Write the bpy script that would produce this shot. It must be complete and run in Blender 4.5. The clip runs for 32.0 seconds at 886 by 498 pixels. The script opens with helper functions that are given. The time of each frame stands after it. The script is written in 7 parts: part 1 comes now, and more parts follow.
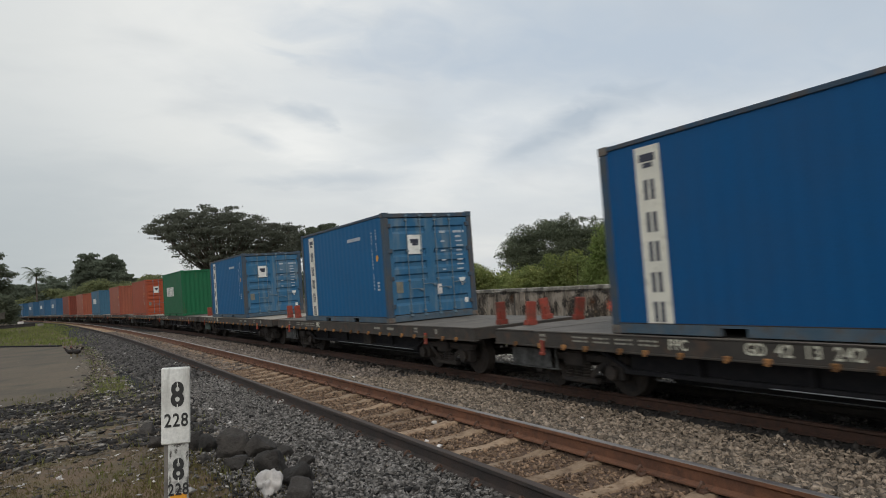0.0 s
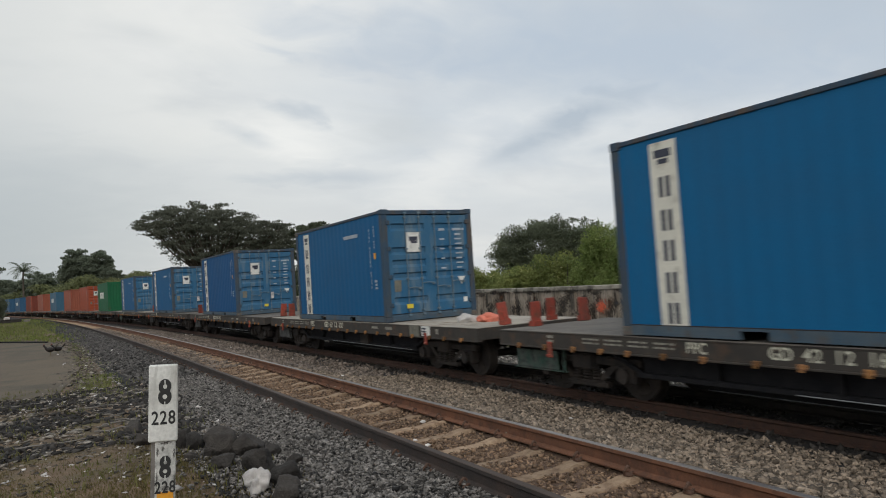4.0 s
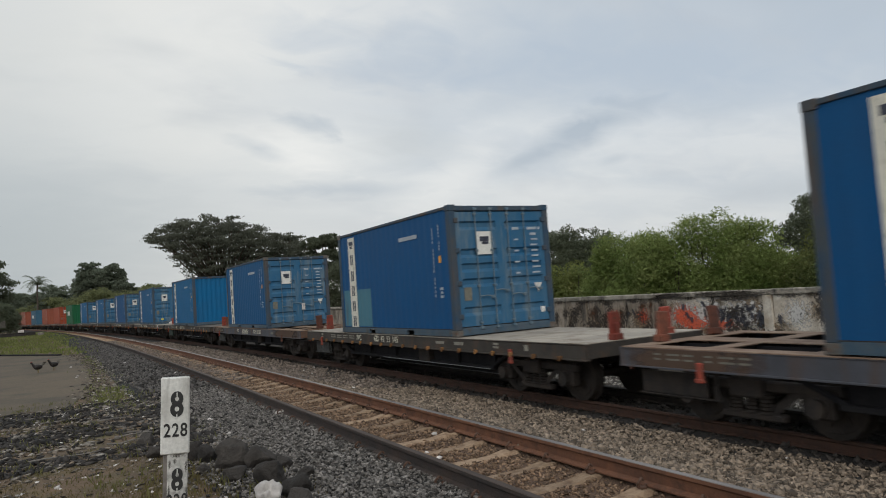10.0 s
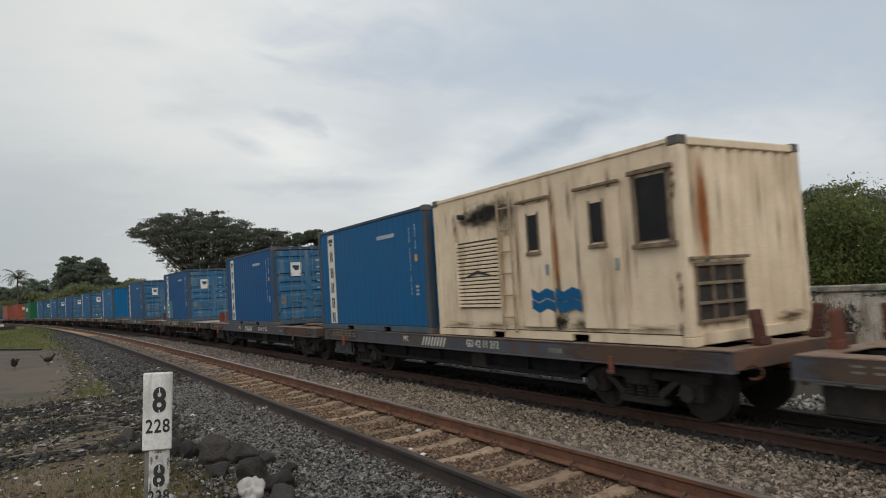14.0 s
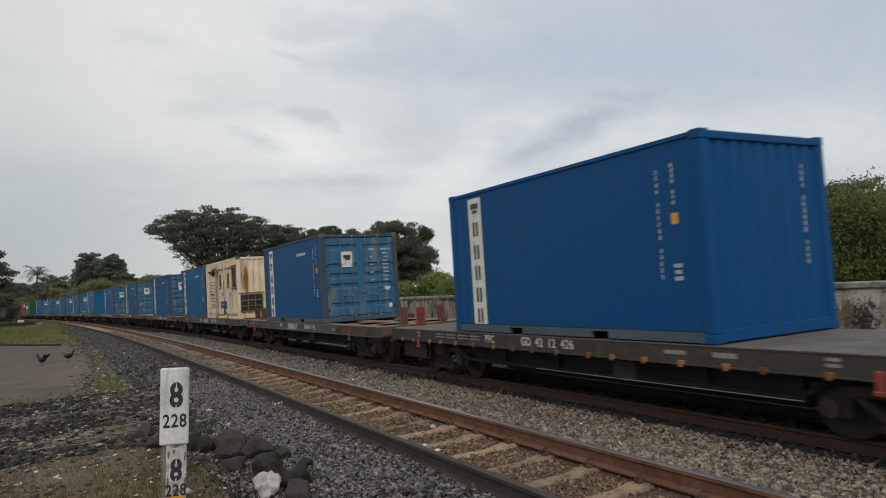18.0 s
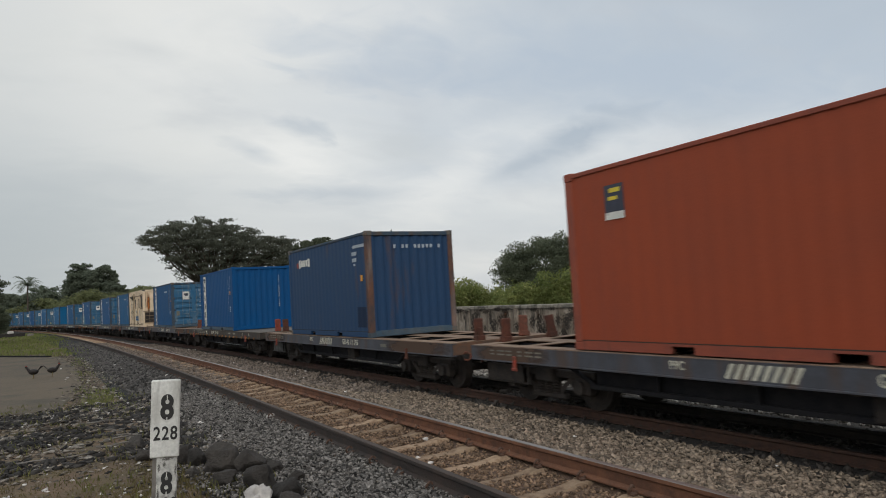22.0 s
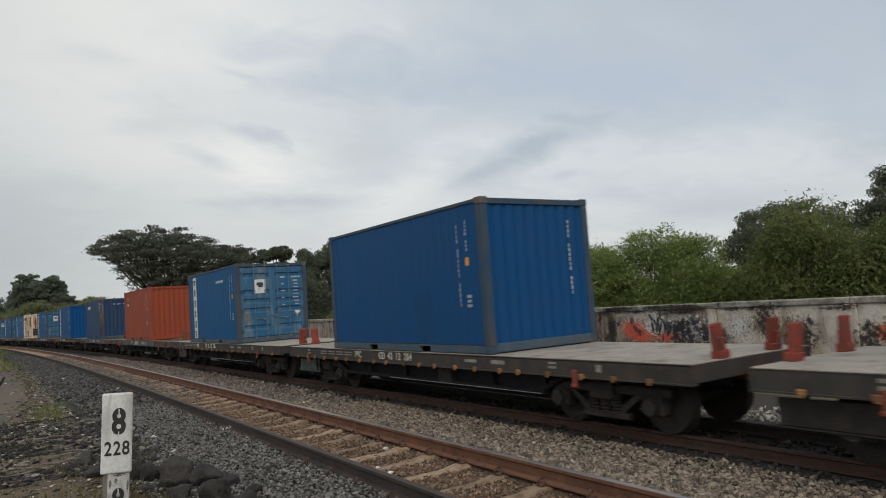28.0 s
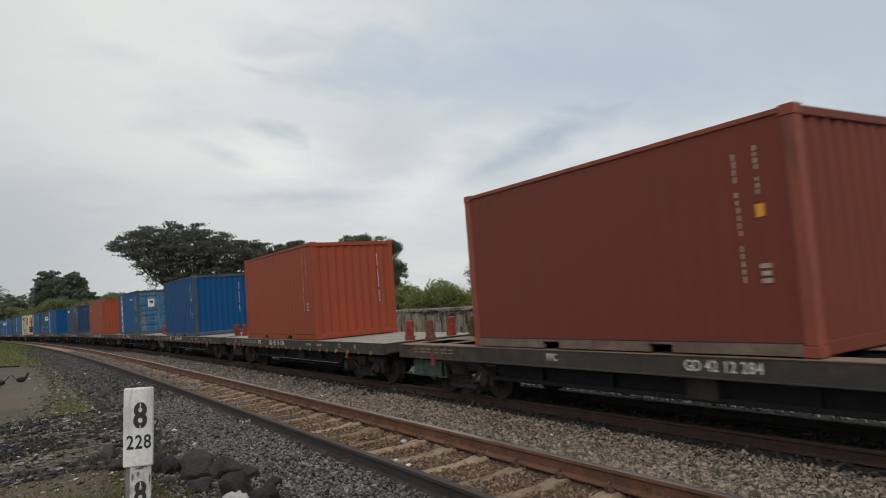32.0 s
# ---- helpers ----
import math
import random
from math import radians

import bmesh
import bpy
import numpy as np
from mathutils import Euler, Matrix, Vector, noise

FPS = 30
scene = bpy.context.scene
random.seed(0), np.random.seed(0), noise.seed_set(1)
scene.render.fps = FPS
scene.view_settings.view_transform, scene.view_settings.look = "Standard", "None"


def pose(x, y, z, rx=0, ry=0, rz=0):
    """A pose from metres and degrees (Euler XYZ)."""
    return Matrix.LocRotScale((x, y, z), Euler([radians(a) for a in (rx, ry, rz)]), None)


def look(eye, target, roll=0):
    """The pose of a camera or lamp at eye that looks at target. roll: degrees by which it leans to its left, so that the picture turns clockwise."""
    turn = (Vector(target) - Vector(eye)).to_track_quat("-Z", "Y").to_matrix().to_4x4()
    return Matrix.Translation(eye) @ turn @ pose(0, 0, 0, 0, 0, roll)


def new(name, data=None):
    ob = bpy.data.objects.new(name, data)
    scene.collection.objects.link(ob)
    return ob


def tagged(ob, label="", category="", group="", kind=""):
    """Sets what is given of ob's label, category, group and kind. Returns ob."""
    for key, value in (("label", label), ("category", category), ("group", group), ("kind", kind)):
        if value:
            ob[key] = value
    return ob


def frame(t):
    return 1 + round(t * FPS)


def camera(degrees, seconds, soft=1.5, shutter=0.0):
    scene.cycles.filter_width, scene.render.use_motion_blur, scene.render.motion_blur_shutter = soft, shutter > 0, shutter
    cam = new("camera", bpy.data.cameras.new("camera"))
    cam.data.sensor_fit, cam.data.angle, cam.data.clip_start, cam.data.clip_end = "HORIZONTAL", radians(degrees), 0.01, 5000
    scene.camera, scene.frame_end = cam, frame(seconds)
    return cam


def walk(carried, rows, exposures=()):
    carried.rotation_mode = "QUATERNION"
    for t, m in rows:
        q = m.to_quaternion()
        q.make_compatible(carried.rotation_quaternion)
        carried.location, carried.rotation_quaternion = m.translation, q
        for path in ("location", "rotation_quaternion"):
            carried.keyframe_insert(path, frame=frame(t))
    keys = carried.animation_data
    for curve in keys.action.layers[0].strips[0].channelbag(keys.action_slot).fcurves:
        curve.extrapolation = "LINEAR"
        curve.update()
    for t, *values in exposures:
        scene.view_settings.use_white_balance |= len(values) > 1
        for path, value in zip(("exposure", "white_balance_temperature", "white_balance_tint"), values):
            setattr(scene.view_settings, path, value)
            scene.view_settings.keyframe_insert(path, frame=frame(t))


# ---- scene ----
# ================= camera =================
cam = camera(65.2, 32.0, 1.0, 0.35)
EYE = (0.0, 0.0, 1.897)
# seconds, yaw, pitch, roll
TURNS = [(0, -29.02, 2.63, 4.24), (0.5, -28.91, 2.51, 4.17), (1, -29.03, 2.37, 4.09), (1.5, -29.16, 2.36, 3.94), (2, -29.61, 2.21, 3.87), (2.5, -29.30, 2.24, 3.86), (3, -29.16, 2.41, 3.74), (3.5, -29.34, 2.50, 3.73), (5.5, -31.55, 2.54, 3.72), (6, -31.63, 2.65, 3.80), (6.5, -31.36, 2.84, 3.37), (7, -30.18, 3.31, 3.80), (7.5, -29.00, 3.54, 3.95), (8, -28.51, 3.73, 4.05), (8.5, -28.79, 3.67, 4.21), (9, -28.90, 3.52, 3.91), (9.5, -29.01, 3.47, 3.77), (10, -28.95, 3.52, 3.96), (10.5, -29.03, 3.33, 4.20), (11, -29.24, 3.23, 4.47), (11.5, -29.43, 3.28, 4.29), (12, -29.52, 3.44, 4.34), (12.5, -29.59, 3.63, 4.36), (13, -29.72, 3.48, 4.17), (13.5, -29.96, 3.33, 3.88), (14, -30.16, 3.20, 3.52), (14.5, -29.78, 3.09, 3.46), (15, -29.73, 3.12, 3.11), (15.5, -29.71, 3.12, 3.76), (17.5, -29.20, 2.81, 3.79), (18, -28.98, 2.96, 3.50), (18.5, -28.92, 3.14, 3.19), (19, -28.89, 3.04, 2.85), (19.5, -29.25, 3.69, 3.03), (20, -29.31, 3.89, 2.88), (20.5, -29.44, 3.70, 2.93), (21, -29.59, 3.84, 3.08), (21.5, -29.32, 3.96, 3.36), (22, -29.54, 3.89, 3.39), (22.5, -29.79, 3.84, 3.05), (23, -29.50, 3.92, 3.32), (23.5, -29.24, 4.03, 3.57), (24, -29.57, 3.86, 3.25), (24.5, -29.70, 3.77, 3.70), (25, -29.83, 3.86, 3.95), (25.5, -30.35, 3.83, 3.86), (26, -31.46, 4.16, 3.92), (26.5, -32.18, 4.62, 3.97), (28.5, -32.96, 4.31, 3.84), (29, -32.81, 4.43, 3.55), (29.5, -32.76, 4.68, 3.66), (30, -32.95, 4.67, 3.77), (30.5, -32.54, 4.48, 3.90), (31, -31.46, 4.13, 4.32), (31.5, -31.47, 4.02, 4.28), (32, -31.54, 3.88, 4.37)]
walk(cam, [(t, pose(*EYE, 90 + pitch, roll, yaw)) for t, yaw, pitch, roll in TURNS], [(0, 0.13), (6.5, 0.13), (9.5, 0.08), (32, 0.06)])

# ================= world and sun =================
world = bpy.data.worlds.new("overcast_sky")
scene.world = world
world.use_nodes = True
wn, wl = world.node_tree.nodes, world.node_tree.links
wn.clear()


def wnode(kind, **kw):
    n = wn.new(kind)
    for k, v in kw.items():
        n.inputs[k].default_value = v
    return n


def wmath(op, a, b=None):
    n = wn.new("ShaderNodeMath")
    n.operation = op
    for i, v in enumerate((a, b)):
        if v is None:
            continue
        if isinstance(v, (int, float)):
            n.inputs[i].default_value = v
        else:
            wl.new(v, n.inputs[i])
    return n.outputs[0]


def wmix(f, a, b, blend="MIX"):
    n = wn.new("ShaderNodeMix")
    n.data_type, n.blend_type = "RGBA", blend
    for sock, v in ((n.inputs[0], f), (n.inputs[6], a), (n.inputs[7], b)):
        if isinstance(v, (int, float)):
            sock.default_value = v
        elif isinstance(v, tuple):
            sock.default_value = (*v, 1)
        else:
            wl.new(v, sock)
    return n.outputs[2]


def wramp(f, *stops):
    n = wn.new("ShaderNodeValToRGB")
    r = n.color_ramp
    while len(r.elements) < len(stops):
        r.elements.new(0.5)
    for e, (p, c) in zip(r.elements, stops):
        e.position = p
        e.color = (*c, 1) if isinstance(c, tuple) else (c, c, c, 1)
    wl.new(f, n.inputs[0])
    return n.outputs[0]


SUN_EL, SUN_AZ = 38.0, 205.0
sky = wn.new("ShaderNodeTexSky")
sky.sky_type, sky.sun_disc = "NISHITA", False
sky.sun_elevation, sky.sun_rotation = radians(SUN_EL), radians(SUN_AZ)
sky.air_density, sky.dust_density = 1.0, 4.0
co = wn.new("ShaderNodeTexCoord")
sep = wn.new("ShaderNodeSeparateXYZ")
wl.new(co.outputs["Generated"], sep.inputs[0])
up = wmath("MAXIMUM", sep.outputs[2], 0.0)
flat = wmath("ADD", up, 0.22)
comb = wn.new("ShaderNodeCombineXYZ")
wl.new(wmath("DIVIDE", sep.outputs[0], flat), comb.inputs[0])
wl.new(wmath("DIVIDE", sep.outputs[1], flat), comb.inputs[1])


def cloud_noise(scale, detail, rough, shift, dist=0.3):
    mp = wn.new("ShaderNodeMapping")
    mp.inputs["Location"].default_value = shift
    mp.inputs["Rotation"].default_value = (0, 0, radians(-28))
    mp.inputs["Scale"].default_value = (1.0, 1.35, 1.0)
    wl.new(comb.outputs[0], mp.inputs[0])
    n = wnode("ShaderNodeTexNoise", Scale=scale, Detail=detail, Roughness=rough, Distortion=dist)
    wl.new(mp.outputs[0], n.inputs["Vector"])
    return n.outputs[0]


big = cloud_noise(0.85, 3.0, 0.5, (0.35, 1.1, 0), 0.3)
fine = cloud_noise(1.9, 6.0, 0.55, (3.1, 0.4, 0), 0.5)
wisps = cloud_noise(2.3, 4.0, 0.5, (7.3, 2.6, 0), 0.5)


def facing(az, el, power):
    """How far a direction of the sky lies towards a bearing, 0 to 1."""
    a, e = radians(az), radians(el)
    n = wn.new("ShaderNodeVectorMath")
    n.operation = "DOT_PRODUCT"
    n.inputs[1].default_value = (math.sin(a) * math.cos(e), math.cos(a) * math.cos(e), math.sin(e))
    wl.new(co.outputs["Generated"], n.inputs[0])
    return wmath("POWER", wmath("MAXIMUM", n.outputs["Value"], 0.0), power)


clouds = wmix(0.36, big, fine)
deck = wramp(clouds, (0.38, (0.50, 0.56, 0.62)), (0.47, (0.59, 0.64, 0.685)), (0.54, (0.695, 0.73, 0.745)), (0.64, (0.87, 0.875, 0.855)))
glow = wmix(wmath("MULTIPLY", facing(0, 17, 6), 0.72), deck, (0.865, 0.852, 0.800))
cool = wmix(wmath("MULTIPLY", facing(62, 32, 6), 0.92), glow, (0.425, 0.495, 0.575))
dusk = wmix(wmath("MULTIPLY", wramp(wisps, (0.52, 0.0), (0.68, 1.0)), 0.22), cool, (0.47, 0.50, 0.545))


def bank(az, el, tilt, wide, high, fray):
    """A cloud bank of ragged outline about a bearing, 0 to 1; sizes in degrees."""
    a, e, t = radians(az), radians(el), radians(tilt)
    fwd = Vector((math.sin(a) * math.cos(e), math.cos(a) * math.cos(e), math.sin(e)))
    right = Vector((math.cos(a), -math.sin(a), 0))
    upward = right.cross(fwd)
    total = None
    for axis, size in ((right * math.cos(t) + upward * math.sin(t), wide), (upward * math.cos(t) - right * math.sin(t), high)):
        n = wn.new("ShaderNodeVectorMath")
        n.operation = "DOT_PRODUCT"
        n.inputs[1].default_value = axis / math.sin(radians(size))
        wl.new(co.outputs["Generated"], n.inputs[0])
        sq = wmath("MULTIPLY", n.outputs["Value"], n.outputs["Value"])
        total = sq if total is None else wmath("ADD", total, sq)
    ragged = wmath("ADD", wmath("SQRT", total), wmath("MULTIPLY", wmath("SUBTRACT", frayed, 0.5), fray))
    inside = wmath("MULTIPLY", wramp(ragged, (0.15, 1.0), (1.05, 0.0)), wramp(facing(az, el, 1), (0.2, 0.0), (0.5, 1.0)))
    return inside


frayed = cloud_noise(6.0, 4.0, 0.5, (1.7, 5.2, 0), 0.6)
TONES = {"d": (0.40, 0.465, 0.535), "b": (0.475, 0.545, 0.625), "w": (0.905, 0.900, 0.866), "g": (0.560, 0.59, 0.60)}
for az_, el_, tilt_, wide_, high_, amt_, tone_, fray_ in ((45.8, 16.9, -12, 30.8, 4.4, 0.95, "b", 1.2),
                                                         (2.0, 14.5, 34, 14.0, 6.0, 0.55, "w", 1.4),
                                                         (53.6, 9.4, -10, 18.0, 3.4, 0.42, "w", 1.0),
                                                         (18.3, 11.6, -20, 5.5, 1.9, 0.70, "w", 1.6),
                                                         (29.8, 8.7, 20, 7.0, 2.6, 0.50, "w", 0.9),
                                                         (33.5, 12.0, 12, 6.5, 2.2, 0.28, "w", 0.9),
                                                         (-0.5, 6.0, -2, 14.0, 6.2, 0.70, "g", 1.2),
                                                         (26.6, 12.6, -14, 5.2, 2.4, 0.50, "g", 1.2),
                                                         (26.3, 18.0, -10, 10.0, 2.2, 0.42, "b", 1.2),
                                                         (41.6, 12.2, 18, 6.4, 1.9, 0.85, "d", 1.3),
                                                         (36.0, 10.1, 20, 3.2, 0.8, 0.60, "d", 1.3),
                                                         (18.8, 14.2, -24, 3.0, 1.2, 0.48, "d", 2.2),
                                                         (14.6, 12.4, -20, 2.6, 0.8, 0.40, "d", 1.7),
                                                         (20.5, 8.9, -2, 8.0, 0.9, 0.55, "d", 1.5),
                                                         (43.6, 9.6, 10, 1.6, 0.5, 0.40, "d", 1.5),
                                                         (56.3, 5.8, 2, 10.3, 1.3, 0.50, "d", 1.5),
                                                         (7.4, 19.7, -6, 4.0, 0.8, 0.26, "g", 2.3)):
    dusk = wmix(wmath("MULTIPLY", bank(az_, el_, tilt_, wide_, high_, fray_), amt_), dusk, TONES[tone_])
low = wramp(up, (0.0, 1.0), (0.07, 0.85), (0.22, 0.0))
haze = wmix(wmath("MULTIPLY", low, 0.55), dusk, (0.70, 0.70, 0.68))
haze = wmix(wmath("MULTIPLY", facing(-7, 2, 20), 0.90), haze, (0.425, 0.468, 0.488))
thin = wmix(0.05, haze, wmix(1.0, sky.outputs[0], (0.14, 0.14, 0.14), "MULTIPLY"))
bg = wn.new("ShaderNodeBackground")
bg.inputs[1].default_value = 0.98
wl.new(thin, bg.inputs[0])
wout = wn.new("ShaderNodeOutputWorld")
wl.new(bg.outputs[0], wout.inputs[0])

sun = new("sun", bpy.data.lights.new("sun", "SUN"))
sun.data.energy, sun.data.angle, sun.data.color = 0.9, radians(40), (1.0, 0.97, 0.92)
az, el = radians(SUN_AZ), radians(SUN_EL)
toward = Vector((math.sin(az) * math.cos(el), math.cos(az) * math.cos(el), math.sin(el)))
sun.matrix_world = look(toward * 100, (0, 0, 0))


# ================= materials =================
def mat(name, c1, c2, scale=3.0, rough=0.7, metal=0.0, bump=0.15, bscale=45.0, stain=None, stain_amt=0.5, streak=0.0,
        rnd=0.0, island=0.0, spec=0.4, stretch=(1, 1, 1), lo=0.35, hi=0.65):
    """Two colours mixed by noise, fine grain, stains (streaked downwards if asked), random shade by object or island, fine relief."""
    m = bpy.data.materials.new(name)
    m.use_nodes = True
    nt = m.node_tree
    N, K = nt.nodes, nt.links
    bs = N["Principled BSDF"]
    bs.inputs["Roughness"].default_value = rough
    bs.inputs["Metallic"].default_value = metal
    bs.inputs["Specular IOR Level"].default_value = spec
    tc = N.new("ShaderNodeTexCoord")

    shift = N.new("ShaderNodeVectorMath")
    shift.operation = "SCALE"
    shift.inputs[0].default_value = (17.0, 29.0, 11.0)
    K.new(N.new("ShaderNodeObjectInfo").outputs["Random"], shift.inputs["Scale"])

    def noise_out(sc, det, st=(1, 1, 1)):
        mp = N.new("ShaderNodeMapping")
        mp.inputs["Scale"].default_value = st
        K.new(shift.outputs[0], mp.inputs["Location"])
        K.new(tc.outputs["Object"], mp.inputs[0])
        n = N.new("ShaderNodeTexNoise")
        n.inputs["Scale"].default_value = sc
        n.inputs["Detail"].default_value = det
        n.inputs["Roughness"].default_value = 0.62
        K.new(mp.outputs[0], n.inputs["Vector"])
        return n.outputs[0]

    def ramp(f, a, b):
        r = N.new("ShaderNodeMapRange")
        r.inputs[1].default_value, r.inputs[2].default_value = a, b
        K.new(f, r.inputs[0])
        return r.outputs[0]

    def mix(f, a, b, blend="MIX"):
        n = N.new("ShaderNodeMix")
        n.data_type, n.blend_type = "RGBA", blend
        for s, v in ((n.inputs[0], f), (n.inputs[6], a), (n.inputs[7], b)):
            if isinstance(v, (int, float)):
                s.default_value = v
            elif isinstance(v, tuple):
                s.default_value = (*v, 1)
            else:
                K.new(v, s)
        return n.outputs[2]

    col = mix(ramp(noise_out(scale, 5, stretch), lo, hi), c1, c2)
    grain = ramp(noise_out(bscale, 4), 0.2, 0.8)
    g = N.new("ShaderNodeMapRange")
    g.inputs[3].default_value, g.inputs[4].default_value = 0.82, 1.16
    K.new(grain, g.inputs[0])
    gc = N.new("ShaderNodeCombineColor")
    for i in range(3):
        K.new(g.outputs[0], gc.inputs[i])
    col = mix(1.0, col, gc.outputs[0], "MULTIPLY")
    if stain:
        f = ramp(noise_out(scale * 1.7, 6, (1, 1, 0.16) if streak else (1, 1, 1)), 0.62 - 0.25 * stain_amt, 0.80 - 0.15 * stain_amt)
        col = mix(f, col, stain)
    if rnd or island:
        if rnd:
            o = N.new("ShaderNodeObjectInfo").outputs["Random"]
        else:
            o = N.new("ShaderNodeNewGeometry").outputs["Random Per Island"]
        k = rnd or island
        r = N.new("ShaderNodeMapRange")
        r.inputs[3].default_value, r.inputs[4].default_value = 1 - k, 1 + k
        K.new(o, r.inputs[0])
        rc = N.new("ShaderNodeCombineColor")
        for i in range(3):
            K.new(r.outputs[0], rc.inputs[i])
        col = mix(1.0, col, rc.outputs[0], "MULTIPLY")
    K.new(col, bs.inputs["Base Color"])
    if bump:
        b = N.new("ShaderNodeBump")
        b.inputs["Strength"].default_value = bump
        b.inputs["Distance"].default_value = 0.02
        K.new(grain, b.inputs["Height"])
        K.new(b.outputs[0], bs.inputs["Normal"])
    return m


def paint(name, c, rust=0.25, rough=0.58):
    """Container paint: sun-bleached, with dirt and rust streaks running down."""
    pale = tuple(min(1, v * 0.88 + 0.006) for v in c)
    return mat(name, c, pale, 1.1, rough, 0, 0.05, 70, (0.10, 0.06, 0.04) if rust > 0.06 else None, rust, 1.0, spec=0.15)


M = {}
M["blue"] = paint("blue_paint", (0.004, 0.078, 0.218), 0.05)
M["blue_mid"] = paint("mid_blue_paint", (0.005, 0.087, 0.224), 0.06)
M["blue_light"] = paint("light_blue_paint", (0.005, 0.100, 0.244), 0.05)
M["blue_faded"] = paint("faded_blue_paint", (0.006, 0.078, 0.210), 0.08)
M["blue_dark"] = paint("dark_blue_paint", (0.003, 0.066, 0.192), 0.05)
M["blue_bright"] = paint("bright_blue_paint", (0.006, 0.120, 0.278), 0.05)
M["blue_deep"] = paint("deep_blue_paint", (0.001, 0.070, 0.212), 0.05)
M["navy"] = paint("navy_paint", (0.022, 0.058, 0.128), 0.08)
M["orange"] = paint("orange_paint", (0.315, 0.066, 0.030), 0.03)
# Only on far boxes: muted, distance haze mixed into the orange.
M["orange_light"] = paint("light_orange_paint", (0.29, 0.090, 0.055), 0.15)
M["red_orange"] = paint("deep_orange_red_paint", (0.300, 0.062, 0.030), 0.04)
M["brown"] = paint("brown_red_paint", (0.177, 0.045, 0.029), 0.04)
M["green"] = paint("green_paint", (0.015, 0.115, 0.050), 0.15)
M["teal"] = paint("teal_blue_paint", (0.05, 0.125, 0.19), 0.2)
M["beige"] = mat("cream_paint", (0.79, 0.635, 0.455), (0.66, 0.52, 0.35), 1.6, 0.6, 0, 0.05, 60, (0.34, 0.23, 0.14), 0.26, 1.0)
M["night_patch"] = paint("repainted_dull_navy_patch", (0.007, 0.022, 0.058), 0.15)
M["beige_grimy"] = mat("grimy_cream_paint", (0.50, 0.39, 0.26), (0.27, 0.195, 0.12), 5, 0.7, 0, 0.05, 60)
M["patch"] = paint("repainted_teal_patch", (0.075, 0.20, 0.265), 0.2)
M["dark_patch"] = paint("repainted_dark_patch", (0.004, 0.058, 0.165), 0.1)
M["rust"] = mat("rusted_steel", (0.24, 0.075, 0.03), (0.12, 0.045, 0.025), 4, 0.85, 0, 0.3, 60)
M["base_rail"] = mat("dusty_grey_blue_steel", (0.040, 0.080, 0.120), (0.080, 0.105, 0.125), 3, 0.7, 0, 0.1, 50, (0.08, 0.065, 0.05), 0.4)
M["dusty_rail"] = mat("dusty_beige_rail", (0.20, 0.150, 0.115), (0.13, 0.085, 0.065), 3, 0.85, 0, 0.1, 50, (0.09, 0.055, 0.04), 0.4)
M["casting"] = mat("dirty_steel_casting", (0.09, 0.09, 0.085), (0.16, 0.14, 0.12), 8, 0.7, 0.2, 0.2, 40, (0.14, 0.07, 0.04), 0.5)
# Near-black for the panel-foot line: shadow and grime in one colour.
M["shade_grime"] = mat("black_shade_and_grime", (0.022, 0.022, 0.022), (0.045, 0.038, 0.032), 8, 0.85, 0, 0.2, 40, spec=0.15)
M["plate"] = mat("dull_olive_plate", (0.20, 0.19, 0.15), (0.13, 0.13, 0.11), 9, 0.7, 0.1, 0.05, 60)
M["galv"] = mat("galvanised_steel", (0.30, 0.33, 0.36), (0.22, 0.27, 0.33), 6, 0.5, 0.4, 0.1, 60)
M["white"] = mat("white_vinyl", (0.74, 0.73, 0.68), (0.62, 0.62, 0.58), 3, 0.55, 0, 0.03, 60, (0.35, 0.33, 0.30), 0.3, 1.0)
M["strip"] = mat("cream_white_vinyl", (0.74, 0.71, 0.61), (0.64, 0.62, 0.54), 3, 0.55, 0, 0.03, 60, (0.36, 0.33, 0.27), 0.3, 1.0)
M["cream"] = mat("cream_lettering", (0.60, 0.575, 0.46), (0.46, 0.44, 0.36), 9, 0.7, 0, 0.03, 60)
M["cream_dim"] = mat("worn_cream_lettering", (0.30, 0.285, 0.235), (0.17, 0.16, 0.135), 12, 0.75, 0, 0.03, 60)
M["ink"] = mat("dark_navy_ink", (0.035, 0.04, 0.06), (0.05, 0.055, 0.08), 6, 0.6, 0, 0.03, 60)
M["black"] = mat("black_paint", (0.018, 0.018, 0.018), (0.035, 0.034, 0.032), 8, 0.6, 0, 0.05, 60)
M["label"] = mat("orange_label", (0.75, 0.33, 0.03), (0.65, 0.28, 0.03), 6, 0.5, 0, 0.03, 60)
M["yellow"] = mat("yellow_vinyl", (0.70, 0.55, 0.04), (0.6, 0.48, 0.05), 6, 0.5, 0, 0.03, 60)
M["red"] = mat("red_paint", (0.29, 0.045, 0.026), (0.19, 0.042, 0.028), 6, 0.75, 0, 0.1, 50, (0.11, 0.05, 0.03), 0.6, rnd=0.3)
M["ring"] = mat("orange_rusty_ring", (0.27, 0.130, 0.040), (0.15, 0.070, 0.032), 9, 0.85, 0, 0.1, 50, rnd=0.5)
M["sill"] = mat("grimy_dark_sill", (0.034, 0.030, 0.026), (0.052, 0.045, 0.038), 2.5, 0.8, 0, 0.15, 50, (0.085, 0.050, 0.032), 0.45)
M["sill_grey"] = mat("grey_painted_sill", (0.074, 0.079, 0.096), (0.052, 0.054, 0.064), 2, 0.7, 0, 0.08, 50, (0.085, 0.050, 0.032), 0.55, 1.0)
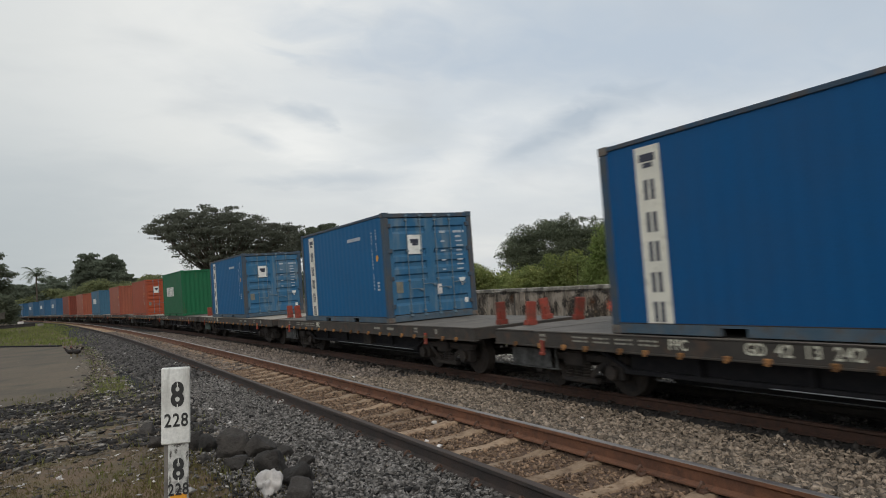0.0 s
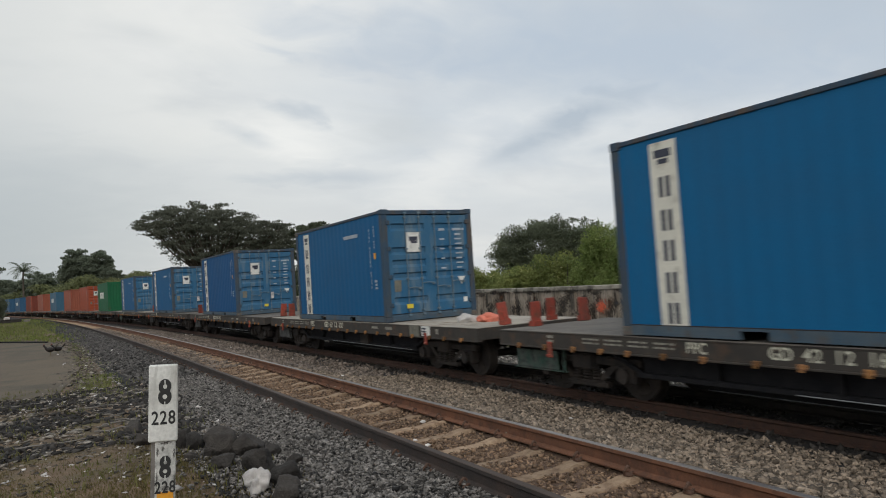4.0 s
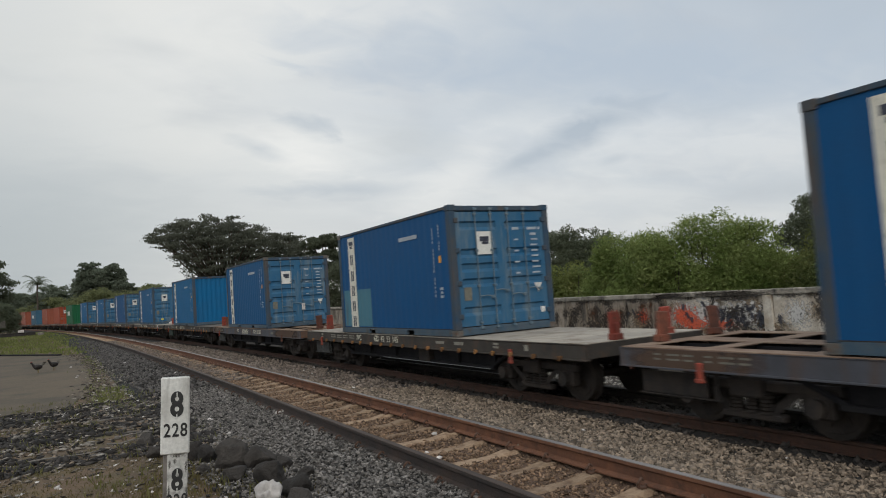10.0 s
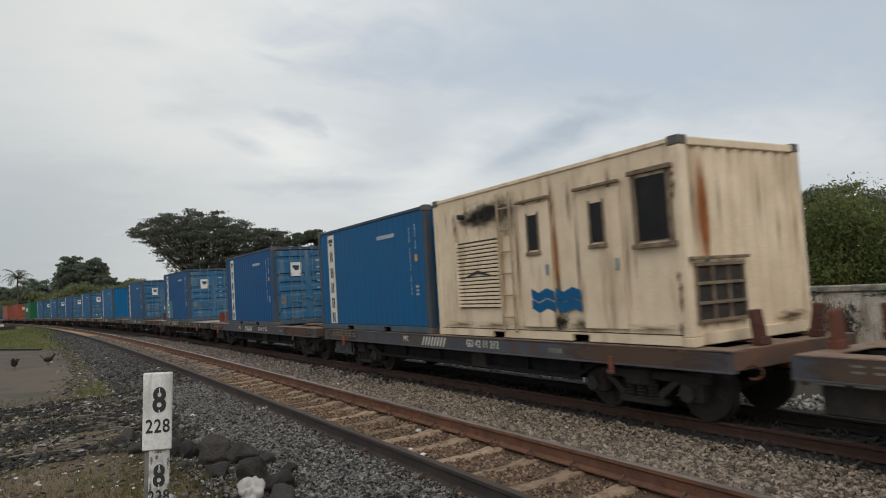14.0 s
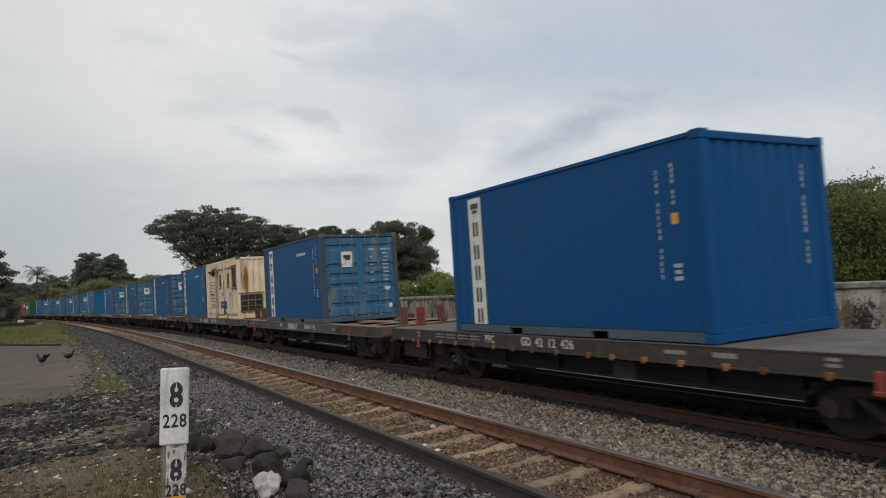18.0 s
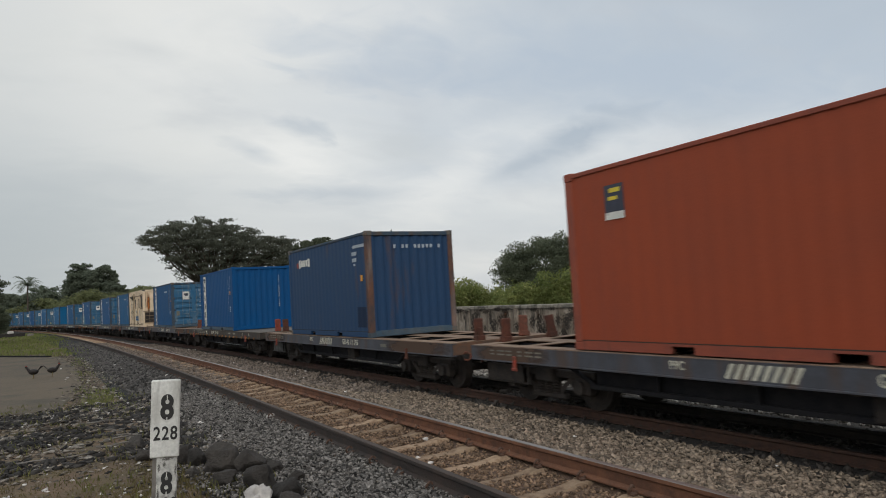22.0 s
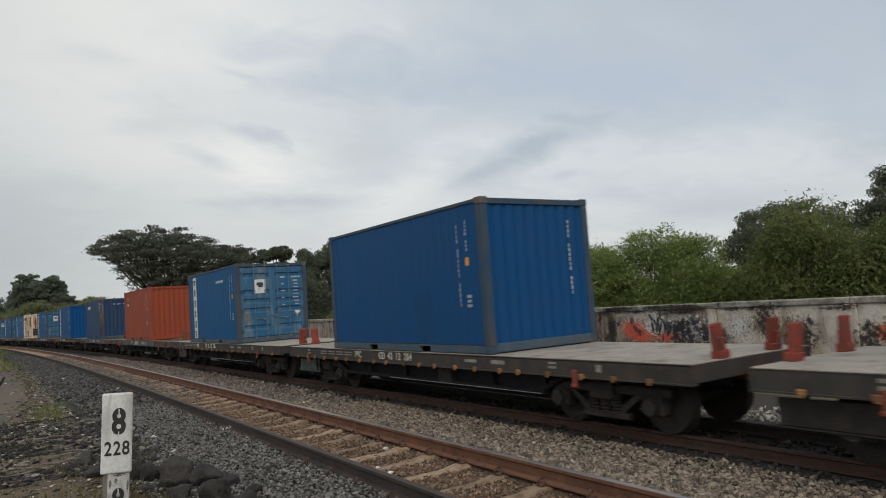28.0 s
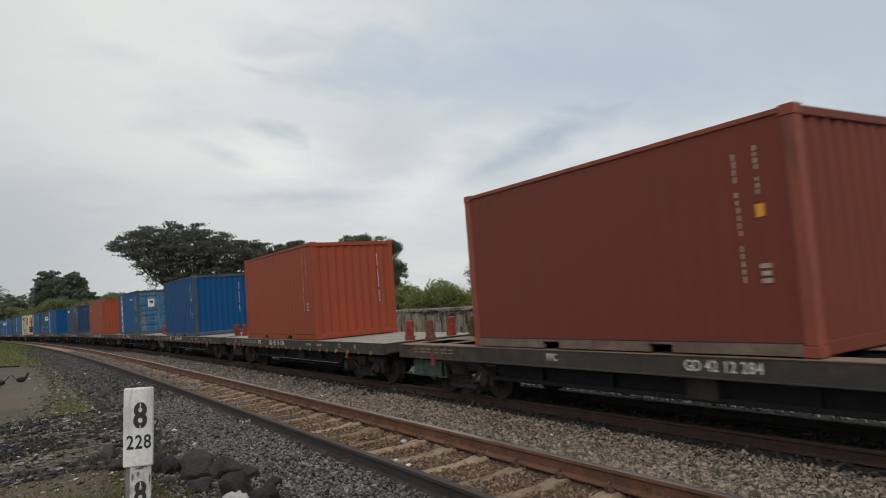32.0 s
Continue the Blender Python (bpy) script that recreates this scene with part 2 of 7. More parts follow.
M["sill_rust"] = mat("rusty_sill", (0.15, 0.082, 0.052), (0.09, 0.06, 0.045), 2, 0.8, 0, 0.15, 50, (0.20, 0.08, 0.035), 0.4)
M["deck"] = mat("dusty_steel_deck", (0.40, 0.355, 0.295), (0.29, 0.26, 0.22), 1.6, 0.85, 0, 0.15, 40, (0.17, 0.13, 0.095), 0.4, rnd=0.08)
M["deck_rust"] = mat("rusty_frame_deck", (0.29, 0.205, 0.145), (0.19, 0.122, 0.083), 1.8, 0.85, 0, 0.15, 40, (0.13, 0.065, 0.036), 0.4)
M["underframe"] = mat("blackened_underframe", (0.017, 0.017, 0.020), (0.026, 0.025, 0.026), 5, 0.85, 0, 0.2, 40, spec=0.12)
M["bogie"] = mat("oily_bogie_steel", (0.034, 0.031, 0.030), (0.058, 0.047, 0.040), 5, 0.85, 0.0, 0.25, 40, spec=0.15)
M["wheel"] = mat("worn_wheel_steel", (0.028, 0.025, 0.023), (0.046, 0.037, 0.031), 6, 0.7, 0.0, 0.1, 60, spec=0.2)
M["pipe"] = mat("pale_pipe", (0.30, 0.31, 0.32), (0.20, 0.21, 0.21), 6, 0.6, 0.2, 0.05, 60)
M["graf"] = mat("green_underframe_paint", (0.025, 0.075, 0.055), (0.10, 0.11, 0.095), 5, 0.7, 0, 0.05, 60, (0.02, 0.02, 0.02), 0.6)
M["glass"] = mat("dark_window_glass", (0.010, 0.010, 0.011), (0.018, 0.018, 0.018), 3, 0.45, 0, 0, 60, spec=0.15)
M["rail_side"] = mat("rusty_rail", (0.118, 0.056, 0.034), (0.195, 0.086, 0.046), 5, 0.85, 0, 0.3, 60, (0.085, 0.042, 0.028), 0.4)
M["rail_top"] = mat("worn_rail_head", (0.250, 0.220, 0.200), (0.170, 0.140, 0.120), 4, 0.38, 0.5, 0.05, 60, stretch=(4, 0.3, 1))
M["rail_dark"] = mat("dark_oily_rail", (0.034, 0.028, 0.026), (0.055, 0.038, 0.031), 5, 0.8, 0, 0.3, 60)
M["sleeper"] = mat("rust_stained_concrete_sleeper", (0.36, 0.258, 0.172), (0.255, 0.172, 0.110), 5, 0.95, 0, 0.5, 30, (0.14, 0.082, 0.048), 0.5, rnd=0.25)
# Far track's sleepers: the train's shade is put into the colour.
M["sleeper_shaded"] = mat("train_shaded_sleeper", (0.050, 0.041, 0.034), (0.032, 0.027, 0.023), 5, 0.95, 0, 0.4, 30)
M["clip"] = mat("rusty_clip", (0.078, 0.045, 0.031), (0.110, 0.060, 0.040), 20, 0.8, 0, 0.1, 60)
M["gravel_grey"] = mat("grey_ballast", (0.282, 0.218, 0.162), (0.154, 0.124, 0.094), 30, 0.95, 0, 0.5, 25, island=0.68)
M["gravel_dark"] = mat("dark_ballast", (0.050, 0.046, 0.042), (0.205, 0.188, 0.172), 30, 0.95, 0, 0.5, 25, island=0.95)
M["gravel_rust"] = mat("rust_stained_ballast", (0.250, 0.162, 0.100), (0.150, 0.101, 0.070), 30, 0.95, 0, 0.5, 25, island=0.6)
# Grey and dark beds: shadow between the stones is put into the colour.
M["bed_grey"] = mat("ballast_bed_grey", (0.075, 0.064, 0.053), (0.050, 0.043, 0.037), 14, 0.95, 0, 0.8, 30)
M["bed_dark"] = mat("ballast_bed_dark", (0.022, 0.021, 0.021), (0.015, 0.0145, 0.0145), 14, 0.95, 0, 0.8, 30)
M["bed_rust"] = mat("ballast_bed_rust", (0.14, 0.086, 0.055), (0.09, 0.058, 0.042), 14, 0.95, 0, 0.8, 30)
M["dirt"] = mat("trodden_dirt", (0.165, 0.108, 0.066), (0.086, 0.066, 0.046), 0.9, 0.95, 0, 0.5, 26, (0.088, 0.078, 0.030), 0.55)
M["dirt_far"] = mat("weedy_ground", (0.115, 0.125, 0.045), (0.14, 0.125, 0.075), 0.5, 0.95, 0, 0.4, 10)
M["concrete_pad"] = mat("old_brown_grey_paving", (0.122, 0.093, 0.062), (0.090, 0.071, 0.049), 0.35, 0.9, 0, 0.25, 14, (0.056, 0.050, 0.036), 0.5)
M["boulder"] = mat("dark_volcanic_stone", (0.030, 0.026, 0.023), (0.054, 0.047, 0.041), 7, 0.9, 0, 1.0, 34, rnd=0.4)
M["pale_stone"] = mat("pale_litter", (0.62, 0.58, 0.54), (0.45, 0.42, 0.40), 8, 0.8, 0, 0.2, 30, island=0.3)
M["post"] = mat("white_painted_concrete", (0.72, 0.71, 0.67), (0.60, 0.59, 0.55), 5, 0.7, 0, 0.15, 50, (0.30, 0.28, 0.25), 0.35, 1.0)
M["post_old"] = mat("flaking_white_paint", (0.62, 0.61, 0.57), (0.50, 0.49, 0.46), 7, 0.8, 0, 0.2, 50, (0.10, 0.095, 0.09), 0.55)
M["post_side"] = mat("bare_weathered_post", (0.22, 0.20, 0.18), (0.12, 0.11, 0.10), 7, 0.9, 0, 0.3, 40)
M["wall"] = mat("mildewed_plaster_wall", (0.66, 0.61, 0.53), (0.44, 0.37, 0.285), 2.6, 0.9, 0, 0.3, 25, (0.20, 0.145, 0.10), 0.42, 1.0, lo=0.40, hi=0.62)
M["wall_dark"] = mat("blackened_plaster_wall", (0.42, 0.355, 0.285), (0.24, 0.195, 0.150), 2.6, 0.9, 0, 0.3, 25, (0.035, 0.033, 0.030), 0.6, 1.0, lo=0.42, hi=0.6)
M["coping"] = mat("mossy_coping", (0.40, 0.36, 0.30), (0.22, 0.20, 0.165), 3.0, 0.95, 0, 0.35, 25, (0.045, 0.042, 0.036), 0.6, lo=0.4, hi=0.6)
M["bark"] = mat("grey_brown_bark", (0.11, 0.09, 0.07), (0.065, 0.052, 0.04), 4, 0.95, 0, 0.6, 18, stretch=(1, 1, 0.25))
M["feather"] = mat("black_feathers", (0.012, 0.011, 0.011), (0.03, 0.022, 0.018), 30, 0.6, 0, 0.2, 60)
M["comb"] = mat("red_comb", (0.35, 0.03, 0.02), (0.28, 0.03, 0.02), 20, 0.6, 0, 0.1, 60)
M["leg"] = mat("dull_yellow_legs", (0.20, 0.15, 0.06), (0.15, 0.11, 0.05), 20, 0.7, 0, 0.1, 60)


def leafy(name, a, b, vary=0.18):
    """Leaves: a thin sheet that lets part of the light through."""
    m = mat(name, a, b, 1.2, 0.75, 0, 0, 20, island=vary, spec=0.12)
    N, K = m.node_tree.nodes, m.node_tree.links
    bs = N["Principled BSDF"]
    tr = N.new("ShaderNodeBsdfTranslucent")
    K.new(bs.inputs["Base Color"].links[0].from_socket, tr.inputs["Color"])
    mx = N.new("ShaderNodeMixShader")
    mx.inputs[0].default_value = 0.48
    K.new(bs.outputs[0], mx.inputs[1])
    K.new(tr.outputs[0], mx.inputs[2])
    K.new(mx.outputs[0], N["Material Output"].inputs["Surface"])
    return m


M["leaf_rain"] = leafy("dark_raintree_leaves", (0.112, 0.118, 0.090), (0.136, 0.142, 0.108), 0.15)
M["leaf_dark"] = leafy("dark_green_leaves", (0.112, 0.128, 0.086), (0.142, 0.158, 0.104))
M["leaf_mid"] = leafy("mid_green_leaves", (0.140, 0.200, 0.055), (0.270, 0.310, 0.112), 0.25)
M["leaf_olive"] = leafy("olive_vine_leaves", (0.195, 0.205, 0.072), (0.112, 0.145, 0.056), 0.25)
M["leaf_yellow"] = leafy("yellow_green_leaves", (0.260, 0.275, 0.092), (0.150, 0.190, 0.068), 0.22)
M["flower"] = mat("pale_yellow_flowers", (0.65, 0.58, 0.22), (0.6, 0.55, 0.35), 5, 0.7, 0, 0, 20)
M["grass"] = leafy("grass_blades", (0.135, 0.140, 0.045), (0.185, 0.175, 0.070))
M["grass_dry"] = leafy("dry_grass_blades", (0.17, 0.135, 0.065), (0.12, 0.10, 0.045))
M["blue_trim"] = mat("grimy_blue_trim", (0.018, 0.056, 0.105), (0.052, 0.066, 0.078), 2.2, 0.65, 0, 0.08, 50, (0.085, 0.062, 0.045), 0.55, 1.0)
M["orange_trim"] = mat("grimy_orange_trim", (0.285, 0.066, 0.034), (0.22, 0.055, 0.034), 2.5, 0.65, 0, 0.08, 50, (0.09, 0.04, 0.03), 0.25, 1.0)
M["rod"] = mat("weathered_blue_grey_rod", (0.085, 0.155, 0.215), (0.15, 0.185, 0.205), 8, 0.5, 0.1, 0.05, 60)
M["flake"] = mat("mixed_rubbish", (0.075, 0.061, 0.048), (0.190, 0.160, 0.128), 12, 0.9, 0, 0.2, 30, island=0.95)
M["faint"] = mat("faded_white_marks", (0.42, 0.46, 0.50), (0.30, 0.35, 0.40), 9, 0.6, 0, 0.03, 60)
M["faint_warm"] = mat("faded_warm_white_marks", (0.46, 0.38, 0.32), (0.34, 0.25, 0.20), 9, 0.6, 0, 0.03, 60)
M["deck_dark"] = mat("dark_worn_deck", (0.155, 0.138, 0.118), (0.105, 0.094, 0.082), 1.6, 0.85, 0, 0.15, 40, (0.20, 0.17, 0.14), 0.35, rnd=0.08)
M["grime"] = mat("grimy_cream_edges", (0.26, 0.19, 0.12), (0.12, 0.09, 0.065), 7, 0.8, 0, 0.1, 50)
M["moss"] = leafy("mossy_ground_cover", (0.150, 0.132, 0.042), (0.195, 0.160, 0.064))
M["pipe_grimy"] = mat("grimy_grey_board", (0.11, 0.11, 0.105), (0.035, 0.034, 0.032), 6, 0.8, 0, 0.1, 50, (0.02, 0.02, 0.02), 0.6)
# Bed and stones beneath the train, darkened to carry its shade.
M["bed_shaded"] = mat("train_shaded_bed", (0.040, 0.036, 0.033), (0.028, 0.025, 0.023), 14, 0.95, 0, 0.8, 30)
M["gravel_shaded"] = mat("train_shaded_ballast", (0.060, 0.051, 0.044), (0.038, 0.033, 0.029), 30, 0.95, 0, 0.5, 25, island=0.6)
M["blue_worn"] = mat("worn_blue_door_paint", (0.022, 0.112, 0.225), (0.050, 0.130, 0.215), 2.2, 0.6, 0, 0.05, 60, (0.16, 0.20, 0.22), 0.45, 1.0, spec=0.2)
# Container blue made greyer and lighter: distance haze is in the paint.
M["blue_hazed"] = paint("hazed_blue_paint", (0.038, 0.105, 0.190), 0.12)
M["rail_far"] = mat("dark_rusty_rail", (0.058, 0.031, 0.022), (0.080, 0.040, 0.027), 5, 0.85, 0, 0.3, 60, (0.035, 0.024, 0.02), 0.4)
M["rubble_pale"] = mat("grey_broken_rubble", (0.100, 0.088, 0.072), (0.270, 0.245, 0.210), 14, 0.95, 0, 0.3, 30, island=0.95)
M["gravel_light"] = mat("light_grey_ballast", (0.40, 0.37, 0.33), (0.27, 0.245, 0.215), 30, 0.95, 0, 0.5, 25, island=0.5)
M["lawn"] = leafy("lawn_blades", (0.165, 0.200, 0.058), (0.225, 0.235, 0.088), 0.3)
M["gravel_black"] = mat("blackened_ballast", (0.064, 0.059, 0.055), (0.112, 0.103, 0.096), 30, 0.95, 0, 0.5, 25, island=0.8)
M["gravel_dull"] = mat("dull_brown_ballast", (0.225, 0.180, 0.145), (0.140, 0.113, 0.094), 30, 0.95, 0, 0.5, 25, island=0.5)
# Far foliage: aerial haze is put into these two paler leaf colours.
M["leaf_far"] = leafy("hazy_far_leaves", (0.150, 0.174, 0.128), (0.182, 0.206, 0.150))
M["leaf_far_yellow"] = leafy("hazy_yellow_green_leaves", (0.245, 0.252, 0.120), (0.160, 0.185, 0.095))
M["orange_sack"] = mat("orange_red_sack", (0.70, 0.22, 0.15), (0.58, 0.16, 0.10), 9, 0.8, 0, 0.3, 20)
M["shard"] = mat("grey_broken_shards", (0.090, 0.080, 0.068), (0.270, 0.240, 0.205), 14, 0.9, 0, 0.2, 30, island=0.75)
M["burnt"] = mat("burnt_black_scraps", (0.022, 0.020, 0.019), (0.045, 0.040, 0.036), 12, 0.95, 0, 0.3, 30, island=0.6)


def stain_mat(name, color, lo, hi, scale=2.2, amount=0.5):
    """A stain that thins out towards its edge; its object's unit square is scaled to size."""
    m = bpy.data.materials.new(name)
    m.use_nodes = True
    N, K = m.node_tree.nodes, m.node_tree.links
    bs = N["Principled BSDF"]
    bs.inputs["Base Color"].default_value = (*color, 1)
    bs.inputs["Roughness"].default_value = 0.85
    bs.inputs["Specular IOR Level"].default_value = 0.2
    tc = N.new("ShaderNodeTexCoord")
    ln = N.new("ShaderNodeVectorMath")
    ln.operation = "LENGTH"
    K.new(tc.outputs["Object"], ln.inputs[0])
    nz = N.new("ShaderNodeTexNoise")
    nz.inputs["Scale"].default_value, nz.inputs["Detail"].default_value = scale, 5
    K.new(tc.outputs["Object"], nz.inputs["Vector"])
    sc = N.new("ShaderNodeMath")
    sc.operation = "MULTIPLY_ADD"
    sc.inputs[1].default_value, sc.inputs[2].default_value = amount * 2, -amount
    K.new(nz.outputs[0], sc.inputs[0])
    ad = N.new("ShaderNodeMath")
    ad.operation = "ADD"
    K.new(ln.outputs["Value"], ad.inputs[0])
    K.new(sc.outputs[0], ad.inputs[1])
    mr = N.new("ShaderNodeMapRange")
    mr.interpolation_type = "SMOOTHSTEP"
    mr.inputs[1].default_value, mr.inputs[2].default_value = lo, hi
    mr.inputs[3].default_value, mr.inputs[4].default_value = 0.95, 0.0
    K.new(ad.outputs[0], mr.inputs[0])
    K.new(mr.outputs[0], bs.inputs["Alpha"])
    return m


M["rust_post"] = mat("dark_rusty_post", (0.165, 0.070, 0.038), (0.050, 0.046, 0.052), 1.6, 0.85, 0, 0.2, 50, (0.25, 0.205, 0.18), 0.45, 1.0)
M["stop_rust"] = mat("rusty_end_stop", (0.17, 0.055, 0.032), (0.10, 0.040, 0.026), 6, 0.8, 0, 0.2, 50, (0.06, 0.03, 0.02), 0.5, rnd=0.4)
M["rail_head_dark"] = mat("dull_rail_head", (0.070, 0.048, 0.036), (0.045, 0.032, 0.025), 4, 0.70, 0.0, 0.05, 60, stretch=(4, 0.3, 1))
M["rust_sill"] = stain_mat("rust_on_sill", (0.092, 0.060, 0.044), 0.5, 1.1, 2.4, 0.5)
M["soot"] = stain_mat("soot", (0.012, 0.011, 0.010), 0.25, 0.95, 2.2, 0.6)
M["soot_thin"] = stain_mat("thin_soot", (0.035, 0.028, 0.022), -0.3, 0.9, 2.2, 0.6)
M["rust_run"] = stain_mat("rust_run", (0.27, 0.088, 0.022), 0.15, 1.0, 1.6, 0.35)
M["rust_dark"] = stain_mat("dark_rust_run", (0.085, 0.040, 0.020), 0.0, 0.9, 2.6, 0.7)
M["dirt_run"] = stain_mat("dirt_run", (0.13, 0.085, 0.048), -0.4, 0.9, 2.4, 0.7)
M["mildew"] = stain_mat("mildew", (0.045, 0.038, 0.032), 0.0, 0.75, 4.5, 1.5)
M["paint_white"] = stain_mat("chalky_white_paint_area", (0.60, 0.585, 0.56), 0.15, 0.85, 6.5, 1.5)
M["paint_red"] = stain_mat("red_sprayed_area", (0.66, 0.125, 0.065), 0.15, 0.85, 5.0, 1.2)
M["paint_ink"] = stain_mat("dark_sprayed_line", (0.045, 0.047, 0.060), 0.25, 0.85, 3.6, 1.0)
M["old_render"] = stain_mat("bare_brown_render", (0.24, 0.175, 0.115), 0.0, 0.80, 5.5, 1.4)


# ================= mesh helpers =================
class Build:
    """Gathers vertices and faces of one mesh."""

    def __init__(self):
        self.v, self.f, self.k = [], [], []

    def face(self, pts, k=0):
        n = len(self.v)
        self.v += [tuple(p) for p in pts]
        self.f.append(tuple(range(n, n + len(pts))))
        self.k.append(k)

    def box(self, x0, x1, y0, y1, z0, z1, c=0.0, k=0):
        """A box, its edges chamfered by c."""
        n = len(self.v)
        if not c:
            self.v += [(x, y, z) for z in (z0, z1) for y in (y0, y1) for x in (x0, x1)]
            fs = [(0, 2, 3, 1), (4, 5, 7, 6), (0, 1, 5, 4), (2, 6, 7, 3), (0, 4, 6, 2), (1, 3, 7, 5)]
            self.f += [tuple(n + i for i in q) for q in fs]
            self.k += [k] * 6
            return self
        X, Y, Z = (x0, x1), (y0, y1), (z0, z1)
        sg = (1, -1)
        idx = {}
        for i in (0, 1):
            for j in (0, 1):
                for l in (0, 1):
                    for a in range(3):
                        p = [X[i] + sg[i] * c, Y[j] + sg[j] * c, Z[l] + sg[l] * c]
                        p[a] = (X[i], Y[j], Z[l])[a]
                        idx[i, j, l, a] = len(self.v)
                        self.v.append(tuple(p))
        fs = []
        for l in (0, 1):
            fs.append([idx[i, j, l, 2] for i, j in ((0, 0), (1, 0), (1, 1), (0, 1))])
            fs.append([idx[i, l, j, 1] for i, j in ((0, 0), (1, 0), (1, 1), (0, 1))])
            fs.append([idx[l, i, j, 0] for i, j in ((0, 0), (1, 0), (1, 1), (0, 1))])
        for a in (0, 1):
            for b in (0, 1):
                fs.append([idx[a, b, 0, 0], idx[a, b, 1, 0], idx[a, b, 1, 1], idx[a, b, 0, 1]])
                fs.append([idx[a, 0, b, 0], idx[a, 1, b, 0], idx[a, 1, b, 2], idx[a, 0, b, 2]])
                fs.append([idx[0, a, b, 1], idx[1, a, b, 1], idx[1, a, b, 2], idx[0, a, b, 2]])
        for i in (0, 1):
            for j in (0, 1):
                for l in (0, 1):
                    fs.append([idx[i, j, l, 0], idx[i, j, l, 1], idx[i, j, l, 2]])
        self.f += [tuple(q) for q in fs]
        self.k += [k] * len(fs)
        return self

    def tube(self, a, b, r0, r1=None, n=8, k=0, caps=True):
        """A tapered round bar from a to b."""
        r1 = r0 if r1 is None else r1
        a, b = Vector(a), Vector(b)
        w = (b - a).normalized()
        u = w.orthogonal().normalized()
        v = w.cross(u)
        s = len(self.v)
        for p, r in ((a, r0), (b, r1)):
            for i in range(n):
                t = 2 * math.pi * i / n
                self.v.append(tuple(p + (u * math.cos(t) + v * math.sin(t)) * r))
        for i in range(n):
            j = (i + 1) % n
            self.f.append((s + i, s + j, s + n + j, s + n + i))
            self.k.append(k)
        if caps:
            self.f.append(tuple(s + n - 1 - i for i in range(n)))
            self.f.append(tuple(s + n + i for i in range(n)))
            self.k += [k, k]
        return self

    def rope(self, pts, r, n=6, k=0):
        """One bent round bar through the given points; r may be a list."""
        pts = [Vector(p) for p in pts]
        rs = r if isinstance(r, (list, tuple)) else [r] * len(pts)
        s = len(self.v)
        u = None
        for i, p in enumerate(pts):
            w = (pts[min(i + 1, len(pts) - 1)] - pts[max(i - 1, 0)]).normalized()
            u = w.orthogonal().normalized() if u is None else (u - w * u.dot(w)).normalized()
            v = w.cross(u)
            for a in range(n):
                t = 2 * math.pi * a / n
                self.v.append(tuple(p + (u * math.cos(t) + v * math.sin(t)) * rs[i]))
        for i in range(len(pts) - 1):
            for a in range(n):
                b = (a + 1) % n
                self.f.append((s + i * n + a, s + i * n + b, s + (i + 1) * n + b, s + (i + 1) * n + a))
                self.k.append(k)
        self.f += [tuple(s + n - 1 - a for a in range(n)), tuple(s + (len(pts) - 1) * n + a for a in range(n))]
        self.k += [k, k]
        return self

    def mesh(self, name, *mats, smooth=False, recalc=True):
        me = bpy.data.meshes.new(name)
        me.from_pydata(self.v, [], self.f)
        for m in mats:
            me.materials.append(m)
        if len(mats) > 1:
            me.polygons.foreach_set("material_index", self.k)
        if recalc:
            b = bmesh.new()
            b.from_mesh(me)
            bmesh.ops.recalc_face_normals(b, faces=b.faces)
            b.to_mesh(me)
            b.free()
        if smooth:
            me.polygons.foreach_set("use_smooth", [True] * len(me.polygons))
        me.update()
        return me


def raw_mesh(name, verts, faces, m, smooth=False):
    """A mesh straight from arrays; all faces have the same number of corners."""
    me = bpy.data.meshes.new(name)
    nv, nf, w = len(verts), len(faces), faces.shape[1]
    me.vertices.add(nv)
    me.vertices.foreach_set("co", np.asarray(verts, dtype=np.float32).ravel())
    me.loops.add(nf * w)
    me.loops.foreach_set("vertex_index", np.asarray(faces, dtype=np.int32).ravel())
    me.polygons.add(nf)
    me.polygons.foreach_set("loop_start", np.arange(0, nf * w, w, dtype=np.int32))
    me.polygons.foreach_set("loop_total", np.full(nf, w, dtype=np.int32))
    if smooth:
        me.polygons.foreach_set("use_smooth", np.ones(nf, dtype=bool))
    me.materials.append(m)
    me.update(calc_edges=True)
    me.validate()
    return me


def part(name, me, material, parent, label="", at=None):
    """Links a mesh (or a Build) as one part under its thing; the material sits on the object, so alike parts share a mesh."""
    if isinstance(me, Build):
        me = me.mesh(name, material)
    ob = new(name, me)
    ob.parent = parent
    if at is not None:
        ob.matrix_basis = at if isinstance(at, Matrix) else Matrix.Translation(at)
    if material is not None:
        if not me.materials:
            me.materials.append(material)
        if me.materials[0] != material:
            ob.material_slots[0].link = "OBJECT"
            ob.material_slots[0].material = material
    if label:
        ob["label"] = label
    return ob


def thing(name, at, label, category, group="", kind=""):
    ob = new(name)
    ob.empty_display_size = 0.2
    ob.matrix_basis = at
    return tagged(ob, label, category, group, kind)


CACHE = {}


def shared(key, maker):
    if key not in CACHE:
        CACHE[key] = maker()
    return CACHE[key]


def unit_square():
    q = Build()
    q.face([(-1, -1, 0), (1, -1, 0), (1, 1, 0), (-1, 1, 0)])
    return q.mesh("stain", recalc=False)


def unit_band():
    """A long low strip for stains along a sill."""
    q = Build()
    q.face([(-1, -0.4, 0), (1, -0.4, 0), (1, 0.4, 0), (-1, 0.4, 0)])
    return q.mesh("stain", recalc=False)


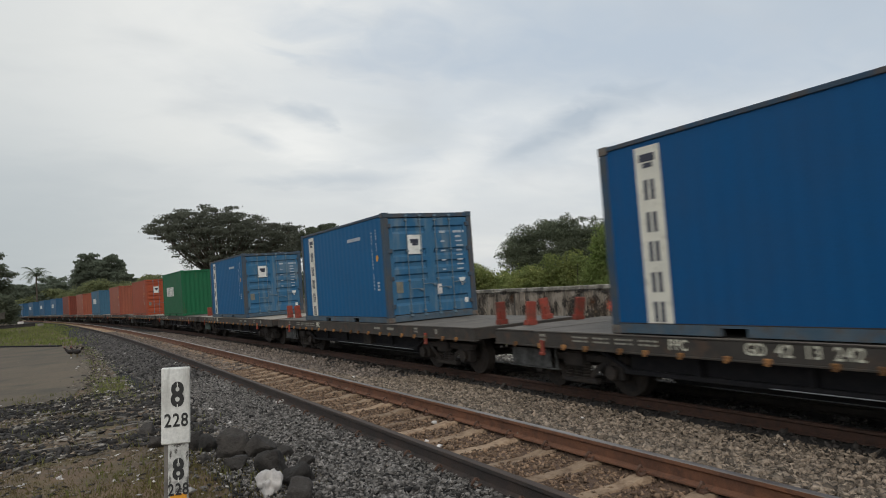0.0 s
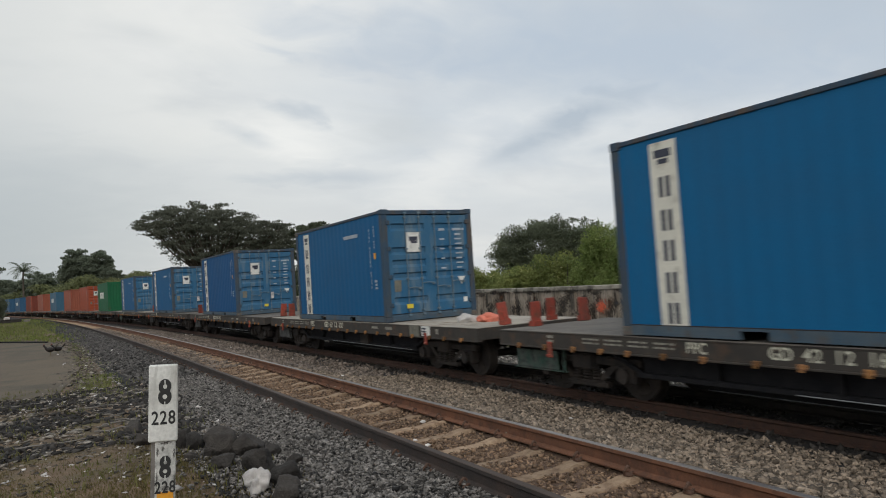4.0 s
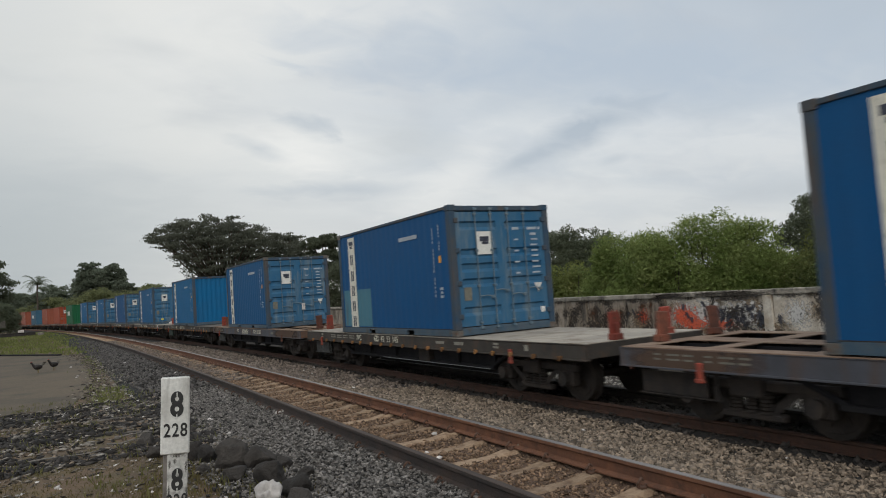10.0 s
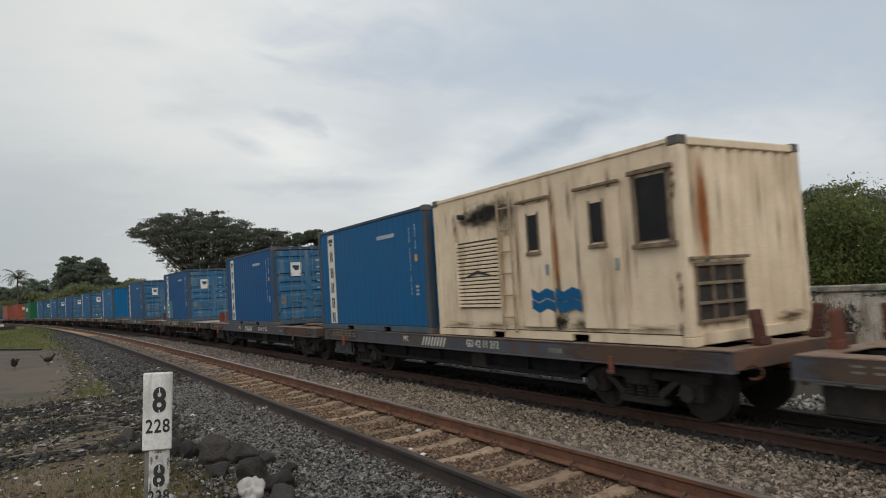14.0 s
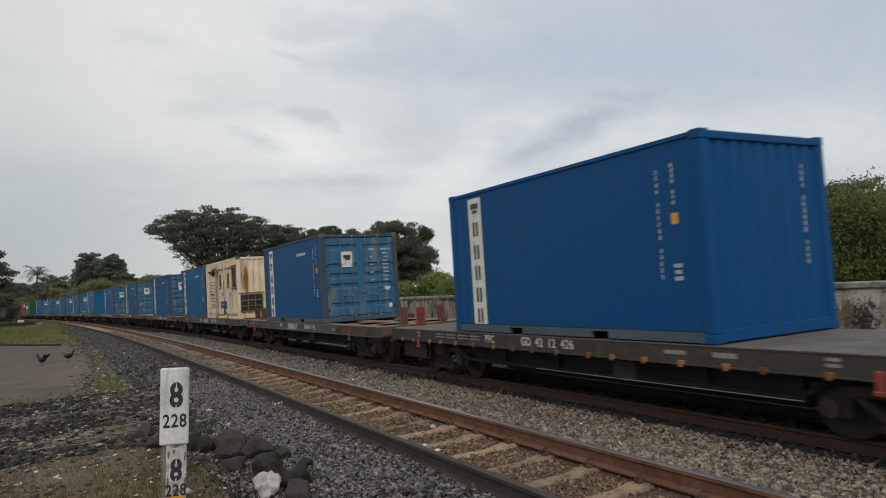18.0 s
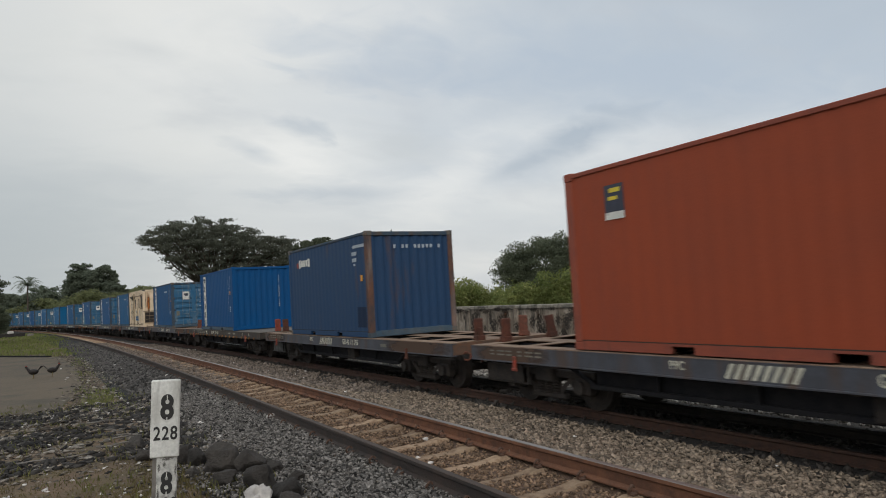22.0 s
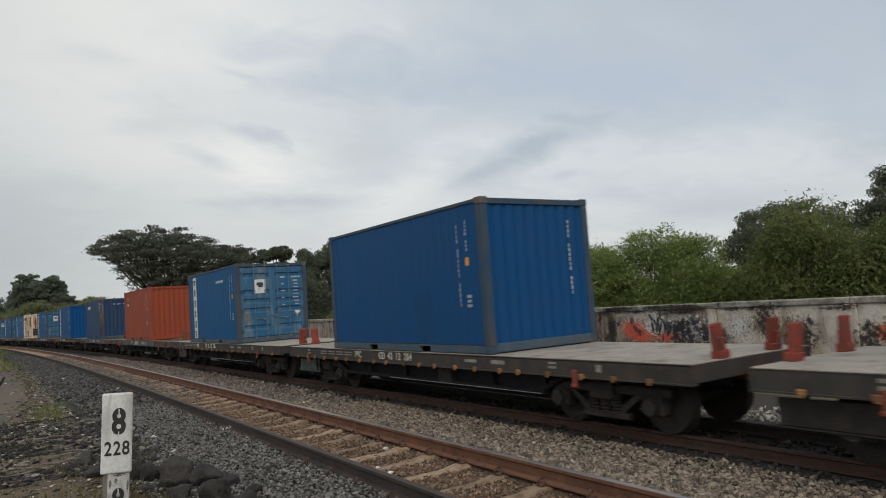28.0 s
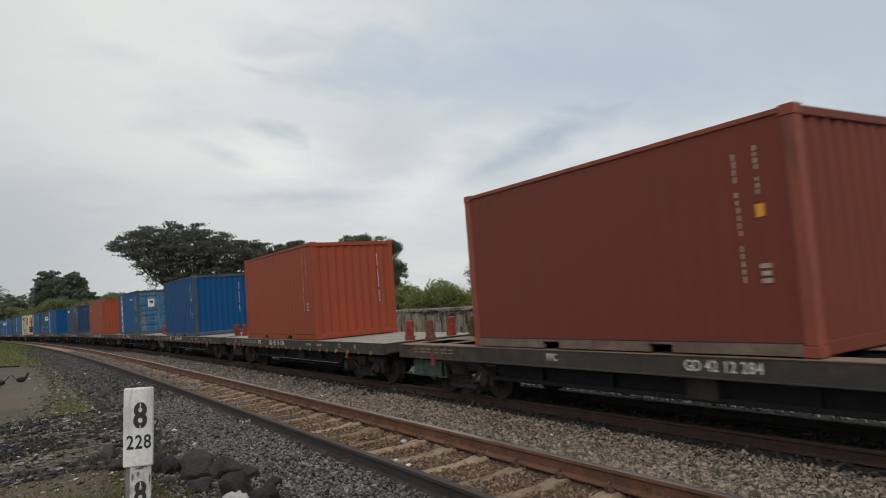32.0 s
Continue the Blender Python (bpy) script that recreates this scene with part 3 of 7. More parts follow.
def lettering(text, size, narrow=0.86, bold=0.028):
    """Bold letters as a flat mesh, centred, reading along x."""
    def make():
        cu = bpy.data.curves.new("letters", "FONT")
        cu.body, cu.size, cu.extrude, cu.offset = text, size, 0.002, bold * size * 0.5
        cu.align_x, cu.align_y = "CENTER", "CENTER"
        ob = bpy.data.objects.new("letters", cu)
        scene.collection.objects.link(ob)
        bpy.context.view_layer.update()
        me = bpy.data.meshes.new_from_object(ob.evaluated_get(bpy.context.evaluated_depsgraph_get()))
        bpy.data.objects.remove(ob)
        me.materials.clear()
        for v in me.vertices:
            v.co.x *= narrow
        return me
    return shared(("text", text, size, narrow), make)


ADVANCE = {"G": 0.74, "D": 0.72, "P": 0.60, "C": 0.68, " ": 0.30}


def spell(name, text, size, narrow, m, parent, label, at):
    """A line of separate letters, centred on the given pose."""
    steps = [ADVANCE.get(ch, 0.57) * size * narrow for ch in text]
    x = -sum(steps) / 2
    for ch, step in zip(text, steps):
        if ch != " ":
            part(name, lettering(ch, size, narrow), m, parent, label, at @ pose(x + step / 2, 0, 0))
        x += step


NEAR_SIDE = Matrix(((0, 0, -1, 0), (-1, 0, 0, 0), (0, 1, 0, 0), (0, 0, 0, 1)))  # letters on a face that looks to -x
BACK_SIDE = Matrix(((1, 0, 0, 0), (0, 0, -1, 0), (0, 1, 0, 0), (0, 0, 0, 1)))   # letters on a face that looks to -y

# ================= the line: track plan =================
FAR_X = 7.947          # centre of the far track beside the camera
NEAR_LAT = -4.517      # centre of the near track, from the far one
NEAR_Z = 0.435         # its rail heads above those of the far track
CURVE_S, CURVE_R, EASE = -5.0, 900.0, 30.0
_s = np.arange(-200.0, 500.01, 0.5)
_th = np.cumsum(np.clip((_s - CURVE_S) / EASE, 0, 1) / CURVE_R) * 0.5
_x = -np.cumsum(np.sin(_th)) * 0.5
_y = np.cumsum(np.cos(_th)) * 0.5
_i0 = int(np.argmin(abs(_s)))
_x, _y = _x - _x[_i0], _y - _y[_i0]


def on_line(s, lat=0.0, z=0.0):
    """A place beside the far track's centre line: s metres along it, lat metres to its right; and the line's turn in degrees."""
    th = float(np.interp(s, _s, _th))
    x = float(np.interp(s, _s, _x)) + FAR_X + lat * math.cos(th)
    y = float(np.interp(s, _s, _y)) + lat * math.sin(th)
    return x, y, z, math.degrees(th)


def line_pose(s, lat=0.0, z=0.0):
    x, y, z, th = on_line(s, lat, z)
    return pose(x, y, z, 0, 0, th)


PROFILE = [(-2500, 0.15), (-60, 0.15), (-20, 0.17), (-12, 0.19), (-8.6, 0.20), (-7.4, 0.205), (-6.7, 0.212), (-6.2, 0.225), (-5.85, 0.255), (-5.55, 0.278), (-5.14, 0.280),
           (-5.0, 0.230), (-4.03, 0.230), (-3.92, 0.280), (-3.55, 0.275), (-3.2, 0.20), (-2.9, 0.10), (-2.4, -0.02), (-1.9, -0.11), (-1.4, -0.165), (0, -0.175), (1.4, -0.17),
           (2.2, -0.27), (3.2, -0.36), (5.0, -0.38), (6.0, -0.38), (12, -0.36), (60, -0.35), (2500, -0.35)]
P_LAT, P_Z = np.array([p[0] for p in PROFILE], float), np.array([p[1] for p in PROFILE])


def ground_z(x, y):
    lat = x - FAR_X - np.interp(y, _y, _x)
    return np.interp(lat, P_LAT, P_Z)

# ================= ground =================
def make_ground():
    lats = sorted(set([p[0] for p in PROFILE] + [-400, -150, -35, -16, -10, -9.2, -8, 8, 20, 35, 150, 400]))
    ys = [-2500, -800, -300, -120] + list(np.arange(-60, 60, 2.0)) + list(np.arange(60, 330, 6.0)) + [400, 600, 1000, 2500]
    nl = len(lats)
    V = []
    rng = np.random.RandomState(4)
    for y in ys:
        xc = FAR_X + float(np.interp(y, _y, _x))
        for l in lats:
            z = float(np.interp(l, P_LAT, P_Z))
            rough = 0.02 if (-40 < l < -6.3 or 4 < l < 40) else 0.006
            V.append((xc + l, y, z + rng.uniform(-rough, rough)))
    b = Build()
    b.v = V
    for j in range(len(ys) - 1):
        for i in range(nl - 1):
            b.f.append((j * nl + i, j * nl + i + 1, (j + 1) * nl + i + 1, (j + 1) * nl + i))
            m = 0.5 * (lats[i] + lats[i + 1])
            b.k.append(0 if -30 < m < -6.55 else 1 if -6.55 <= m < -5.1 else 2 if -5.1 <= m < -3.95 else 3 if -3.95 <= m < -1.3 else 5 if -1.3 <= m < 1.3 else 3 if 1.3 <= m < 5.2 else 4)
    me = b.mesh("ground", M["dirt"], M["bed_dark"], M["bed_rust"], M["bed_grey"], M["dirt_far"], M["bed_shaded"], smooth=True, recalc=False)
    tagged(new("ground", me), "bare dirt and ballast beds beside the railway", "ground", kind="structure")


make_ground()

# icosahedron for stones
_t = (1 + 5 ** 0.5) / 2
ICO_V = np.array([(-1, _t, 0), (1, _t, 0), (-1, -_t, 0), (1, -_t, 0), (0, -1, _t), (0, 1, _t), (0, -1, -_t), (0, 1, -_t), (_t, 0, -1), (_t, 0, 1), (-_t, 0, -1), (-_t, 0, 1)]) / 1.9
ICO_F = np.array([(0, 11, 5), (0, 5, 1), (0, 1, 7), (0, 7, 10), (0, 10, 11), (1, 5, 9), (5, 11, 4), (11, 10, 2), (10, 7, 6), (7, 1, 8), (3, 9, 4), (3, 4, 2), (3, 2, 6), (3, 6, 8), (3, 8, 9), (4, 9, 5), (2, 4, 11), (6, 2, 10), (8, 6, 7), (9, 8, 1)])
OCT_V = np.array([(1, 0, 0), (-1, 0, 0), (0, 1, 0), (0, -1, 0), (0, 0, 1), (0, 0, -1)], float)
OCT_F = np.array([(0, 2, 4), (2, 1, 4), (1, 3, 4), (3, 0, 4), (2, 0, 5), (1, 2, 5), (3, 1, 5), (0, 3, 5)])


def rot_batch(rng, n):
    q = rng.normal(size=(n, 4))
    q /= np.linalg.norm(q, axis=1)[:, None]
    w, x, y, z = q.T
    return np.stack([np.stack([1 - 2 * (y * y + z * z), 2 * (x * y - z * w), 2 * (x * z + y * w)], -1),
                     np.stack([2 * (x * y + z * w), 1 - 2 * (x * x + z * z), 2 * (y * z - x * w)], -1),
                     np.stack([2 * (x * z - y * w), 2 * (y * z + x * w), 1 - 2 * (x * x + y * y)], -1)], 1)


def stones(name, pts, sizes, m, seed, label, category="gravel", fine=True, squash=0.75, slim=0.65):
    """Angular stones at the given places, as one mass."""
    rng = np.random.RandomState(seed)
    BV, BF = (ICO_V, ICO_F) if fine else (OCT_V, OCT_F)
    n, nv = len(pts), len(BV)
    V = np.repeat(BV[None], n, 0) * rng.uniform(0.5, 1.3, (n, nv, 1))
    V = V * (sizes[:, None, None] * rng.uniform(slim, 1.9 - slim, (n, 1, 3)))
    V = np.einsum("nij,nvj->nvi", rot_batch(rng, n), V)
    V[:, :, 2] *= squash
    V += pts[:, None, :]
    F = BF[None] + (np.arange(n) * nv)[:, None, None]
    ob = new(name, raw_mesh(name, V.reshape(-1, 3), F.reshape(-1, 3), m))
    return tagged(ob, label, category, kind="stuff")


strip_s = [None]


def strip_points(rng, n, s0, s1, l0, l1, power=1.0):
    s = s0 + (s1 - s0) * rng.uniform(0, 1, n) ** power
    strip_s[0] = s
    lat = rng.uniform(l0, l1, n)
    x = np.interp(s, _s, _x) + FAR_X + lat * np.cos(np.interp(s, _s, _th))
    y = np.interp(s, _s, _y) + lat * np.sin(np.interp(s, _s, _th))
    return np.stack([x, y, ground_z(x, y)], -1), lat


def lay_ballast():
    rng = np.random.RandomState(11)
    for name, mk, s0, s1, l0, l1, n, size, label in (
            ("ballast_between_tracks", "gravel_grey", 0.5, 14, -3.95, -0.95, 29000, 0.0280, "grey crushed stone ballast between the two tracks"),
            ("ballast_between_tracks", "gravel_dull", 14, 50, -3.95, -0.95, 12500, 0.042, "grey crushed stone ballast between the two tracks"),
            ("ballast_of_near_track", "gravel_rust", 1.5, 16, -5.02, -4.0, 13000, 0.0185, "rust-stained ballast between the rails"),
            ("ballast_of_near_track", "gravel_dull", 16, 48, -5.02, -4.0, 5000, 0.032, "rust-stained ballast between the rails"),
            ("ballast_shoulder", "gravel_dark", 3.0, 15, -6.9, -5.12, 44000, 0.0192, "dark grey ballast on the track shoulder"),
            ("ballast_shoulder", "gravel_black", 15, 50, -6.45, -5.12, 13000, 0.032, "dark grey ballast on the track shoulder"),
            ("ballast_between_tracks", "gravel_grey", -14, 0.5, -3.95, -0.95, 5200, 0.046, "grey crushed stone ballast between the two tracks"),
            ("ballast_of_near_track", "gravel_rust", -14, 1.5, -5.02, -4.0, 2200, 0.040, "rust-stained ballast between the rails"),
            ("ballast_shoulder", "gravel_dark", -14, 3.0, -6.8, -5.12, 4200, 0.046, "dark grey ballast on the track shoulder"),
            ("ballast_of_far_track", "gravel_shaded", -3, 30, -1.0, 1.2, 6000, 0.04, "ballast darkened for the shade under the train"),
            ("ballast_of_far_track", "gravel_light", -3, 32, 1.5, 3.6, 3800, 0.045, "light grey ballast beyond the train")):
        p, lat = strip_points(rng, n, s0, s1, l0, l1)
        if "shoulder" in name:
            keep = rng.uniform(0, 1, n) < np.clip((lat + 6.85) / 0.7, 0.10, 1)
            p = p[keep]
        if "near_track" in name:
            along = strip_s[0]
            p = p[(np.abs((along + 39.7 + 0.3) % 0.6 - 0.3) > 0.066) | (rng.uniform(0, 1, n) < 0.14)]
        sz = size * rng.uniform(0.6, 1.35, len(p))
        p[:, 2] += sz * (0.1 + 0.75 * rng.uniform(0, 1, len(p)) ** 2)
        stones(name, p, sz * 1.15, M[mk], rng.randint(9999), label, fine=False, slim=0.27)
    # sparse pale stones and litter
    p, _ = strip_points(rng, 90, 3, 40, -7.6, -0.8)
    sz = rng.uniform(0.018, 0.045, len(p))
    p[:, 2] += sz * 0.5
    stones("pale_stones", p, sz, M["pale_stone"], 5, "scattered pale pebbles and paper litter on the ballast", "litter")


lay_ballast()


# ================= tracks =================
def sweep_rail(s0, s1, lat, z):
    """One rail along the line; z is its head's top."""
    prof = [(-0.0325, 0), (-0.0325, -0.028), (-0.010, -0.045), (-0.009, -0.118), (-0.06, -0.135), (-0.06, -0.148),
            (0.06, -0.148), (0.06, -0.135), (0.009, -0.118), (0.010, -0.045), (0.0325, -0.028), (0.0325, 0), (0.024, 0.004), (-0.024, 0.004)]
    b = Build()
    n = len(prof)
    ss = list(np.arange(s0, s1 + 0.1, 2.5))
    for s in ss:
        for px, pz in prof:
            x, y, _, _ = on_line(s, lat + px)
            b.v.append((x, y, z - 0.004 + pz))
    for j in range(len(ss) - 1):
        for i in range(n):
            k = (i + 1) % n
            b.f.append((j * n + i, j * n + k, (j + 1) * n + k, (j + 1) * n + i))
            b.k.append(1 if i >= 11 else 0)
    return b


def sleeper_mesh():
    """Concrete sleeper, tapered to its top, lower in the middle."""
    def make():
        b = Build()
        st = [(-1.0, 0.0), (-0.42, 0.0), (-0.25, -0.03), (0.25, -0.03), (0.42, 0.0), (1.0, 0.0)]
        for x, dz in st:
            for y, z in ((-0.13, -0.18), (-0.082, dz - 0.022), (-0.064, dz - 0.006), (0.064, dz - 0.006), (0.082, dz - 0.022), (0.13, -0.18)):
                b.v.append((x, y, z))
        for j in range(len(st) - 1):
            for i in range(5):
                b.f.append((j * 6 + i, j * 6 + i + 1, j * 6 + 7 + i, j * 6 + 6 + i))
                b.k.append(0)
        b.f += [tuple(range(6)), tuple(range(30, 36))]
        b.k += [0, 0]
        return b.mesh("sleeper", M["sleeper"])
    return shared("sleeper", make)


def clip_mesh():
    """Spring clip: a bent bar that holds the rail's foot."""
    def make():
        b = Build()
        ring = [(0.035 + 0.036 * math.cos(u), 0.012 * math.sin(2 * u), 0.040 + 0.036 * math.sin(u)) for u in np.linspace(-2.6, 2.9, 9)]
        b.rope([(-0.030, 0.0, 0.012)] + ring, 0.011, 5)
        b.box(0.005, 0.06, -0.028, 0.028, -0.008, 0.012, 0.004)
        b.v = [(x * 0.95, y * 1.2, z * 0.92) for x, y, z in b.v]
        return b.mesh("rail_clip", M["clip"], smooth=False)
    return shared("clip", make)


def make_track(name, lat, z, s0, s1, near, head, side, label, tie):
    track = thing(name, Matrix(), label, "railway track", kind="structure")
    for k, dl in ((0, -0.566), (1, 0.566)):
        old = near and k == 0
        # Far track's right rail takes dark wheel steel for the shade below the train.
        me = sweep_rail(s0, s1, lat + dl, z).mesh("rail", M["rail_dark"] if old else M["wheel"] if not near and k else side, M["rail_head_dark"] if old else M["wheel"] if not near and k else head)
        ob = new("rail", me)
        ob.parent = track
    base = z - 0.150
    rest = Build()
    sm = sleeper_mesh()
    sv = [tuple(v.co) for v in sm.vertices]
    sf = [tuple(p.vertices) for p in sm.polygons]
    s = s0 + 0.3
    rng = np.random.RandomState(3)
    while s < s1:
        m = line_pose(s, lat, base) @ pose(0, 0, rng.uniform(-0.022, 0.0), 0, 0, rng.uniform(-1, 1))
        if near and 0.5 < s < 48:
            part("sleeper", sm, None, track, at=m)
            if s < 26:
                for dl in (-0.566, 0.566):
                    for sg in (-1, 1):
                        part("rail_clip", clip_mesh(), None, track, at=m @ pose(dl + sg * 0.062, 0, 0.002, 0, 0, 0 if sg > 0 else 180))
        else:
            n = len(rest.v)
            rest.v += [tuple(m @ Vector(v)) for v in sv]
            rest.f += [tuple(n + i for i in f) for f in sf]
            rest.k += [0] * len(sf)
        s += 0.6
    ob = new("sleepers", rest.mesh("sleepers", tie, recalc=False))
    ob.parent = track
    tagged(ob, "concrete sleepers in the ballast", kind="stuff")


make_track("near_track", NEAR_LAT, NEAR_Z, -40, 260, True, M["rail_top"], M["rail_side"], "rusty rails on stained concrete sleepers in ballast", M["sleeper"])
make_track("far_track", 0.0, 0.0, -60, 330, False, M["rail_far"], M["rail_far"], "rusty brown rails beneath the passing train", M["sleeper_shaded"])


# ================= boundary wall =================
WALL_LAT, BAY = 5.45, 2.95
WALL_TOP = 1.47


def make_wall():
    wall = thing("wall_east", Matrix(), "mildewed plastered boundary wall with graffiti and a mossy coping", "wall", kind="structure")
    rng = np.random.RandomState(8)

    def bay(w):
        b = Build()
        b.box(-0.08, 0.08, 0.11, w - 0.11, -0.45, WALL_TOP - 0.13, 0.006)
        return b
    panel = bay(BAY).mesh("panel", M["wall"])
    cop = Build().box(-0.125, 0.125, 0.0, BAY, WALL_TOP - 0.13, WALL_TOP, 0.02).mesh("coping", M["coping"])
    pil = Build().box(-0.13, 0.13, -0.11, 0.11, -0.45, WALL_TOP - 0.13, 0.012).mesh("pilaster", M["wall"])
    j = -2
    while j < 30:
        y0 = 0.495 * (FAR_X + WALL_LAT) + 0.08 + BAY * j
        a = on_line(y0, WALL_LAT)
        c = on_line(y0 + BAY, WALL_LAT)
        turn = math.degrees(math.atan2(-(c[0] - a[0]), c[1] - a[1]))
        m = pose(a[0], a[1], rng.uniform(-0.005, 0.005), 0, 0, turn)
        dark = j >= 2
        part("panel", panel, M["wall_dark"] if dark else M["wall"], wall, at=m)
        part("coping", cop, M["coping"], wall, at=m)
        part("pilaster", pil, M["wall_dark"] if dark else M["wall"], wall, at=m)
        j += 1
    for i in range(84):
        y = rng.uniform(-3, 32) if i > 56 else rng.uniform(9.4, 22)
        x = on_line(y, WALL_LAT)[0] - 0.0805 - 0.0001 * i
        ob = part("mildew", shared("unit_square", unit_square), M["mildew"] if i % 4 else M["rust_dark"], wall, "black mildew on the plaster", pose(x, y, rng.uniform(0.2, 1.22)) @ NEAR_SIDE @ Matrix.Diagonal((rng.uniform(0.08, 0.36), rng.uniform(0.12, 0.5), 1, 1)))
        ob.visible_shadow = False
    # paint and bare render on the plaster, ragged outlines
    count = [0]

    def blot(name, label, mk, y, z, ry, rz, lean=0.0, proud=0.094):
        count[0] += 1
        x = on_line(y, WALL_LAT)[0] - proud - 0.0003 * count[0]
        turn = on_line(y, WALL_LAT)[3]
        ob = part(name, shared("unit_square", unit_square), M[mk], wall, label, pose(x, y, z, lean, 0, turn) @ NEAR_SIDE @ Matrix.Diagonal((ry, rz, 1, 1)))
        ob.visible_shadow = False
    y3 = 0.495 * (FAR_X + WALL_LAT) - 0.2
    for k in range(44):
        blot("bare_render", "brown bare render where plaster fell", "old_render", y3 + rng.uniform(-6, 9), rng.uniform(0.3, 1.2), rng.uniform(0.12, 0.5), rng.uniform(0.15, 0.45))
    for dy, z, ry, rz in ((3.9, 0.94, 0.75, 0.46), (4.9, 0.94, 0.85, 0.44), (5.6, 0.96, 0.45, 0.42), (2.6, 0.95, 0.4, 0.4)):
        blot("paint_area", "chalky white painted area", "paint_white", y3 + dy, z, ry, rz)
    for dy, z, ry, rz in ((5.45, 0.86, 0.55, 0.36), (5.65, 0.92, 0.36, 0.32), (4.5, 0.70, 0.60, 0.16), (5.2, 0.72, 0.6, 0.22), (6.9, 0.90, 0.30, 0.26), (8.0, 0.88, 0.34, 0.26), (-0.3, 0.82, 0.30, 0.28)):
        blot("paint_patch", "red sprayed patch", "paint_red", y3 + dy, z, ry, rz)
    for k in range(64):
        dy = rng.uniform(3.35, 4.9) if k < 34 else rng.uniform(-2.5, 7.5)
        blot("scrawl", "dark sprayed scrawl", "paint_ink", y3 + dy, 0.92 + rng.uniform(-0.24, 0.26), rng.uniform(0.03, 0.11), rng.uniform(0.06, 0.2), rng.uniform(-50, 50))
    for k in range(14):
        blot("mildew", "black mildew on the coping", "mildew", y3 + rng.uniform(3.4, 6.2), WALL_TOP - rng.uniform(0.03, 0.1), rng.uniform(0.3, 0.6), rng.uniform(0.05, 0.09), 0, 0.128)
    for k in range(4):
        blot("mildew", "black streak down the pilaster", "mildew", y3 + 6.15 + rng.uniform(-0.06, 0.06), rng.uniform(0.6, 1.2), 0.16, 0.5, 0, 0.114)
    for k in range(70):
        y = y3 + rng.uniform(-7, 22)
        z = WALL_TOP - rng.uniform(0.12, 0.22) if k % 3 else rng.uniform(0.3, 1.2)
        blot("mildew", "black mildew on the plaster", "mildew", y, z, rng.uniform(0.2, 0.6), rng.uniform(0.05, 0.12) if k % 3 else rng.uniform(0.2, 0.5))


make_wall()


# ================= containers =================
CL, CW, CH = 6.058, 2.438, 2.591
BASE_Z = 0.9965
RIB = 0.006


def corrugated(length, height, pitch, depth, axis):
    """A corrugated sheet; the ribs stand upright. axis 'y': the sheet runs along y and faces -x; 'x': along x, faces -y."""
    b = Build()
    n = int(round(length / pitch))
    p = length / n
    prof = []
    for i in range(n):
        a = -length / 2 + i * p
        prof += [(a, 0), (a + 0.26 * p, 0), (a + 0.5 * p, depth), (a + 0.76 * p, depth)]
    prof.append((length / 2, 0))
    for t, d in prof:
        for z in (0, height):
            b.v.append((d, t, z) if axis == "y" else (t, d, z))
    for i in range(len(prof) - 1):
        b.f.append((2 * i, 2 * i + 1, 2 * i + 3, 2 * i + 2))
        b.k.append(0)
    return b.mesh("sheet", recalc=False)


def door_mesh():
    """One door leaf with five pressed grooves across it; faces -y, x from 0 to its width."""
    b = Build()
    w, z1 = 1.09, 2.27
    prof = [(0.0, 0.0)]
    for zc in (0.30, 0.86, 1.16, 1.45, 2.00):
        prof += [(zc - 0.10, 0.0), (zc - 0.035, 0.045), (zc + 0.050, 0.045), (zc + 0.085, 0.0)]
    prof.append((z1, 0.0))
    xs = [0.0, 0.10, 0.13, w - 0.13, w - 0.10, w]
    for z, d in prof:
        for i, x in enumerate(xs):
            b.v.append((x, d if 2 <= i <= 3 else 0.0, z))
    nx = len(xs)
    for j in range(len(prof) - 1):
        for i in range(nx - 1):
            b.f.append((j * nx + i, j * nx + i + 1, (j + 1) * nx + i + 1, (j + 1) * nx + i))
            b.k.append(0)
    return b.mesh("door", recalc=False)


def rod_mesh():
    b = Build()
    b.tube((0, 0, 0), (0, 0, 2.40), 0.013, n=8)
    for z in (0.12, 0.85, 1.55, 2.28):
        b.box(-0.035, 0.035, -0.018, 0.03, z - 0.022, z + 0.022, 0.006)
    for z in (-0.005, 2.36):
        b.box(-0.04, 0.04, -0.03, 0.03, z, z + 0.05, 0.006)
    return b.mesh("lock_rod")


def handle_mesh():
    b = Build()
    b.tube((0, -0.015, 0), (0.16, -0.03, 0.012), 0.012, n=6)
    b.tube((0.16, -0.03, 0.012), (0.33, -0.022, -0.02), 0.011, n=6)
    b.box(0.26, 0.34, -0.03, 0.0, -0.05, 0.01, 0.006)
    return b.mesh("door_handle")


def casting_mesh():
    b = Build()
    b.box(-0.081, 0.081, -0.089, 0.089, 0, 0.118, 0.008)
    return b.mesh("corner_casting")


def bar_mesh(w, h, d=0.004):
    return shared(("bar", round(w, 3), round(h, 3)), lambda: Build().box(-w / 2, w / 2, -h / 2, h / 2, -d / 2, d / 2).mesh("bar"))


def glyph_bars(parent, name, mk, label, at, cells):
    """Unreadable characters as plain bars: one mesh of small bars. cells: (x, y, w, h) on the face."""
    b = Build()
    for x, y, w, h in cells:
        b.box(x - w / 2, x + w / 2, y - h / 2, y + h / 2, -0.003, 0.003)
    return tagged(part(name, b, M[mk], parent, label, at), kind="stuff")


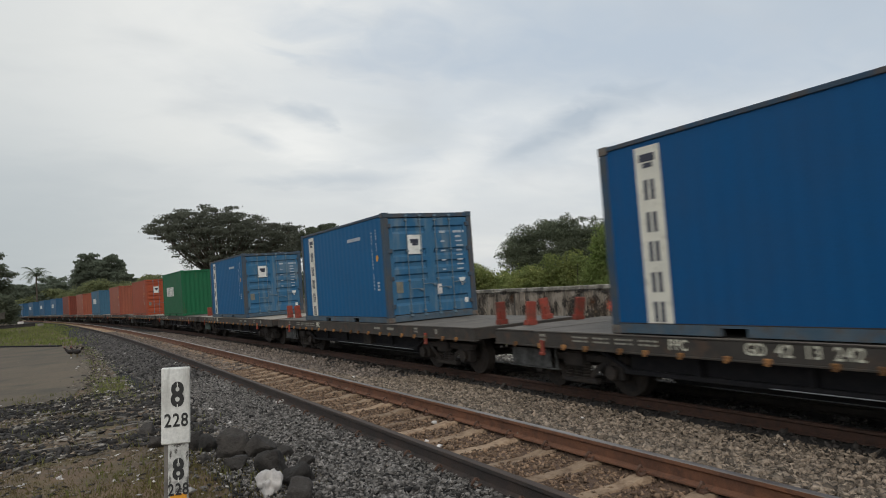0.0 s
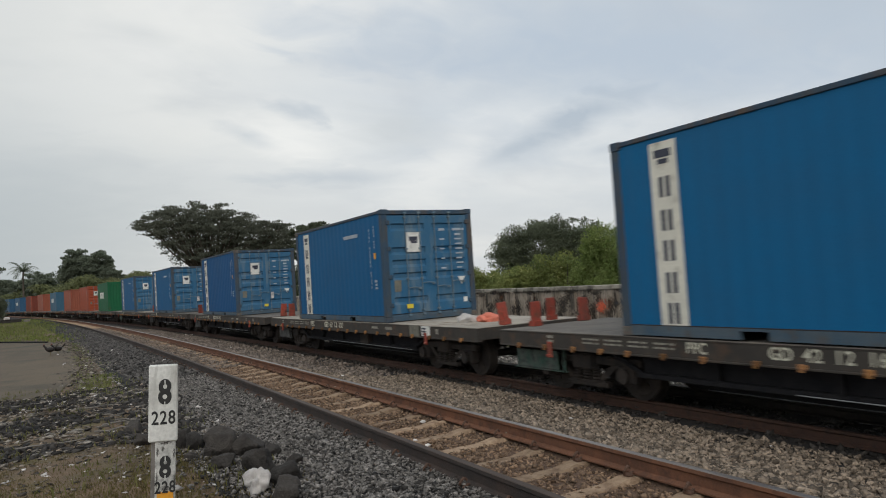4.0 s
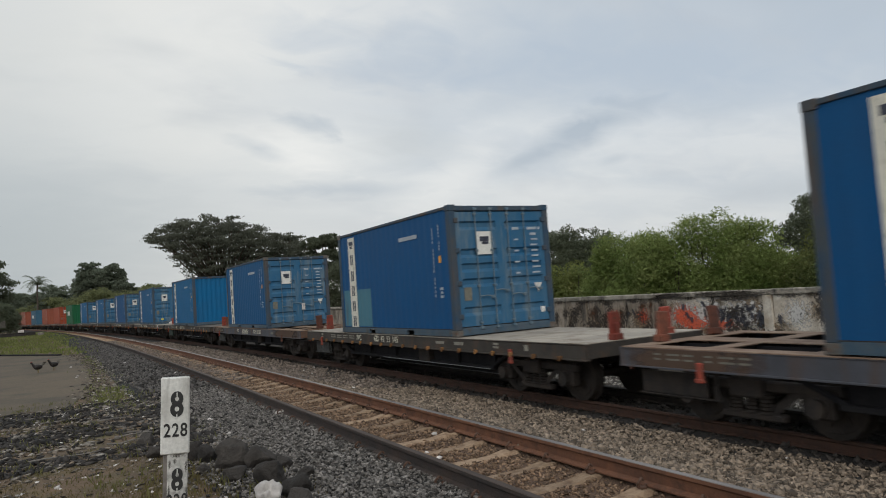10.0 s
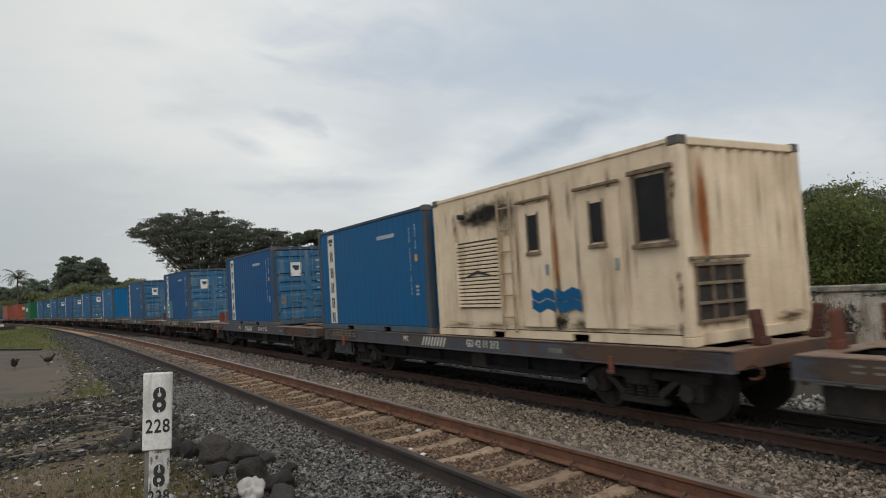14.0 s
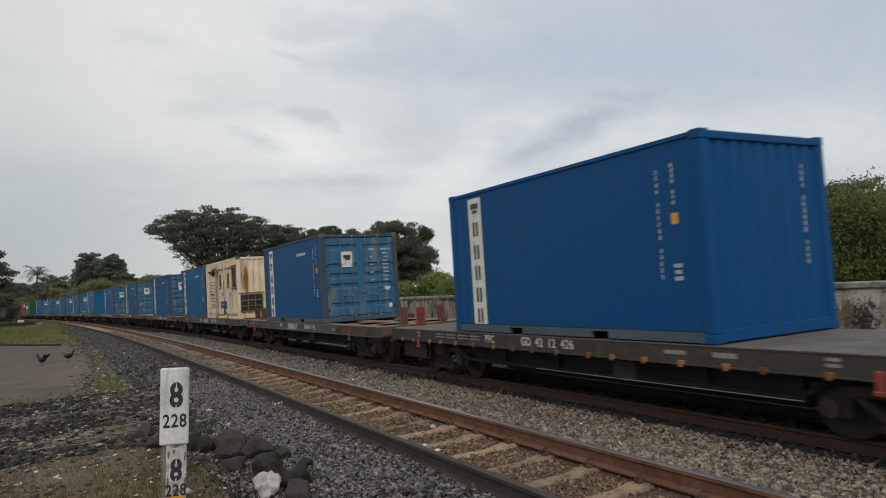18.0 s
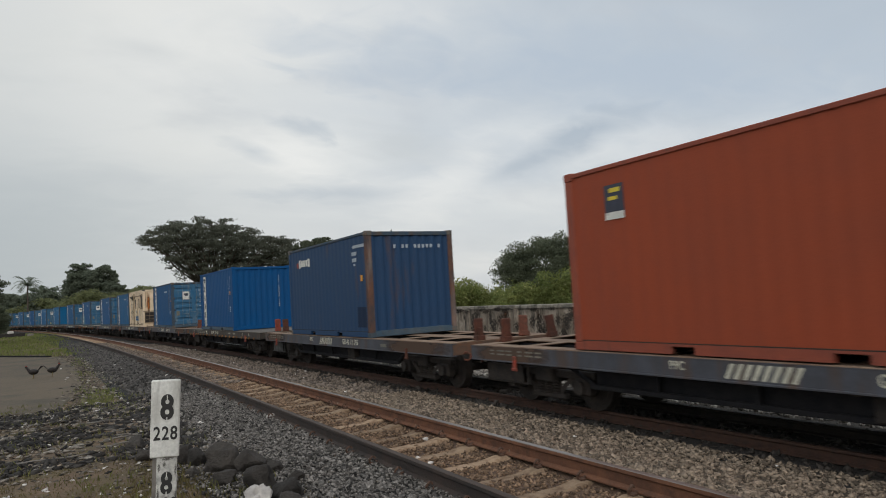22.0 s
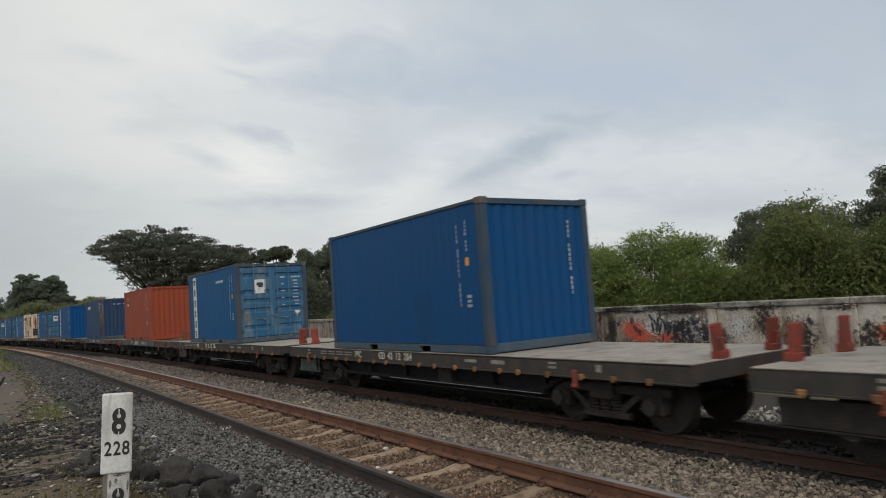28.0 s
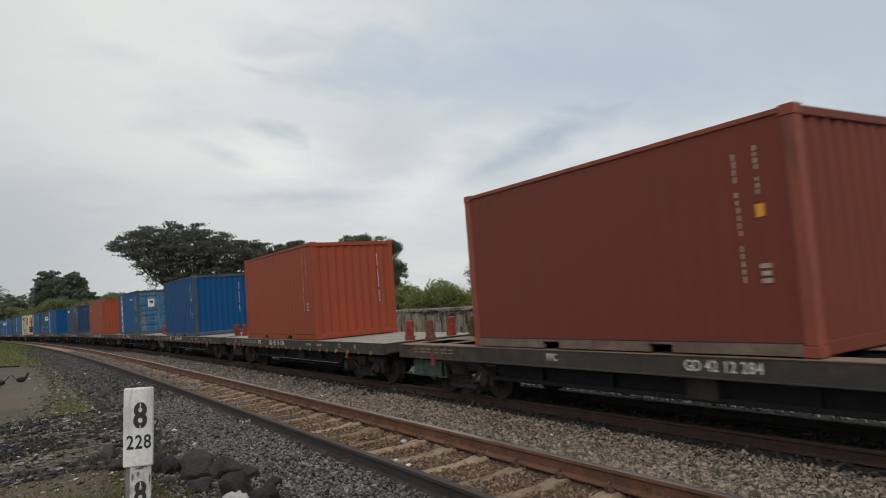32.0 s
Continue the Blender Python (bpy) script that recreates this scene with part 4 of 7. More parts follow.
def serial_cells(n, h, gap, w, rng):
    return [(rng.uniform(-0.006, 0.006), -i * (h + gap), w * rng.uniform(0.6, 0.95), (h + gap) * rng.uniform(0.62, 0.86)) for i in range(n) if i not in (4, 11)]


def container(s_name, color, end, label, group="containers on the train", strip=True, decals="line", patch="", rust_posts=False):
    """A 20 ft box container, its base's centre at the origin, its leading end to +y. end: 'door' or 'wall', the end that looks to -y."""
    c = thing("shipping_container", Matrix(), label, "shipping container", group)
    m = M[color]
    rng = random.Random(s_name)
    worn = s_name in ("C-2", "C-1", "C0", "C1", "C2", "C3", "C4", "C5", "C6", "C7", "C9", "C11", "C12")
    trim = M["blue_trim"] if worn else M["orange_trim"] if color.startswith(("orange", "brown")) else m
    side = shared("side", lambda: corrugated(CL - 0.30, 2.385, 0.278, RIB, "y"))
    part("side_panel", side, m, c, at=pose(-CW / 2 + 0.022, 0, 0.135))
    part("side_panel", side, m, c, at=pose(CW / 2 - 0.022, 0, 0.135, 0, 0, 180))
    roof = shared("roof", lambda: Build().box(-1.16, 1.16, -2.95, 2.95, 2.545, 2.567).mesh("roof"))
    part("roof", roof, m, c)
    floor = shared("cfloor", lambda: Build().box(-1.15, 1.15, -2.95, 2.95, 0.14, 0.17).mesh("floor"))
    part("floor", floor, M["casting"], c)

    def base_rail():
        b = Build()
        # one bar, cut out under the fork pockets
        edge = [(-2.86, 0.012), (-1.21, 0.012), (-1.21, 0.108), (-0.85, 0.108), (-0.85, 0.012), (0.85, 0.012), (0.85, 0.108), (1.21, 0.108), (1.21, 0.012), (2.86, 0.012)]
        top = [(2.86, 0.138), (1.21, 0.138), (0.85, 0.138), (-0.85, 0.138), (-1.21, 0.138), (-2.86, 0.138)]
        ring = edge + top
        for x in (-0.03, 0.03):
            b.v += [(x, y, z) for y, z in ring]
        n = len(ring)
        for q in ((0, 1, 14, 15), (14, 1, 2), (14, 2, 3, 13), (13, 3, 4), (13, 4, 5, 12), (12, 5, 6), (12, 6, 7, 11), (11, 7, 8), (11, 8, 9, 10)):
            b.f += [q, tuple(n + i for i in reversed(q))]
            b.k += [0, 0]
        for i in range(n):
            j = (i + 1) % n
            b.f.append((i, j, n + j, n + i))
            b.k.append(0)
        return b.mesh("bottom_side_rail")
    br = shared("base_rail", base_rail)
    tr = shared("top_rail", lambda: Build().box(-0.03, 0.03, -2.86, 2.86, 2.512, 2.575, 0.008).mesh("top_side_rail"))
    for sg in (-1, 1):
        part("bottom_side_rail", br, m if rust_posts else M["base_rail"] if worn or color.startswith("blue") else M["dusty_rail"] if color == "brown" else trim, c, at=(sg * (CW / 2 - 0.032), 0, 0))
        part("top_side_rail", tr, trim, c, at=(sg * (CW / 2 - 0.034), 0, 0))
    # Thin dark bar added for the shadow and dirt line under the panel.
    lip = shared("rail_lip", lambda: Build().box(-0.034, 0.0, -2.87, 2.87, 0.136, 0.150, 0.003).mesh("rail_lip"))
    part("rail_lip", lip, M["shade_grime"], c, "dark line of shade and grime", at=(-(CW / 2 - 0.036), 0, 0))
    cp = shared("corner_post", lambda: Build().box(-0.07, 0.07, -0.075, 0.075, 0.118, 2.473, 0.01).mesh("corner_post"))
    ct = shared("casting", casting_mesh)
    for sx in (-1, 1):
        for sy in (-1, 1):
            part("corner_post", cp, M["rust_post"] if rust_posts and sy < 0 else m if rust_posts else trim, c, at=(sx * (CW / 2 - 0.075), sy * (CL / 2 - 0.08), 0))
            for z in (0.0, CH - 0.118):
                part("corner_casting", ct, M["casting"] if (rng.random() < 0.5 and worn) or (s_name == "cabinx" and z > 1) else trim, c, at=(sx * (CW / 2 - 0.081), sy * (CL / 2 - 0.089), z))
    header = shared("end_header", lambda: Build().box(-1.07, 1.07, -0.05, 0.05, 2.47, 2.57, 0.008).mesh("end_header"))
    sill = shared("end_sill", lambda: Build().box(-1.07, 1.07, -0.05, 0.05, 0.012, 0.16, 0.008).mesh("end_sill"))
    for sy in (-1, 1):
        part("end_header", header, trim if worn else m, c, at=(0, sy * (CL / 2 - 0.055), 0))
        part("end_sill", sill, M["base_rail"] if worn and sy < 0 else m, c, at=(0, sy * (CL / 2 - 0.055), 0))
    wall = shared("end_wall", lambda: corrugated(2.16, 2.32, 0.24, 0.034, "x"))
    part("end_wall", wall, m, c, at=pose(0, CL / 2 - 0.03, 0.155, 0, 0, 180))
    yb = -CL / 2
    if end == "door":
        dm, rm, hm = shared("door", door_mesh), shared("rod", rod_mesh), shared("handle", handle_mesh)
        for x0, rods in ((-1.09, (-0.62, -0.25)), (0.0, (0.16, 0.57))):
            d = part("door", dm, M["blue_worn"] if worn else m, c, at=(x0, yb + 0.03, 0.18))
            for i, rx in enumerate(rods):
                part("lock_rod", rm, M["rod"], d, "weathered locking rod", at=(rx - x0, -0.028, -0.06))
                part("door_handle", hm, M["rod"], d, at=pose(rx - x0, -0.03, 0.58 + 0.10 * i, 0, 0, 0 if i == 0 else 0))
            hinge = shared("hinge", lambda: Build().box(-0.05, 0.05, -0.03, 0.03, -0.05, 0.05, 0.01).mesh("hinge"))
            for z in (0.2, 0.85, 1.5, 2.1):
                part("hinge", hinge, trim, d, at=(0.02 if x0 < -0.5 else 1.07, -0.012, z))
        F = pose(0, yb + 0.022, 0)
        # flag panel, data panels, triangle
        part("flag_panel", bar_mesh(0.40, 0.46), M["white"], c, "white panel with a dark flag", F @ pose(-0.42, 0, 1.82) @ BACK_SIDE)
        glyph_bars(c, "flag", "ink", "dark flag shape", F @ pose(-0.42, -0.004, 1.87) @ BACK_SIDE, [(0, 0.03, 0.22, 0.10), (0.02, -0.05, 0.16, 0.05), (0, 0.0, 0.05, 0.16)])
        cells = [(-0.22, 0, 0.16, 0.055), (0.20, 0.0, 0.24, 0.055), (0.38, 0.0, 0.05, 0.055), (0.22, -0.12, 0.15, 0.05)]
        for i in range(2, 9):
            cells.append((0.24 + rng.uniform(-0.02, 0.02), -0.115 * i, 0.20 * rng.uniform(0.7, 1), 0.034))
            if i % 2 == 0:
                cells.append((-0.22, -0.115 * i, 0.13 * rng.uniform(0.7, 1), 0.034))
        glyph_bars(c, "data_marking", "faint", "rows of small white data marks", F @ pose(0.58, -0.003, 2.10) @ BACK_SIDE, cells)
        part("data_plate", bar_mesh(0.17, 0.26), M["plate"], c, "dull metal data plate", F @ pose(-0.88, -0.002, 0.82) @ BACK_SIDE)
        tri = shared("tri", lambda: (lambda b: (b.face([(-0.10, 0.1, 0), (0.10, 0.1, 0), (0, -0.1, 0)]), b.mesh("warning_triangle", M["white"], recalc=False))[1])(Build()))
        part("warning_triangle", tri, M["white"], c, at=F @ pose(0.84, -0.006, 0.86) @ BACK_SIDE)
        if rng.random() < 0.5:
            part("paper_label", bar_mesh(0.10, 0.12), M["white"], c, "small white paper label", F @ pose(0.92, -0.004, 0.40) @ BACK_SIDE)
        if rng.random() < 0.5:
            part("scuff", bar_mesh(0.12, 0.24), M["pale_stone"], c, "scuffed pale paint", F @ pose(0.03 + 0.2 * rng.random(), -0.03, 0.72) @ BACK_SIDE)
        if s_name in ("C1", "C0"):
            part("seal_tag", bar_mesh(0.16, 0.10), M["yellow"], c, "yellow tag", F @ pose(-0.05 if s_name == "C0" else -0.62, -0.05, 0.34) @ BACK_SIDE)
    else:
        part("end_wall", wall, m, c, at=pose(0, yb + 0.03, 0.155))
        if rust_posts:
            glyph_bars(c, "serial_marking", "faint", "row of faded white characters", pose(-0.45, yb + 0.026, 2.20) @ BACK_SIDE, [(0.115 * i, 0, 0.06, 0.09) for i in range(12) if i not in (1, 4, 10)])
        else:
            glyph_bars(c, "serial_marking", "faint", "column of small white characters", pose(0.72, yb + 0.026, 2.18) @ BACK_SIDE, serial_cells(16, 0.056, 0.028, 0.042, rng))
    S = pose(-CW / 2 + 0.016, 0, 0)
    marks = "faint_warm" if color.startswith(("orange", "brown", "red")) else "faint"
    if strip:
        part("name_strip", bar_mesh(0.43, 2.30), M["strip"], c, "cream-white strip with dark letter-like bars", S @ pose(0, 2.13, 1.30) @ NEAR_SIDE)
        cells = [(0, 1.00, 0.26, 0.10), (0, 0.90, 0.16, 0.06)]
        for k, z in enumerate((0.58, 0.16, -0.22, -0.62, -1.00)):
            cells += [(-0.055, z, 0.060, 0.26), (0.055, z, 0.060, 0.26)]
        glyph_bars(c, "strip_lettering", "ink", "dark bars on the strip", S @ pose(-0.005, 2.13, 1.30) @ NEAR_SIDE, cells)
        if s_name not in ("C0", "C8"):
            part("web_marking", bar_mesh(0.88, 0.085), M["faint"], c, "narrow pale line of small print", S @ pose(-0.002, -1.15, 2.11) @ NEAR_SIDE)
    if decals in ("line", "plain", "shield"):
        glyph_bars(c, "serial_marking", marks, "column of small white characters", S @ pose(-0.003, -2.28, 2.17) @ NEAR_SIDE, serial_cells(17, 0.056, 0.028, 0.030, rng))
        glyph_bars(c, "serial_marking", marks, "column of small white characters", S @ pose(-0.003, -2.54, 2.22) @ NEAR_SIDE, serial_cells(8, 0.045, 0.022, 0.036, rng))
        if s_name != "C13":
            part("weight_label", bar_mesh(0.105, 0.14), M["label"], c, "small orange label", S @ pose(-0.003, -2.54, 1.55) @ NEAR_SIDE)
        glyph_bars(c, "size_marking", marks, "small white code", S @ pose(-0.003, -2.54, 0.88) @ NEAR_SIDE, [(0, 0.08, 0.13, 0.05), (0, 0, 0.10, 0.05), (0, -0.08, 0.12, 0.05)])
    if decals == "shield":
        part("emblem", bar_mesh(0.36, 0.42), M["ink"], c, "blue and yellow emblem", S @ pose(-0.002, 2.02, 2.08) @ NEAR_SIDE)
        glyph_bars(c, "emblem_marks", "yellow", "yellow slanted bars", S @ pose(-0.007, 2.02, 2.12) @ NEAR_SIDE, [(0.02, 0.09, 0.20, 0.06), (-0.02, -0.02, 0.16, 0.05)])
        part("emblem_base", bar_mesh(0.36, 0.10), M["white"], c, "white strip under the emblem", S @ pose(-0.004, 2.02, 1.86) @ NEAR_SIDE)
    if decals == "word":
        glyph_bars(c, "wordmark", "white", "white wordmark as plain bars", S @ pose(-0.003, 1.58, 2.11) @ NEAR_SIDE, [(-0.40 + 0.2 * i, 0, 0.15, (0.24, 0.19, 0.19, 0.19)[i % 4]) for i in range(5)])
        part("wordmark_spot", bar_mesh(0.14, 0.16), M["red"], c, "red square spot", S @ pose(-0.003, 2.18, 2.08) @ NEAR_SIDE)
        glyph_bars(c, "serial_marking", "faint", "white data lines", S @ pose(-0.003, -2.50, 2.26) @ NEAR_SIDE, [(0, 0.0, 0.70, 0.075), (-0.28, -0.17, 0.3, 0.09), (-0.28, -0.33, 0.26, 0.09), (-0.28, -0.45, 0.1, 0.05)])
        part("weight_label", bar_mesh(0.12, 0.15), M["label"], c, "small orange label", S @ pose(-0.003, -2.62, 1.46) @ NEAR_SIDE)
    if decals == "name":
        glyph_bars(c, "wordmark", "white", "white wordmark as plain bars", S @ pose(-0.003, 0.6, 1.45) @ NEAR_SIDE, [(-0.9 + 0.45 * i, 0, 0.34, 0.55) for i in range(5)])
    if patch:
        y0, y1, z0, z1 = {"corner": (1.02, 2.88, 0.17, 1.10), "dark": (-2.85, -2.2, 0.25, 0.75), "mid": (-1.3, -0.7, 0.2, 1.1)}[patch]
        base = corrugated_patch(y0, y1, z0, z1)
        part("paint_patch", base, M["patch"] if patch == "corner" else M["night_patch"] if patch == "dark" else M["dark_patch"], c, "repainted rectangle on the side", pose(-CW / 2 + 0.019, 0, 0))
    return c


def corrugated_patch(y0, y1, z0, z1):
    """A repainted area that follows the side's ribs."""
    def make():
        length, n = CL - 0.30, int(round((CL - 0.30) / 0.278))
        p = length / n
        prof = []
        for i in range(n):
            a = -length / 2 + i * p
            prof += [(a, 0), (a + 0.26 * p, 0), (a + 0.5 * p, RIB), (a + 0.76 * p, RIB)]
        ts = [t for t in prof if y0 < t[0] < y1]
        b = Build()
        for t, d in ts:
            b.v += [(d, t, z0), (d, t, z1)]
        for i in range(len(ts) - 1):
            b.f.append((2 * i, 2 * i + 1, 2 * i + 3, 2 * i + 2))
            b.k.append(0)
        return b.mesh("paint_patch", recalc=False)
    return shared(("patch", y0, y1, z0, z1), make)


def cabin_container():
    """Cream box fitted out as a generator cabin: louvre, ladder, two doors, window, end grille."""
    c = container("cabinx", "beige", "wall", "cream steel cabin container with louvre, doors, rust and soot", strip=False, decals="none")
    for o in list(c.children):
        if o.name.startswith("serial_marking"):
            bpy.data.objects.remove(o)
    S = -CW / 2
    b = Build()
    for i in range(17):
        z = 0.52 + i * 0.068
        b.box(S - 0.03, S + 0.012, 0.88, 2.18, z, z + 0.047, 0.004)
    part("louvre", b, M["beige"], c, "slatted ventilation louvre")
    # Black sheet behind the slats paints the dark of their gaps.
    part("louvre_back", Build().box(S + 0.008, S + 0.016, 0.86, 2.2, 0.5, 1.69), M["black"], c)
    for y in (0.84, 2.2):
        part("louvre_post", Build().box(S - 0.035, S + 0.02, y - 0.02, y + 0.02, 0.48, 1.71, 0.004), M["beige"], c)
    # Flat black face painted for the dark opening of a torn slat.
    gap = Build()
    gap.face([(S - 0.034, 2.08, 1.02), (S - 0.034, 1.5, 1.10), (S - 0.034, 0.95, 1.03), (S - 0.034, 1.5, 1.17)])
    part("torn_slat", gap, M["black"], c, "torn open slat")
    ex = Build().tube((S - 0.10, 1.95, 2.16), (S + 0.02, 1.95, 2.16), 0.05, n=10)
    part("exhaust_pipe", ex, M["black"], c, "short black exhaust stub")
    r = np.random.RandomState(6)
    square = shared("unit_square", unit_square)
    layer = [0]

    def stain(name, mk, label, side, u, z, ru, rz):
        """A thin stain on the near side (u along the box) or on the end (u across it)."""
        layer[0] += 1
        d = 0.002 + 0.0005 * layer[0]
        at = pose(S + 0.012 - d, u, z) @ NEAR_SIDE if side else pose(u, -CL / 2 + 0.022 - d, z) @ BACK_SIDE
        ob = part(name, square, M[mk], c, label, at @ Matrix.Diagonal((ru, rz, 1, 1)))
        ob.visible_shadow = False
    stain("soot_stain", "soot_thin", "soft black soot stain", True, 1.20, 2.12, 1.15, 0.34)
    stain("soot_stain", "soot", "soft black soot stain", True, 1.45, 2.10, 0.80, 0.20)
    stain("soot_stain", "soot", "soft black soot stain", True, 1.12, 2.15, 0.62, 0.21)
    stain("soot_stain", "soot_thin", "soft black soot stain", True, 0.60, 2.05, 0.5, 0.5)
    stain("soot_stain", "soot", "soft black soot stain", True, -0.60, 0.27, 0.30, 0.16)
    stain("soot_stain", "soot_thin", "soft black soot stain", True, -1.05, 0.25, 0.3, 0.16)
    stain("rust_streak", "rust_run", "long rust streak", True, -0.60, 1.2, 0.075, 0.95)
    stain("rust_streak", "rust_dark", "long rust streak", True, -0.62, 0.62, 0.085, 0.55)
    for k, (u, z, ru, rz) in enumerate(((-1.08, 1.15, 0.035, 0.95), (-2.06, 1.1, 0.05, 0.95), (0.36, 1.3, 0.045, 1.1), (-0.56, 1.5, 0.035, 0.75), (0.85, 1.2, 0.04, 1.0), (-2.2, 1.05, 0.03, 0.3))):
        stain("dirt_streak", "dirt_run" if k % 2 else "rust_dark", "brown dirt streak", True, u, z, ru, rz)
    for k in range(16):
        stain("dirt_streak", "dirt_run", "brown dirt streak", True, r.uniform(-2.9, 2.9), 2.25 - r.uniform(0, 0.3), r.uniform(0.03, 0.10), r.uniform(0.12, 0.5))
    for u in (-2.4, -1.2, -0.1, 1.1, 2.2):
        stain("dirt_streak", "dirt_run", "brown dirt along the foot", True, u, 0.20, 0.75, 0.10)
    stain("rust_streak", "rust_run", "long orange rust streak", False, -0.86, 1.70, 0.16, 0.85)
    stain("rust_streak", "rust_run", "long orange rust streak", False, -0.84, 1.45, 0.11, 0.62)
    stain("rust_streak", "dirt_run", "long orange rust streak", False, -1.04, 1.8, 0.07, 0.8)
    for k in range(0, 7, 2):
        stain("rust_streak", "dirt_run", "faint brown run", False, (-0.55, -0.1, 0.25, 0.5, 0.62, 0.85, 1.0)[k], r.uniform(1.3, 2.0), r.uniform(0.03, 0.06), r.uniform(0.4, 0.8))
    stain("rust_streak", "rust_dark", "rust along the foot", False, 0.75, 0.24, 0.5, 0.12)
    for z, rz in ((1.98, 0.10), (1.86, 0.07), (2.12, 0.05), (0.86, 0.09), (0.55, 0.18), (0.72, 0.10), (0.22, 0.12)):
        stain("flaked_paint", "rust_dark", "flaked rusty corner", True, -2.90 + r.uniform(-0.02, 0.02), z, 0.055, rz)
    lad = Build()
    for y in (0.46, 0.80):
        lad.box(S - 0.05, S - 0.02, y - 0.02, y + 0.02, 0.1, 2.42, 0.005)
    for z in np.arange(0.35, 2.4, 0.36):
        lad.tube((S - 0.035, 0.46, z), (S - 0.035, 0.80, z), 0.014, n=6)
    part("ladder", lad, M["beige_grimy"], c, "fixed steel ladder")
    for y0, y1, zt in ((-0.50, 0.24, 2.13), (-1.98, -1.16, 2.13)):
        d = part("cabin_door", Build().box(S - 0.012, S + 0.01, y0, y1, 0.2, zt, 0.006), M["beige"], c, "cream steel cabin door")
        ym = (y0 + y1) / 2 + 0.02
        part("door_window", Build().box(S - 0.022, S - 0.014, ym - 0.12, ym + 0.12, 1.40, 1.95, 0.003), M["glass"], d, "narrow dark window pane")
        f = Build()
        f.box(S - 0.03, S - 0.01, ym - 0.16, ym - 0.12, 1.36, 1.99, 0.004).box(S - 0.03, S - 0.01, ym + 0.12, ym + 0.16, 1.36, 1.99, 0.004)
        f.box(S - 0.05, S - 0.01, ym - 0.18, ym + 0.18, 1.32, 1.37, 0.004)
        part("window_frame", f, M["grime"], d)
        part("rain_hood", Build().box(S - 0.07, S, y0 - 0.04, y1 + 0.04, zt + 0.03, zt + 0.075, 0.008), M["grime"], c, "grimy rain hood")
        part("door_handle", Build().box(S - 0.05, S - 0.012, y0 + 0.06, y0 + 0.10, 1.0, 1.16, 0.006), M["galv"], d)
    part("window_pane", Build().box(S - 0.008, S + 0.002, -2.80, -2.30, 1.34, 2.16, 0.003), M["glass"], c, "large dark window pane")
    f = Build()
    for y in (-2.84, -2.26):
        f.box(S - 0.03, S, y - 0.03, y + 0.03, 1.30, 2.2, 0.006)
    f.box(S - 0.06, S, -2.92, -2.20, 1.24, 1.30, 0.006).box(S - 0.07, S, -2.92, -2.20, 2.20, 2.26, 0.006)
    part("window_frame", f, M["grime"], c, "weathered window frame with sill")
    for y in (-0.255, -0.845):
        g = Build()
        pts = [(y + 0.28, 0.80), (y + 0.1, 0.73), (y - 0.1, 0.80), (y - 0.28, 0.74)]
        for (a, za), (b2, zb) in zip(pts, pts[1:]):
            for o in (0.0, -0.165):
                g.face([(S - 0.017, a, za + o), (S - 0.017, b2, zb + o), (S - 0.017, b2, zb + o - 0.148), (S - 0.017, a, za + o - 0.148)])
        part("wave_emblem", g, M["blue_light"], c, "blue wave emblem")
    Y = -CL / 2
    g = Build()
    for x in (-1.10, -0.8, -0.5, -0.2):
        g.box(x - 0.013, x + 0.013, Y - 0.03, Y + 0.01, 0.28, 1.0, 0.004)
    for z in (0.3, 0.52, 0.76, 0.99):
        g.box(-1.12, -0.18, Y - 0.035, Y + 0.005, z - 0.02, z + 0.02, 0.004)
    part("end_grille", g, M["grime"], c, "barred opening at the end")
    # Dark sheet added for the unlit inside behind the bars.
    part("grille_back", Build().box(-1.1, -0.2, Y + 0.004, Y + 0.012, 0.28, 1.0), M["bogie"], c)
    part("grille_hood", Build().box(-1.2, -0.12, Y - 0.07, Y, 1.05, 1.09, 0.006), M["grime"], c, "rusty hood")
    return c


# ================= wagons =================
PITCH = 13.44
HALF = 6.36
DECK_Z = 0.985


